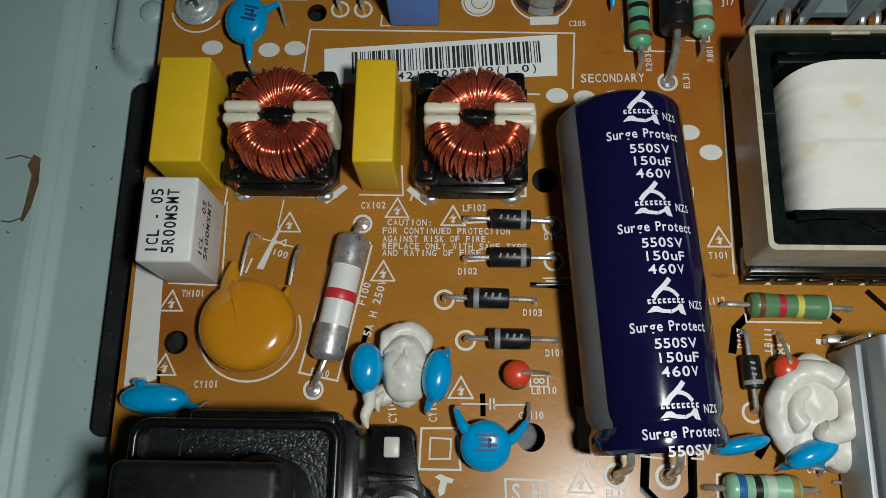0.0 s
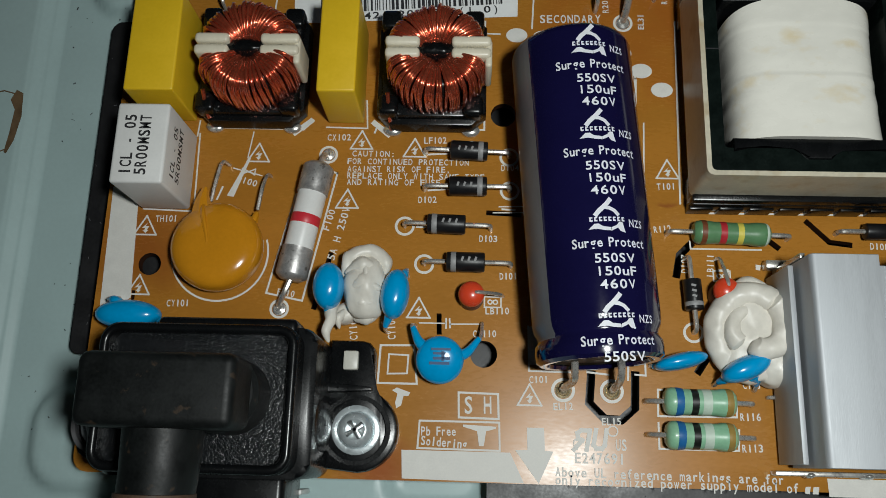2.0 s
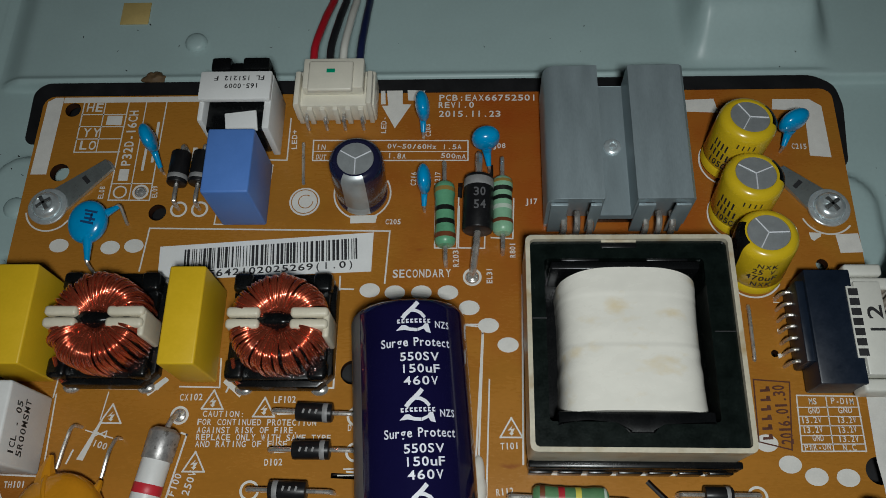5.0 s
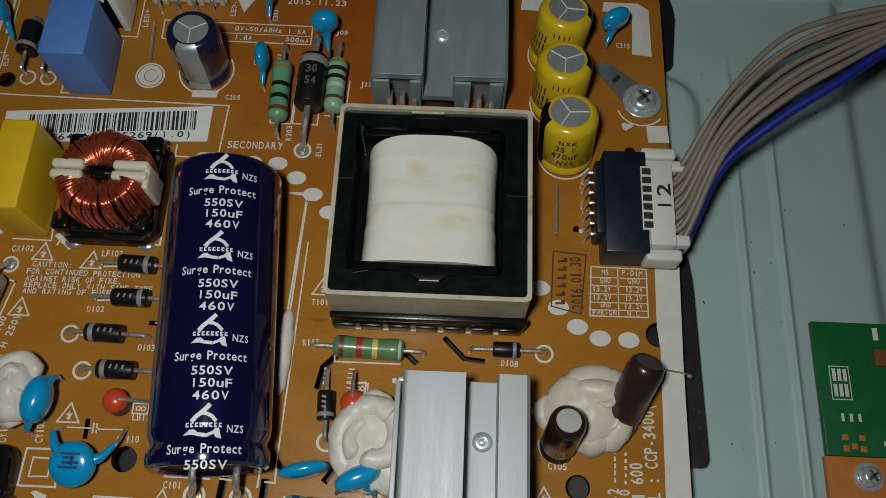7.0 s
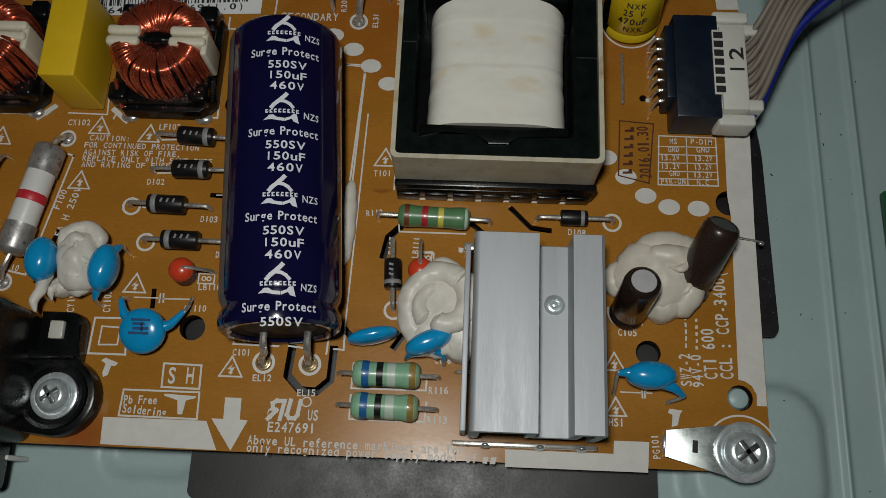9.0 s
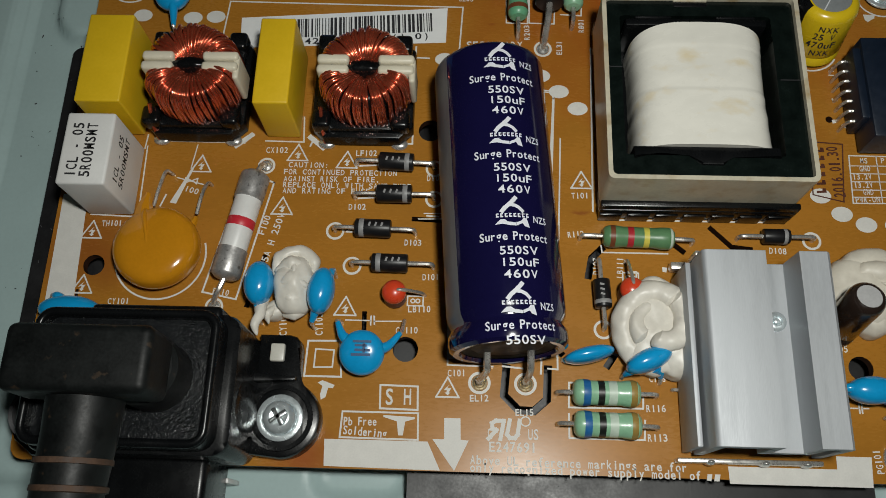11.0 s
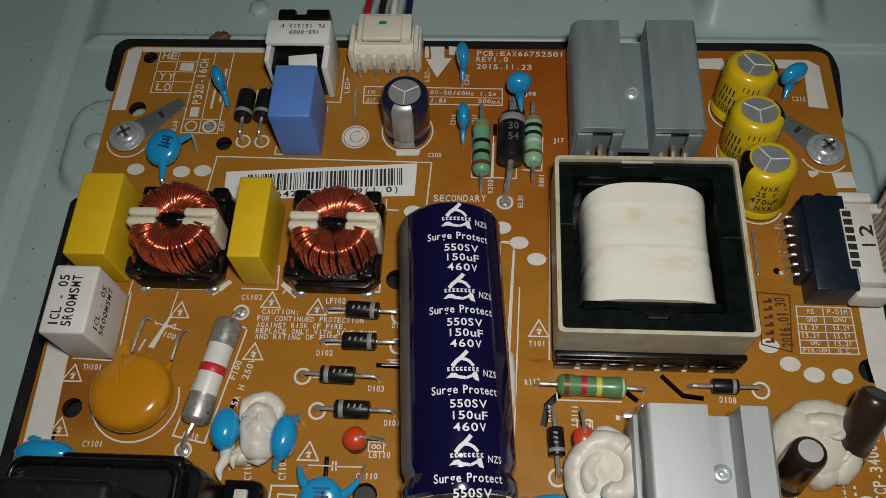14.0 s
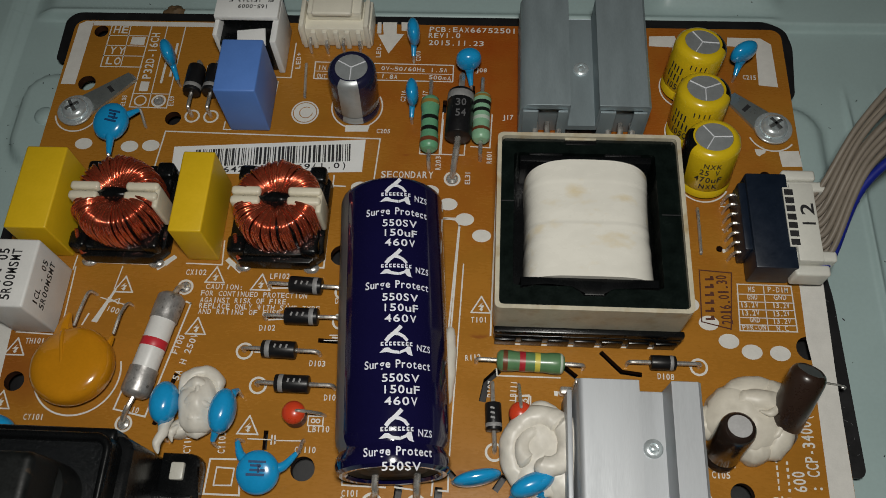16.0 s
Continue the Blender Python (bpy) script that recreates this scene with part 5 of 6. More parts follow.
def ground_tab(x, y, pts, z=0.1, wide=2.9, tip=1.3):
    t = thing("ground_tab", x, y, z, "flat bright steel ground tab soldered to the board", "metal tab", "ground tabs")
    ang = math.atan2(pts[1] - y, pts[0] - x)
    n = math.hypot(pts[0] - x, pts[1] - y)
    out = [(wide * math.cos(radians(a)), wide * math.sin(radians(a))) for a in range(60, 301, 15)]
    out += [(n, -tip), (n, tip)]
    c, s = math.cos(ang), math.sin(ang)
    part("plate", prism([(x + u * c - v * s, y + u * s + v * c) for u, v in out], z, z + 0.7, 0.12), STEEL_TAB, t)
    m = Matrix.Translation((x + c * n * 0.62, y + s * n * 0.62, z + 0.66)) @ Matrix.Rotation(ang, 4, "Z")
    part("slot", moved(box(-0.4, 0.4, -0.9, 0.9, 0, 0.08, 0), m), INK, t)
    part("solder", ellipsoid((x + c * n, y + s * n, z), (0.5, 1.4, 0.5), (0, 0, math.degrees(ang))), SOLDER, t)


ground_tab(-44.2, 73.6, (-34.6, 82.4))
ground_tab(92.9, 72.7, (85.6, 80.2))
ground_tab(93.4, -10.2, (82.0, -9.3), wide=4.2, tip=2.0)
machine_screw(-44.2, 73.6, 0.8, 3.15)
machine_screw(92.9, 72.7, 0.8, 3.15)
machine_screw(93.4, -10.2, 0.8, 3.9)


def jumper(points, r=0.3):
    t = thing("jumper_wire", points[0][0], points[0][1], 0, "bare tinned jumper wire across the board", "wire", "jumper wires")
    part("wire", tube([(*points[0], 0), *[(x, y, 0.55) for x, y in points[:1]], *[(x, y, 0.6) for x, y in points[1:-1]], (*points[-1], 0.55), (*points[-1], 0)], r), TIN, t)


jumper([(77.2, 54.8), (77.15, 50.5), (77.1, 46.3)])
jumper([(0.9, 86.2), (1.2, 82.4), (1.5, 78.5)])
jumper([(51.0, 0.0), (52.4, 0.05), (54.2, 0.1)])
loose = thing("loose_wire_strand", 94, 22.7, 0, "thin loose wire strand over the board edge", "wire")
part("strand", tube([(90.0, 22.6, 5.0), (92.6, 22.8, 2.2), (95.4, 22.7, 1.0), (98.0, 22.4, 0.6), (98.6, 21.9, 0.1)], (0.2, 0.12)), TIN, loose)
part("solder_tip", ellipsoid((98.4, 22.2, 0.35), (0.45, 0.35, 0.3)), SOLDER, loose)
lug = thing("solder_lug", 53.4, 19.6, 0, "bright tinned heatsink lug bent over the board", "metal tab")
part("strip", box(51.4, 55.4, 18.9, 20.2, 0.05, 2.2, 0.3), TIN, lug)

# ---- mains socket with its plug ----
def mains_socket():
    t = thing("mains_socket", -26.5, -3, 0, "black grained plastic mains inlet socket with a screwed ear", "socket")
    h = 18.6
    out = rounded(-39.8, -14.1, -12.5, 6.1, 2.4, 6)
    inn = rounded(-38.5, -15.4, -11.3, 4.9, 1.6, 6)
    part("shell", prism(rounded(-40.2, -12.4, -13.0, 6.4, 2.0, 6), 0.2, 15.0, 0.8), BLACK, t)
    part("back_lip", box(-33.5, -15.0, 5.0, 7.4, 11, 16.4, 0.7, 3), BLACK, t)
    rim = curve_mesh([out, inn], h - 14.9)
    part("rim", moved(rim, Matrix.Translation((0, 0, 14.9 + (h - 14.9) / 2))), BLACK, t)
    mid = rounded(-39.15, -14.75, -11.9, 5.5, 2.0, 6)
    part("rim_bead", tube([(x, y, h) for x, y in mid], 0.62, seg=10, closed=True), BLACK, t)
    part("face", prism(inn, 14.5, h - 1.2), GRAINED, t, "grained black face")
    ear = [(-12.6, 6.6), (-8.0, 6.6), (-6.9, 6.3), (-6.3, 5.6), (-6.1, 4.6), (-6.1, -0.6)]
    ear += [(-8.3 + 5.9 * math.cos(radians(a)), -6.2 + 5.9 * math.sin(radians(a))) for a in range(58, -91, -12)] + [(-12.6, -11.6)]
    e = part("ear", prism(ear, 0.15, 3.2, 0.5), BLACK, t, "black ear with a screw seat")
    part("ear_rib", prism([(-12.6, -1.1), (-6.2, -0.75), (-6.2, -0.25), (-12.6, 0.3)], 3.0, 5.2, 0.2), BLACK, e)
    part("screw_seat", moved(curve_mesh([circle(-8.3, -6.2, 4.9), circle(-8.3, -6.2, 4.3)], 0.9), Matrix.Translation((0, 0, 3.5))), BLACK, e)
    part("latch", box(-10.6, -8.4, 2.2, 5.0, 3.1, 4.2, 0.3), mat("pale_plastic_latch", (0.55, 0.54, 0.48), 0.4), e, "pale plastic latch tip")
    part("buttress", ellipsoid((-13.2, -5.6, 5.0), (1.5, 4.6, 9.0), power=0.7), BLACK, t)
    ear2 = [(-39.8, -13), (-39.8, 0.2), (-44, 0.6), (-47, -0.8), (-49.2, -3.6), (-49.6, -7), (-48, -10.4), (-45, -12.6)]
    e2 = part("ear", prism(ear2, 0.15, 3.2, 0.5), BLACK, t)
    part("screw_seat", moved(curve_mesh([circle(-44.6, -6.4, 4.3), circle(-44.6, -6.4, 3.7)], 1.6), Matrix.Translation((0, 0, 3.6))), SLEEVE_GREY, e2)
    part("cord_guide", box(-36, -17, -20, -12.4, -4, 8.0, 1.0, 3), BLACK, t)


mains_socket()
machine_screw(-8.3, -6.2, 3.25, 3.1)
machine_screw(-44.6, -6.4, 3.25, 2.9)


def mains_plug():
    t = thing("mains_plug", -29, -3, 18, "matt black rubber angled mains plug with its cord", "plug")
    part("body", box(-36.4, -18.3, -7.5, 0.9, 23.4, 31.6, 1.2, 4), RUBBER, t)
    part("neck", lathe((-22.3, -3.0, 17), (-22.3, -3.0, 26), [(4.8, 0), (4.8, 6.6), (4.2, 7.2), (0, 7.4)], 40), RUBBER, t)
    part("block", box(-35, -21, -6.6, 0.4, 17.0, 23.6, 0.6, 3), RUBBER, t)
    part("strain_relief", tube([(-28.0, -5.0, 25.0), (-28.0, -12, 25.0), (-28.4, -20, 24.8), (-28.2, -28, 24.2)], (4.8, 4.0), seg=24), RUBBER, t)
    for k in range(4):
        y = -14.5 - 3.2 * k
        part("relief_rib", lathe((-28.2, y, 24.95), (-28.2, y - 1.0, 24.93), [(4.0, 0), (4.66 - 0.1 * k, 0.15), (4.66 - 0.1 * k, 0.8), (4.0, 1.0)], 28), DUSTY, t)
    part("cord", tube([(-28.3, -26, 24.3), (-28, -44, 21), (-26, -70, 10), (-25, -100, 2)], 3.2, seg=20), RUBBER, t)


mains_plug()


# ---- connectors and their wires ----
def output_connector():
    t = thing("output_connector", 87.3, 49, 0, "dark navy board connector with twelve pins", "connector")
    part("housing", box(84.3, 91.5, 40.6, 59.1, 0.4, 7.0, 0.35), CN_NAVY, t)
    part("shoulder", box(83.0, 84.4, 44.2, 57.4, 0.4, 6.4, 0.3), CN_NAVY, t)
    for k in range(7):
        y = 45.0 + 1.9 * k
        part("pin", tube([(83.2, y, 3.6), (82.3, y, 3.4), (81.9, y, 2.2), (81.8, y, 0)], 0.3), TIN, t)
    p = thing("wire_plug", 93.5, 49, 0, "white plastic plug numbered 12 on a grey wire bundle", "plug")
    b = part("housing", box(91.6, 95.8, 42.0, 57.0, 0.6, 7.2, 0.3), CN_WHITE, p)
    part("printed_text", lettering("12", 95.2, 47.7, 5.6, 2.3, 90, 7.24), INK, b)
    for y in (40.6, 43.3, 56.9, 59.2):
        part("latch_arm", box(90.9, 96.8 + (1.5 if y in (43.3, 56.9) else 0.0), y - 1.0, y + 1.0, 2.2, 6.6, 0.5, 3), CN_WHITE, p)
    part("window_frame", box(90.4, 91.7, 44.6, 56.2, 6.7, 7.22, 0.1), CN_WHITE, b)
    for k in range(7):
        y = 44.9 + 1.62 * k
        part("contact_window", box(90.6, 92.1, y, y + 1.15, 7.16, 7.26, 0), INK, b)
    random.seed(21)
    w = thing("wire_bundle", 97, 49, 0, "bundle of grey wires with one blue wire sweeping over the chassis", "wires")
    for k in range(14):
        s = k / 13
        y0 = 43.0 + 12.4 * s
        up = random.uniform(-0.8, 0.8)
        j = random.uniform(-0.7, 0.7) - (1.2 if k == 0 else 0.0)
        q = 1 if k % 2 else 0
        pts = [(94.8, y0, 3.2 + 2 * q), (97.6, y0 + 0.4 + 1.2 * s, 4.6 + 1.6 * q), (103.5, 56.6 + 10.2 * s + j, 9 + 2.2 * q + up), (112, 63.6 + 12.0 * s + j, 13.4 + 2.4 * q + up), (121, 69.0 + 10.0 * s + j, 16.5 + 2.4 * q), (132, 75.2 + 5.2 * s, 19 + 2.2 * q), (150, 84 + 2 * s, 18 + 2 * q), (185, 92 + 2 * s, 4)]
        part("wire", tube(pts, 0.85 if k == 0 else 0.54, seg=10, n=8), WIRE_BLUE if k == 0 else WIRE_GREY, w, "blue wire" if k == 0 else "")


output_connector()


def led_connector():
    t = thing("board_connector", 7, 95, 0, "cream plastic board connector with a locked plug", "connector")
    part("header", box(-0.6, 14.3, 91.2, 98.6, 0.3, 5.6, 0.4), CREAM_LIGHT, t)
    for x in (-0.1, 12.9):
        part("side_wall", box(x, x + 1.0, 90.6, 97.6, 0.3, 7.2, 0.3), CREAM_LIGHT, t)
    for k in range(5):
        part("rib", box(2.0 + 2.3 * k, 3.0 + 2.3 * k, 90.5, 91.6, 0.3, 5.2, 0.2), CREAM_LIGHT, t)
    for k in range(4):
        x = 1.6 + 3.4 * k
        part("pin", tube([(x, 92, 3), (x, 90.3, 2.6), (x, 89.7, 1.4), (x, 89.6, 0)], 0.35), TIN, t)
    p = thing("wire_plug", 7, 97.5, 5, "cream locking plug with a green dot and four wires", "plug")
    part("housing", box(1.4, 12.4, 93.4, 99.8, 5.4, 8.0, 0.4), CREAM_LIGHT, p)
    part("latch", box(2.6, 10.6, 92.4, 98.6, 7.8, 8.9, 0.4, 3), CREAM_LIGHT, p)
    part("green_mark", box(5.9, 7.4, 96.0, 96.8, 8.85, 8.96, 0.02), GREEN_BIT, p, "green mark")
    for x, m in ((2.9, WIRE_RED), (5.9, WIRE_BLACK), (8.3, CN_WHITE), (11.4, WIRE_NAVY)):
        part("wire", tube([(x, 100, 6.8), (x + 0.1, 104, 6.6), (x + 1.2 - 0.08 * x, 112, 4), (x + 2.5 - 0.2 * x, 124, -1), (x + 3.5 - 0.3 * x, 150, -5), (x + 4, 185, -5)], 0.72, seg=10), m, p)


led_connector()


def coil_box():
    """The small choke in an open white core, beside the blue box."""
    t = thing("small_transformer", -9.5, 90, 0, "small transformer in a white taped core with a black bobbin", "transformer")
    b = part("core_top", box(-15.9, -3.2, 89.2, 95.0, 10.0, 11.2, 0.3), LABEL, t, "white core with small print")
    part("core_side", box(-15.9, -14.9, 85.6, 95.0, 0.4, 10.1, 0.3), LABEL, t)
    part("core_side", box(-4.4, -3.1, 84.0, 95.0, 0.4, 10.1, 0.3), LABEL, t)
    part("bobbin", box(-14.8, -4.5, 84.6, 96.6, 0.3, 8.6, 0.6), BLACK, t)
    part("bobbin_tab", box(-14.2, -10.6, 95.2, 97.8, 6, 11.4, 0.5), BLACK, t)
    part("bobbin_tab", box(-8.6, -3.8, 95.2, 97.8, 6, 11.4, 0.5), BLACK, t)
    part("bobbin_back", box(-14.2, -3.8, 95.2, 97.4, 0.4, 10.4, 0.5), BLACK, t)
    part("tape_flap", moved(box(-2.8, 2.8, -1.9, 1.9, -0.25, 0.25, 0.15), Matrix.Translation((-8.4, 86.0, 8.75)) @ Matrix.Rotation(0.12, 4, "Z") @ Matrix.Rotation(0.15, 4, "X")), LABEL, t)
    for text, x, y, wd in (("165-0009", -5.3, 92.3, 6.1), ("FL 151212", -4.4, 93.9, 7.2), ("F", -12.5, 93.9, 0.9)):
        part("printed_text", lettering(text, x, y, wd, 0.95, 180, 11.23), INK, b)


coil_box()


def second_board():
    """The edge of the small board beside the power supply."""
    t = thing("signal_board", 140, 14, -6.6, "green circuit board with an orange copper margin", "circuit board")
    part("panel", box(121.6, 165, 11.4, 34.0, -6.6, -5.2, 0.1), GREEN_PCB, t)
    m = part("margin", box(121.2, 165, -4.6, 11.3, -6.6, -5.2, 0.1), COPPER_PAD, t, "orange copper margin")
    part("lower_panel", box(123.0, 165, -40, -4.7, -6.6, -5.2, 0.1), GREEN_PCB, t)
    part("printed_frame", line([(123.6, 20.6), (126.8, 20.6), (126.8, 26.2), (123.6, 26.2)], 0.16, -5.17, True), SILK, t)
    marks = [(124.0 + 0.9 * i, 21.1 + 2.6 * j, 0.6, 2.1) for i in range(3) for j in range(2)]
    for x, y, w, h in marks + [(124.6, 17.0, 0.5, 1.3), (126.0, 17.0, 0.5, 1.3), (127.4, 17.0, 0.5, 1.3), (131.0, 13.2, 2.6, 0.8), (131.8, 31.0, 0.9, 2.2)]:
        part("printed_mark", flat([(x, y), (x + w, y), (x + w, y + h), (x, y + h)], -5.17), SILK, t)
    for x, y in ((124.8, 12.6), (126.2, 13.0), (127.6, 12.6), (124.8, 14.4), (127.6, 14.4)):
        part("pad", box(x - 0.5, x + 0.5, y - 0.5, y + 0.5, -5.22, -5.12, 0.05), COPPER_PAD, t)
    part("chip", box(131.2, 134.2, 26.4, 29.2, -5.2, -4.2, 0.1), mat("amber_part", (0.2, 0.07, 0.03), 0.4), t)
    for x, y in ((127.6, 8.2), (128.4, -0.2)):
        machine_screw(x, y, -5.1, 2.1)


second_board()

LABEL_EDGE = [(-22.9, 66.1), (14.6, 68.7), (14.5, 61.4), (-22.5, 59.8)]
STAMP_EDGE = [(76.6, 42.9), (82.2, 42.5), (81.1, 31.9), (76.2, 33.1)]
# ---- printed markings of the board ----
def silk(text, x, y, w, h, rot=0.0):
    mark("printed_text", lettering(text, x, y, w, h, rot, 0.085))


def warning(x, y, s=1.75):
    bm = line([(x - s, y - s * 0.75), (x + s, y - s * 0.75), (x, y + s)], 0.26, closed=True)
    flat([(x + 0.25, y + 0.62), (x - 0.62, y - 0.28), (x - 0.05, y - 0.2), (x - 0.2, y - 0.62), (x - 0.45, y - 0.62), (x + 0.05, y - 1.05), (x + 0.42, y - 0.62), (x + 0.2, y - 0.62), (x + 0.55, y + 0.1), (x - 0.05, y + 0.02)], 0.064, bm)
    mark("warning_triangle", bm)


silk("CX102", -15.8, 39.0, 3.9, 1.10, 1.5)
silk("LF102", -0.3, 38.7, 3.7, 1.10, 1.5)
silk("CAUTION:", -11.7, 36.4, 7.0, 1.00, 0.0)
silk("FOR CONTINUED PROTECTION", -12.4, 35.1, 19.4, 1.00, 0.0)
silk("AGAINST RISK OF FIRE,", -12.3, 33.8, 16.4, 1.00, 0.3)
silk("REPLACE ONLY WITH SAME TYPE", -12.3, 32.7, 21.8, 1.00, 0.0)
silk("AND RATING OF FUSE", -12.3, 31.6, 14.9, 1.00, 0.4)
silk("D104", 12.0, 34.3, 2.9, 1.05, 2.0)
silk("D102", -0.9, 28.8, 3.0, 1.05, 1.9)
silk("D103", 8.7, 22.7, 2.9, 1.05, 0.0)
silk("D101", 11.9, 16.8, 2.8, 1.05, 2.0)
silk("LB110", 9.8, 11.4, 3.7, 1.05, 1.5)
silk("CY110", 8.0, 7.9, 3.6, 1.05, 1.6)
silk("TH101", -42.0, 25.0, 3.5, 1.05, 1.6)
silk("CY101", -38.8, 11.6, 3.6, 1.05, 1.6)
silk("A100", -29.9, 31.9, 3.5, 1.05, -14.8)
silk("C101", 16.4, 1.3, 2.9, 1.05, 2.0)
silk("EL12", 19.9, -2.5, 3.0, 1.05, 1.9)
silk("EL15", 26.9, -4.5, 2.9, 1.05, 2.0)
silk("R116", 46.8, -3.4, 3.1, 1.10, 1.8)
silk("R113", 46.8, -7.8, 3.1, 1.10, 1.8)
silk("T101", 36.2, 31.6, 3.0, 1.05, 1.9)
silk("R112", 35.5, 24.6, 2.8, 1.05, 6.1)
silk("EL10", -22.0, 13.8, 2.8, 1.00, -8.1)
silk("D107", 40.4, 18.3, 3.0, 1.05, 88.1)
silk("LB111", 44.2, 17.8, 3.6, 1.05, 86.8)
silk("CY102", -9.2, 7.1, 3.9, 1.20, 95.9)
silk("CY103", -3.5, 7.3, 3.7, 1.20, 94.6)
silk("F100", -14.6, 23.9, 3.6, 1.10, 75.6)
silk("5A H 250V", -13.5, 19.2, 8.9, 1.20, 76.3)
silk("C106", 47.5, 1.2, 2.6, 1.00, 2.2)
silk("S H", 6.9, -3.3, 4.2, 2.50, 1.4)
silk("Pb Free", 0.7, -6.6, 5.2, 1.30, 1.1)
silk("Soldering", 0.7, -7.9, 6.8, 1.30, -3.4)
silk("Above UL reference markings are for", 20.1, -11.8, 32.4, 1.35, -0.5)
silk("only recognized power supply model of", 20.1, -12.9, 34.4, 1.35, -0.5)
mark("printed_outline", line([(-13.8, 33.5), (-18.0, 12.9), (-23.6, 14.0), (-20.1, 29.9)], 0.30))
mark("printed_outline", line([(-14.7, 33.8), (-13.8, 33.5)], 0.30))
mark("printed_outline", line([(-5.7, 6.4), (-0.7, 6.5), (-0.1, 0.8), (-5.9, 0.8)], 0.30, closed=True))
mark("printed_outline", line([(-4.4, 5.1), (-1.5, 5.0), (-1.6, 2.3), (-4.5, 2.2)], 0.25, closed=True))
mark("printed_outline", line([(6.1, -0.3), (11.9, -0.4), (12.0, -4.0), (6.2, -3.9)], 0.30, closed=True))
mark("printed_outline", line([(0.5, -4.5), (12.1, -4.5), (12.2, -8.5), (0.3, -8.4)], 0.28, closed=True))
mark("printed_area", flat([(6.8, -4.9), (11.7, -5.1), (11.6, -5.4), (10.2, -5.8), (9.9, -7.9), (9.2, -7.9), (8.9, -5.8), (6.8, -5.2)], 0.068))
mark("printed_outline", line([(35.1, -3.0), (46.4, -2.9), (46.5, -0.8)], 0.28))
mark("printed_outline", line([(35.8, 0.8), (35.2, 0.8), (35.1, -3.0)], 0.28))
mark("printed_outline", line([(35.1, -4.0), (35.1, -7.6), (46.4, -7.6), (46.6, -4.7)], 0.28))
mark("printed_outline", line([(16.3, 9.7), (16.4, 3.1), (23.4, 3.0)], 0.28))
mark("printed_outline", line([(25.0, 3.1), (28.1, 2.8)], 0.28))
mark("printed_outline", line([(32.0, 2.9), (33.5, 2.8), (33.5, 5.0)], 0.28))
mark("printed_area", flat([(16.4, 9.7), (17.3, 9.8), (19.0, 4.1), (16.5, 4.0)], 0.068))
mark("printed_outline", line([(-44.1, 27.1), (-36.1, 26.8), (-36.4, 39.9)], 0.25))
mark("printed_outline", line([(-0.0, 9.9), (3.9, 9.9)], 0.20))
mark("printed_outline", line([(4.0, 10.6), (4.0, 9.2)], 0.25))
mark("printed_outline", line([(4.5, 10.6), (4.6, 9.3)], 0.25))
mark("printed_outline", line([(4.6, 9.8), (9.1, 9.9)], 0.20))
mark("printed_area", flat([(-28.1, 36.0), (-27.8, 35.8), (-30.0, 29.3), (-31.1, 29.5)], 0.068))
mark("printed_outline", line([(-27.7, 40.3), (-28.3, 35.9)], 0.20))
mark("printed_outline", line([(-30.4, 34.1), (-25.8, 32.9)], 0.20))
mark("printed_outline", line([(-29.0, 34.1), (-28.0, 33.6), (-29.0, 33.1)], 0.20, closed=True))
mark("printed_outline", line([(-26.9, 34.0), (-27.8, 33.6), (-27.0, 33.0)], 0.20, closed=True))
mark("printed_outline", line([(-31.9, 30.9), (-32.6, 28.9)], 0.30))
mark("printed_area", flat([(-49.4, 30.7), (-45.2, 30.8), (-44.4, 12.8), (-49.0, 10.3)], 0.068))
mark("printed_outline", line([(34.6, 42.7), (33.4, 4.8)], 0.25))
mark("printed_outline", line([(-36.6, 42.1), (-36.8, 39.5)], 0.25))
mark("printed_area", flat([(-3.7, -0.2), (-3.0, 0.2), (-1.0, -0.5), (-1.3, -1.0), (-2.0, -1.0), (-2.3, -2.4), (-3.0, -2.8), (-3.2, -2.0), (-2.9, -0.7)], 0.068))
mark("printed_outline", line([(0.6, 36.9), (4.0, 37.1)], 0.30))
mark("printed_outline", line([(0.7, 30.9), (4.3, 31.2)], 0.30))
mark("printed_outline", line([(0.3, 24.9), (-0.9, 24.9)], 0.30))
mark("printed_outline", line([(14.2, 27.9), (12.3, 28.0)], 0.30))
mark("printed_outline", line([(11.8, 28.4), (15.8, 28.5)], 0.20))
mark("printed_outline", line([(10.9, 27.4), (15.4, 27.5)], 0.20))
mark("printed_outline", line([(-8.2, 40.5), (-7.8, 41.6)], 0.30))
mark("printed_outline", line([(-34.6, 41.1), (-19.7, 41.0), (-18.3, 42.4)], 0.50))
mark("printed_outline", line([(-5.8, 41.3), (9.3, 41.2), (9.2, 60.5)], 0.30))
mark("printed_outline", line([(-16.0, 41.3), (-9.4, 41.2), (-9.7, 46.0)], 0.25))
mark("printed_area", flat([(-2.0, -8.7), (13.7, -8.7), (15.7, -12.9), (-1.8, -12.7)], 0.068))
mark("printed_area", flat([(16.1, -5.1), (18.6, -5.1), (18.7, -8.3), (19.9, -8.4), (17.8, -12.9), (14.4, -8.3), (16.2, -8.3)], 0.068))
silk("E247691", 22.9, -9.9, 7.3, 1.50, 0.0)
silk("C", 22.8, -8.1, 0.8, 1.60, 7.1)
silk("US", 28.8, -8.0, 1.7, 1.60, 0.0)
silk("D108", 67.9, 22.6, 2.9, 1.05, -2.0)
silk("C105", 75.5, 6.6, 3.0, 1.15, 0.0)
silk("HS1", 73.8, -7.1, 2.4, 1.20, 0.0)
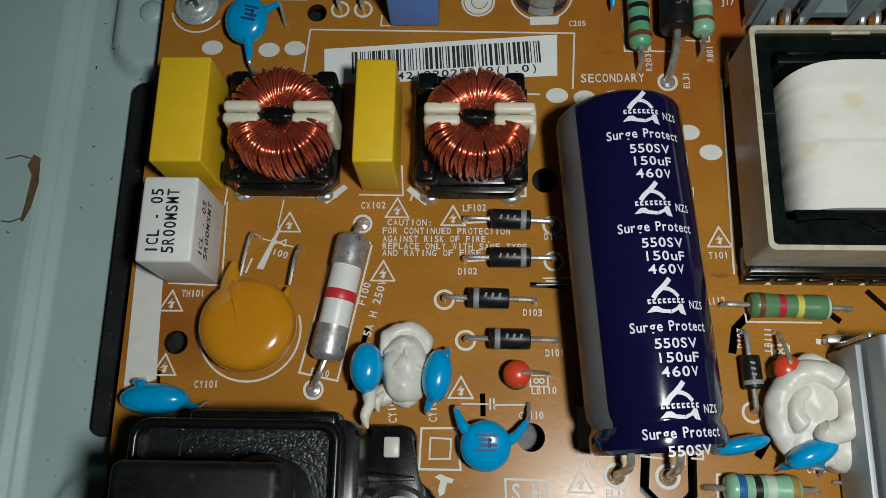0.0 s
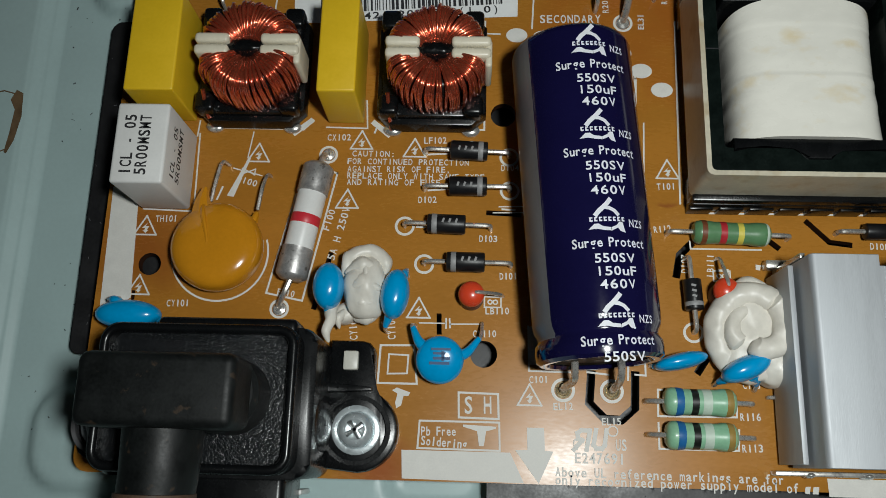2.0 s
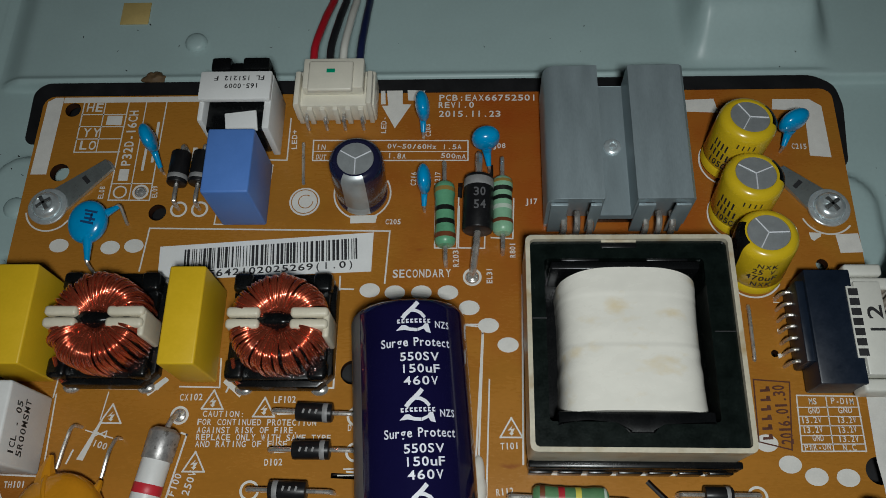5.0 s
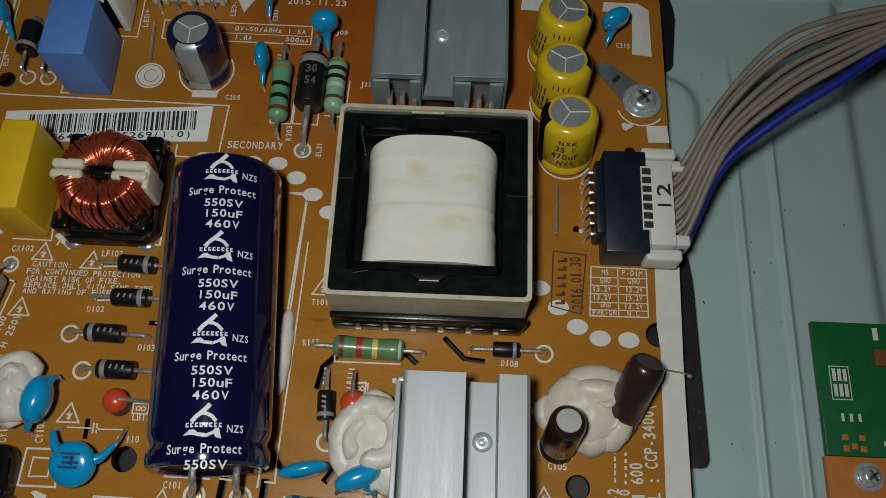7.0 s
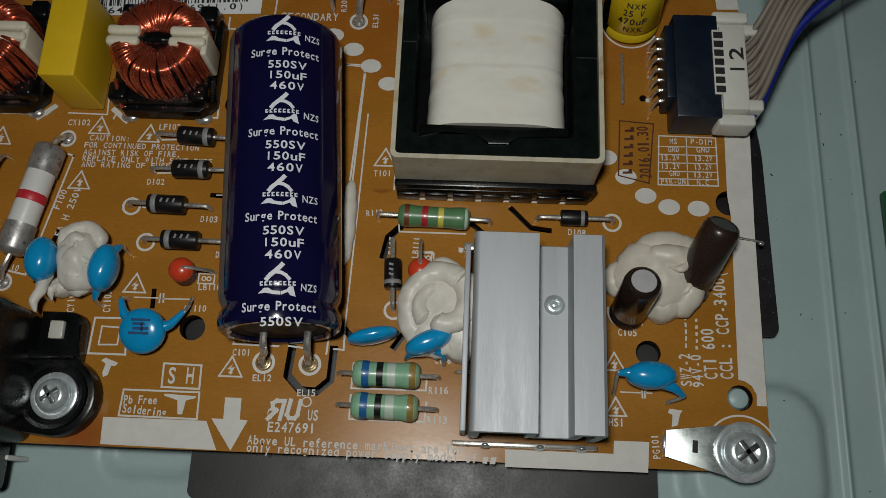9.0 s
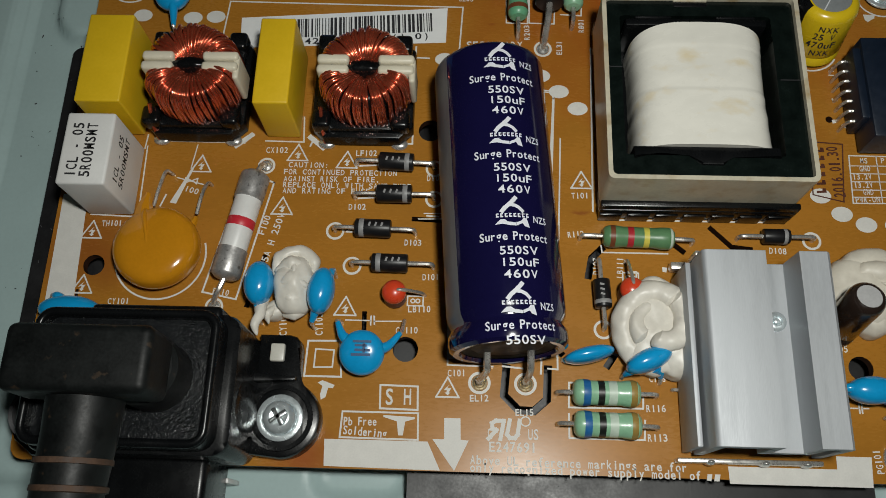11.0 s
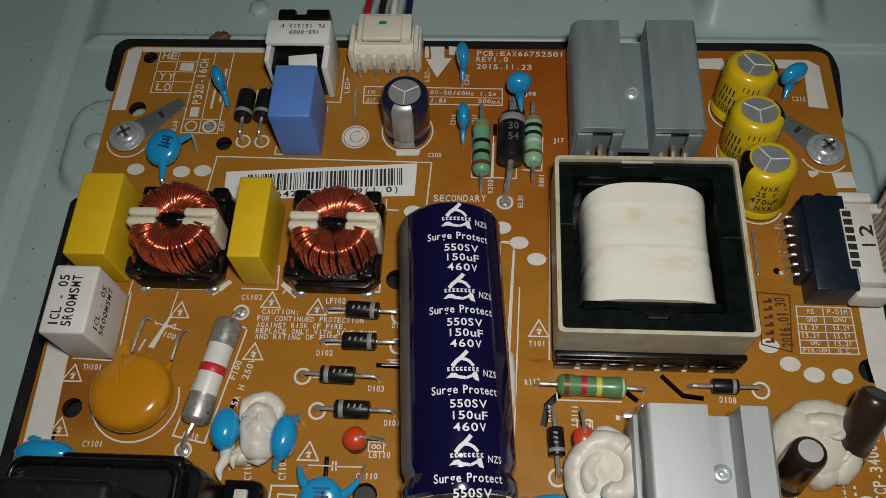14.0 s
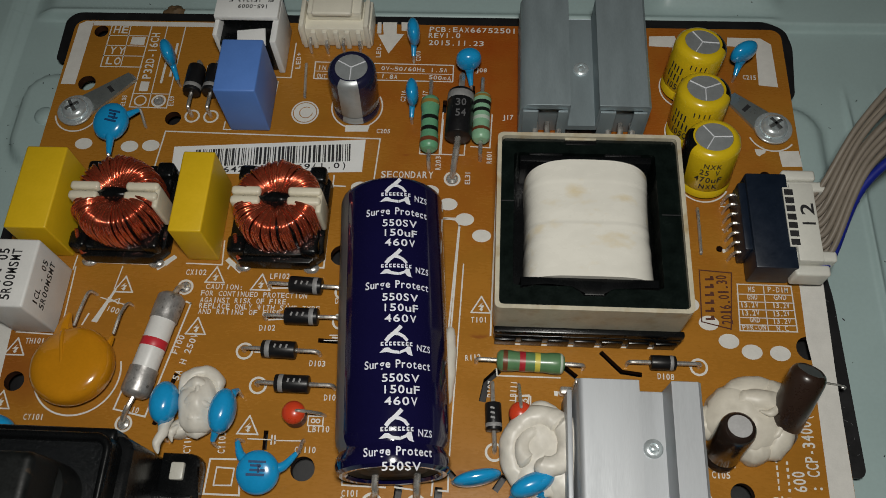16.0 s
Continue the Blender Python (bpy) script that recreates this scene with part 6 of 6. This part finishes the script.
silk("PG101", 81.4, -11.6, 3.6, 1.10, 94.8)
silk("CTI 600", 90.4, 0.4, 7.9, 2.00, 92.2)
silk("CCL : CCP-3400(S", 92.8, 0.5, 18.2, 2.00, 91.9)
silk("94V-0", 88.3, -0.9, 5.1, 1.70, 93.4)
silk("SWZ-2", 86.5, -0.8, 5.1, 1.70, 92.2)
silk("MS", 84.7, 39.0, 1.3, 1.00, 0.0)
silk("P-DIM", 88.1, 39.1, 3.6, 1.00, -1.6)
silk("GND", 84.4, 37.5, 1.9, 1.00, 3.0)
silk("GND", 89.0, 37.6, 2.3, 1.00, 2.5)
silk("13.2V", 83.1, 36.0, 3.2, 1.00, 1.8)
silk("13.2V", 88.6, 36.1, 3.0, 1.00, 0.0)
silk("13.2V", 83.1, 34.5, 3.2, 1.00, 1.8)
silk("13.2V", 88.5, 34.5, 3.0, 1.00, 3.8)
silk("GND", 84.4, 33.3, 1.8, 1.00, 0.0)
silk("13.2V", 88.3, 33.2, 3.2, 1.00, 0.0)
silk("PWR-ON", 83.0, 31.8, 4.1, 1.00, 2.8)
silk("N.C", 88.8, 31.8, 2.1, 1.00, 2.7)
silk("11", 81.6, 57.1, 1.6, 1.00, -93.6)
silk("5", 81.5, 51.4, 0.8, 1.00, -90.0)
mark("printed_mark", line([(22.9, -8.0), (24.1, -6.7), (23.5, -6.5), (23.4, -5.7), (24.0, -5.3), (25.2, -5.3), (24.7, -8.0)], 0.62))
mark("printed_mark", line([(26.1, -5.2), (25.7, -7.3), (26.1, -7.8), (26.9, -7.8), (27.3, -7.3), (27.6, -5.2)], 0.62))
mark("printed_ring", ring(28.5, -5.3, 0.6, 0.8))
mark("printed_outline", line([(83.0, 40.4), (92.3, 40.3), (92.3, 31.8), (82.6, 31.7)], 0.22, closed=True))
mark("printed_outline", line([(82.8, 38.5), (92.4, 38.6)], 0.16))
mark("printed_outline", line([(82.8, 37.1), (92.4, 37.1)], 0.16))
mark("printed_outline", line([(82.8, 35.6), (92.3, 35.7)], 0.16))
mark("printed_outline", line([(82.8, 34.1), (92.3, 34.2)], 0.16))
mark("printed_outline", line([(82.8, 32.8), (92.2, 32.9)], 0.16))
mark("printed_outline", line([(87.5, 40.3), (87.4, 31.8)], 0.18))
mark("printed_area", flat([(58.5, -11.1), (74.5, -11.1), (74.6, -9.2), (79.8, -9.2), (79.5, -13.6), (58.6, -13.6)], 0.068))
mark("printed_area", flat([(93.8, 42.3), (98.0, 42.5), (97.6, 24.6), (97.5, -3.3), (96.0, -3.3), (96.1, -1.6), (95.4, -0.3), (94.4, 0.35), (93.5, 0.5), (94.0, 26.4), (93.6, 30.3)], 0.068))
mark("printed_area", flat([(93.6, 68.1), (97.4, 68.3), (97.7, 64.8), (93.9, 64.7)], 0.068))
mark("printed_outline", line([(33.5, 50.4), (30.9, 2.1)], 0.30))
mark("printed_outline", line([(28.2, 52.0), (33.8, 52.0)], 0.25))
mark("printed_outline", line([(28.5, 51.6), (29.2, 41.1)], 0.20))
mark("printed_outline", line([(42.0, 28.6), (42.3, 27.9), (70.8, 28.0), (70.9, 30.7)], 0.28))
mark("printed_outline", line([(40.9, 23.4), (41.0, 22.2), (51.6, 22.2)], 0.25))
mark("printed_outline", line([(51.9, 25.9), (51.9, 25.4)], 0.30))
mark("printed_outline", line([(45.0, 18.9), (46.4, 19.0), (46.3, 16.9)], 0.25))
mark("printed_area", flat([(50.6, 19.9), (51.4, 19.8), (51.2, 19.0), (50.6, 19.1)], 0.068))
mark("printed_arc", ring(76.9, 10.6, 2.7, 3.0, a0=170, a1=340))
mark("printed_area", flat([(78.0, 9.5), (79.4, 9.5), (79.4, 8.3), (77.6, 8.3)], 0.068))
mark("printed_outline", line([(75.8, -2.0), (78.9, -2.0)], 0.20))
mark("printed_outline", line([(79.0, -1.3), (79.0, -2.7)], 0.25))
mark("printed_outline", line([(79.4, -1.3), (79.4, -2.7)], 0.25))
mark("printed_outline", line([(79.5, -2.0), (80.4, -2.0)], 0.20))
mark("printed_area", flat([(85.9, 10.1), (86.1, 10.1), (86.1, 9.4), (85.8, 9.4)], 0.068))
mark("printed_area", flat([(87.5, 9.7), (87.8, 9.7), (87.8, 9.2), (87.4, 9.2)], 0.068))
mark("printed_area", flat([(85.8, 9.0), (86.1, 9.0), (86.1, 8.3), (85.8, 8.3)], 0.068))
mark("printed_area", flat([(87.4, 8.6), (87.8, 8.7), (87.8, 8.1), (87.4, 8.1)], 0.068))
mark("printed_area", flat([(85.8, 7.9), (86.1, 8.0), (86.1, 7.2), (85.8, 7.2)], 0.068))
mark("printed_area", flat([(87.4, 7.6), (87.8, 7.6), (87.7, 7.0), (87.4, 7.0)], 0.068))
mark("printed_area", flat([(85.8, 6.9), (86.1, 6.9), (86.0, 6.2), (85.8, 6.1)], 0.068))
mark("printed_area", flat([(87.4, 6.5), (87.7, 6.5), (87.7, 6.0), (87.4, 5.9)], 0.068))
mark("printed_area", flat([(85.8, 5.8), (86.0, 5.8), (86.0, 5.1), (85.7, 5.1)], 0.068))
mark("printed_area", flat([(87.3, 5.4), (87.7, 5.4), (87.7, 4.9), (87.3, 4.9)], 0.068))
mark("printed_area", flat([(83.0, -4.2), (84.9, -4.4), (84.5, -5.0), (84.1, -6.6), (83.2, -6.9), (83.4, -5.1), (82.7, -4.8)], 0.068))
mark("printed_arc", ring(93.4, -10.2, 5.2, 5.5, a0=20, a1=150))
mark("printed_area", flat([(89.2, 68.5), (91.3, 68.4), (91.1, 67.7), (90.4, 67.3), (89.9, 66.9), (89.4, 67.3)], 0.068))
mark("printed_outline", line([(83.1, 45.8), (84.0, 45.1)], 0.25))
mark("printed_outline", line([(85.4, 45.1), (85.3, 42.4), (92.5, 42.5), (92.5, 43.5)], 0.25))
mark("printed_area", flat([(81.0, 47.1), (81.5, 47.2), (81.7, 46.6), (81.1, 46.4)], 0.068))
silk("SECONDARY", 18.1, 60.3, 10.2, 1.50, 0.6)
silk("REV1.0", 25.4, 94.0, 6.8, 1.30, 0.0)
silk("PCB:EAX66752501", 25.5, 95.6, 18.3, 1.30, -0.6)
silk("2015.11.23", 25.5, 92.1, 11.6, 1.30, -0.5)
silk("C205", 16.5, 70.3, 2.8, 1.00, 0.0)
silk("J17", 41.0, 74.1, 2.3, 1.10, 0.0)
silk("J08", 35.4, 85.4, 2.5, 1.00, 0.0)
silk("C215", 88.7, 84.8, 2.7, 1.10, -2.1)
silk("R203", 29.5, 62.2, 3.2, 1.00, 91.8)
silk("R801", 39.2, 63.9, 2.9, 1.00, 90.0)
silk("EL31", 35.2, 59.2, 2.9, 1.00, 90.0)
silk("C203", 24.2, 87.9, 2.7, 1.00, 94.2)
silk("C216", 21.7, 77.8, 2.8, 1.00, 88.0)
silk("R217", 26.0, 77.9, 2.7, 1.00, 87.9)
silk("LED+", -0.4, 85.4, 4.3, 1.00, 92.7)
silk("LED-", 15.9, 88.6, 3.7, 1.00, 90.0)
silk("0V~50/60Hz 1.5A", 16.2, 85.5, 13.7, 1.00, -1.3)
silk("500mA", 26.0, 83.5, 4.7, 1.00, -3.7)
silk("IN", 3.1, 85.4, 1.9, 1.10, -3.0)
silk("OUT", 3.2, 83.3, 2.0, 1.10, -2.9)
silk("1.8A", 16.3, 83.5, 3.5, 1.10, -3.3)
silk("EL08", -34.9, 75.5, 2.6, 1.00, 90.0)
silk("EL09", -25.0, 75.7, 2.5, 1.00, 94.6)
silk("HE", -41.5, 94.0, 3.4, 1.90, -1.7)
silk("YY", -41.3, 88.5, 3.7, 1.90, -1.5)
silk("LO", -41.4, 85.8, 3.4, 1.90, -1.7)
mark("printed_outline", line([(2.6, 87.3), (31.0, 87.0), (31.0, 82.9), (2.7, 83.1)], 0.25, closed=True))
mark("printed_outline", line([(2.7, 85.0), (31.1, 84.7)], 0.16))
mark("printed_area", flat([(15.7, 97.9), (18.7, 97.9), (18.8, 94.9), (20.4, 94.8), (17.5, 89.7), (14.9, 94.6), (16.1, 94.6)], 0.068))
mark("printed_area", flat([(14.6, 97.9), (15.4, 97.9), (15.6, 94.9), (14.7, 94.9)], 0.068))
mark("printed_area", flat([(19.6, 98.0), (22.9, 97.8), (22.8, 95.6), (19.8, 95.7)], 0.068))
mark("printed_spot", flat(circle(14.4, 58.0, 1.75, 20, 1.3), 0.075))
mark("printed_spot", flat(circle(18.7, 57.6, 1.75, 20, 1.3), 0.075))
mark("printed_spot", flat(circle(23.2, 57.6, 1.75, 20, 1.3), 0.075))
mark("printed_spot", flat(circle(27.7, 57.6, 1.75, 20, 1.3), 0.075))
mark("printed_spot", flat(circle(31.3, 54.9, 1.75, 20, 1.3), 0.075))
mark("printed_spot", flat(circle(34.5, 51.8, 1.75, 20, 1.3), 0.075))
mark("printed_spot", flat(circle(37.7, 48.5, 1.75, 20, 1.3), 0.075))
mark("printed_spot", flat(circle(-41.2, 66.4, 1.75, 20, 1.3), 0.075))
mark("printed_spot", flat(circle(-31.9, 66.0, 1.75, 20, 1.3), 0.075))
mark("printed_spot", flat(circle(-27.7, 66.3, 1.75, 20, 1.3), 0.075))
mark("printed_spot", flat(circle(74.3, 36.2, 1.75, 20, 1.35), 0.075))
mark("printed_spot", flat(circle(77.4, 32.9, 1.75, 20, 1.35), 0.075))
mark("printed_spot", flat(circle(80.5, 29.7, 1.75, 20, 1.35), 0.075))
mark("printed_spot", flat(circle(84.2, 27.9, 1.75, 20, 1.35), 0.075))
mark("printed_spot", flat(circle(88.9, 27.8, 1.75, 20, 1.35), 0.075))
mark("printed_outline", line([(-26.0, 61.6), (-25.4, 69.7), (17.4, 69.0), (16.9, 59.3)], 0.28))
mark("printed_outline", line([(8.7, 58.3), (11.6, 58.2)], 0.28))
mark("printed_outline", line([(33.3, 51.6), (33.6, 50.2), (32.5, 21.0)], 0.30))
mark("printed_outline", line([(30.2, 51.9), (33.3, 51.6)], 0.25))
mark("printed_outline", line([(40.3, 60.7), (39.75, 29.4)], 0.30))
mark("printed_outline", line([(25.3, 74.9), (25.3, 65.8), (29.1, 65.7), (29.4, 75.4)], 0.25))
mark("printed_outline", line([(29.5, 73.7), (29.4, 65.8), (33.9, 65.7), (34.1, 71.6)], 0.25))
mark("printed_outline", line([(35.1, 67.7), (38.8, 67.5), (39.1, 75.2)], 0.25))
mark("printed_outline", line([(-13.8, 72.2), (-13.9, 70.4), (-5.1, 70.5), (-4.5, 82.2)], 0.25))
mark("printed_outline", line([(-5.5, 83.3), (-2.0, 83.2), (-2.0, 92.0)], 0.25))
mark("printed_outline", line([(-42.0, 96.2), (-26.1, 96.1), (-26.3, 75.2), (-33.9, 75.3), (-33.4, 96.0)], 0.24))
mark("printed_outline", line([(-42.0, 96.2), (-42.1, 85.2), (-33.5, 85.2)], 0.24))
mark("printed_outline", line([(-42.1, 93.3), (-33.7, 93.3)], 0.20))
mark("printed_outline", line([(-42.1, 90.7), (-33.8, 90.6)], 0.20))
mark("printed_outline", line([(-42.1, 88.0), (-33.7, 88.0)], 0.20))
mark("printed_outline", line([(-37.9, 96.1), (-37.9, 85.3)], 0.20))
mark("printed_outline", line([(-30.0, 96.1), (-30.1, 75.2)], 0.20))
mark("printed_outline", line([(-33.9, 78.6), (-26.2, 78.6)], 0.20))
mark("printed_area", flat([(-37.0, 93.0), (-34.1, 93.0), (-34.1, 90.9), (-37.1, 91.0)], 0.068))
mark("printed_area", flat([(-49.4, 80.6), (-46.4, 80.6), (-46.2, 95.4), (-46.2, 97.1), (-47.8, 97.1), (-49.2, 96.2)], 0.068))
mark("printed_area", flat([(-46.1, 95.9), (-16.8, 95.9), (-16.8, 97.1), (-46.1, 97.1)], 0.068))
part("printed_bar", line([(-19.3, 83.6), (-19.3, 85.6)], 0.8), SILK, board)
mark("printed_area", flat([(70.9, 95.2), (76.1, 95.4), (76.7, 92.4), (70.7, 92.7)], 0.068))
mark("printed_area", flat([(86.7, 95.2), (93.3, 95.1), (95.3, 93.6), (95.4, 83.0), (91.7, 83.4), (92.1, 92.7), (86.4, 93.0)], 0.068))
mark("printed_disc", flat(circle(1.9, 74.8, 2.75, 40)))
part("printed_ring", ring(1.9, 74.8, 2.25, 2.42, 0.085), PCB, board)
part("printed_ring", ring(2.1, 74.8, 1.2, 1.36, 0.08, a0=60, a1=360), PCB, board)
mark("printed_arc", ring(12.2, 76.4, 4.9, 5.2, a0=150, a1=390))
mark("printed_area", flat([(10.3, 72.0), (15.1, 72.1), (14.8, 70.6), (10.3, 70.5)], 0.068))
mark("printed_arc", ring(77.0, 82.4, 4.7, 5.0, a0=150, a1=330))
mark("printed_arc", ring(77.4, 71.9, 4.7, 5.0, a0=150, a1=330))
mark("printed_arc", ring(78.8, 61.6, 4.7, 5.0, a0=150, a1=330))
mark("printed_arc", ring(-44.2, 73.6, 4.2, 4.5, a0=190, a1=330))
mark("printed_arc", ring(92.9, 72.7, 4.4, 4.7, a0=200, a1=320))
mark("printed_arc", ring(-31.3, 20.1, 7.35, 7.65, a0=150, a1=378))
mark("printed_arc", ring(-8.3, -6.2, 5.35, 5.65, a0=-90, a1=60))
mark("printed_outline", line([(-13.6, -11.0), (-7.5, -10.9)], 0.25))
for x, y in ((9.7, 12.5), (44.2, 17.2)):
    mark("printed_outline", line([(x, y), (x + 2.5, y), (x + 2.5, y + 1.6), (x, y + 1.6)], 0.22, closed=True))
    mark("printed_ring", ring(x + 0.85, y + 0.8, 0.22, 0.42, n=14))
    mark("printed_ring", ring(x + 1.65, y + 0.8, 0.22, 0.42, n=14))
mark("printed_outline", line([(-21.0, 40.3), (-18.6, 42.3)], 0.9, 0.09))
mark("printed_outline", line([(-8.3, 42.1), (-6.0, 40.2)], 0.9, 0.09))
warning(-10.2, 39.0)
warning(-1.7, 37.8)
warning(-26.6, 36.6)
warning(-12.0, 29.1)
warning(-43.4, 24.2)
warning(-43.4, 14.7)
warning(-0.2, 12.0)
warning(16.5, -0.6)
warning(38.0, 34.8)
warning(75.0, -4.4, 1.55)
warning(74.9, 2.4, 1.55)
mark("printed_area", flat([(55.2, -13.2), (55.9, -13.3), (56.1, -12.3), (55.4, -12.3)], 0.068))
mark("printed_area", flat([(56.3, -13.3), (57.1, -13.3), (57.3, -12.3), (56.5, -12.3)], 0.068))
silk("P32D-16CH", -31.0, 82.2, 12.0, 1.8, 91.0)
mark("printed_bar", flat([(-32.8, 79.2), (-31.0, 79.2), (-31.0, 81.6), (-32.8, 81.6)]))
solder_ring(-28.2, 76.9, 1.5)
mark("printed_ring", ring(-32.0, 76.9, 1.0, 1.3))
mark("printed_outline", line([(-28.6, 81.5), (-28.5, 87.2)], 0.50))
mark("printed_outline", line([(-27.0, 83.2), (-27.0, 91.3)], 0.50))


def barcode_label():
    t = thing("barcode_label", -3.6, 65.2, 0, "white paper barcode label stuck on the board", "label")
    p = part("paper", prism(LABEL_EDGE, 0.1, 0.17), LABEL, t)
    a, b = Vector(LABEL_EDGE[0]), Vector(LABEL_EDGE[1])
    d = (b - a).normalized()
    n = Vector((d.y, -d.x))
    rot = math.degrees(math.atan2(d.y, d.x))
    random.seed(7)
    s = 4.4
    while s < 34.4:
        w = random.choice((0.16, 0.16, 0.32, 0.48))
        q = a + d * s + n * 0.9
        part("bar", flat([tuple(q), tuple(q + n * 3.9), tuple(q + n * 3.9 + d * w), tuple(q + d * w)], 0.19), INK, p)
        s += w + random.choice((0.16, 0.22, 0.4))
    q = a + d * 8.6 + n * 6.25
    part("printed_text", lettering("E642102025269(1.0)", q.x, q.y, 25.6, 1.25, rot, 0.19), INK, p)


barcode_label()

# stamped date, too faint to read
stamp = line(STAMP_EDGE, 0.22, 0.095, True)
part("ink_stamp", stamp, STAMP, board, "brown rubber stamp imprint")
part("stamp_text", lettering("2016.01.30", 81.5, 32.7, 9.4, 1.9, 92, 0.095), STAMP, board)
for k in range(6):
    x, y = 76.9 + 0.1 * k, 33.4 + k * 1.5
    part("stamp_bar", flat([(x, y), (x + 1.6, y + 0.1), (x + 1.5, y + 0.9), (x + 1.0, y + 0.9), (x + 0.9, y + 0.45), (x, y + 0.4)], 0.095), STAMP, board)
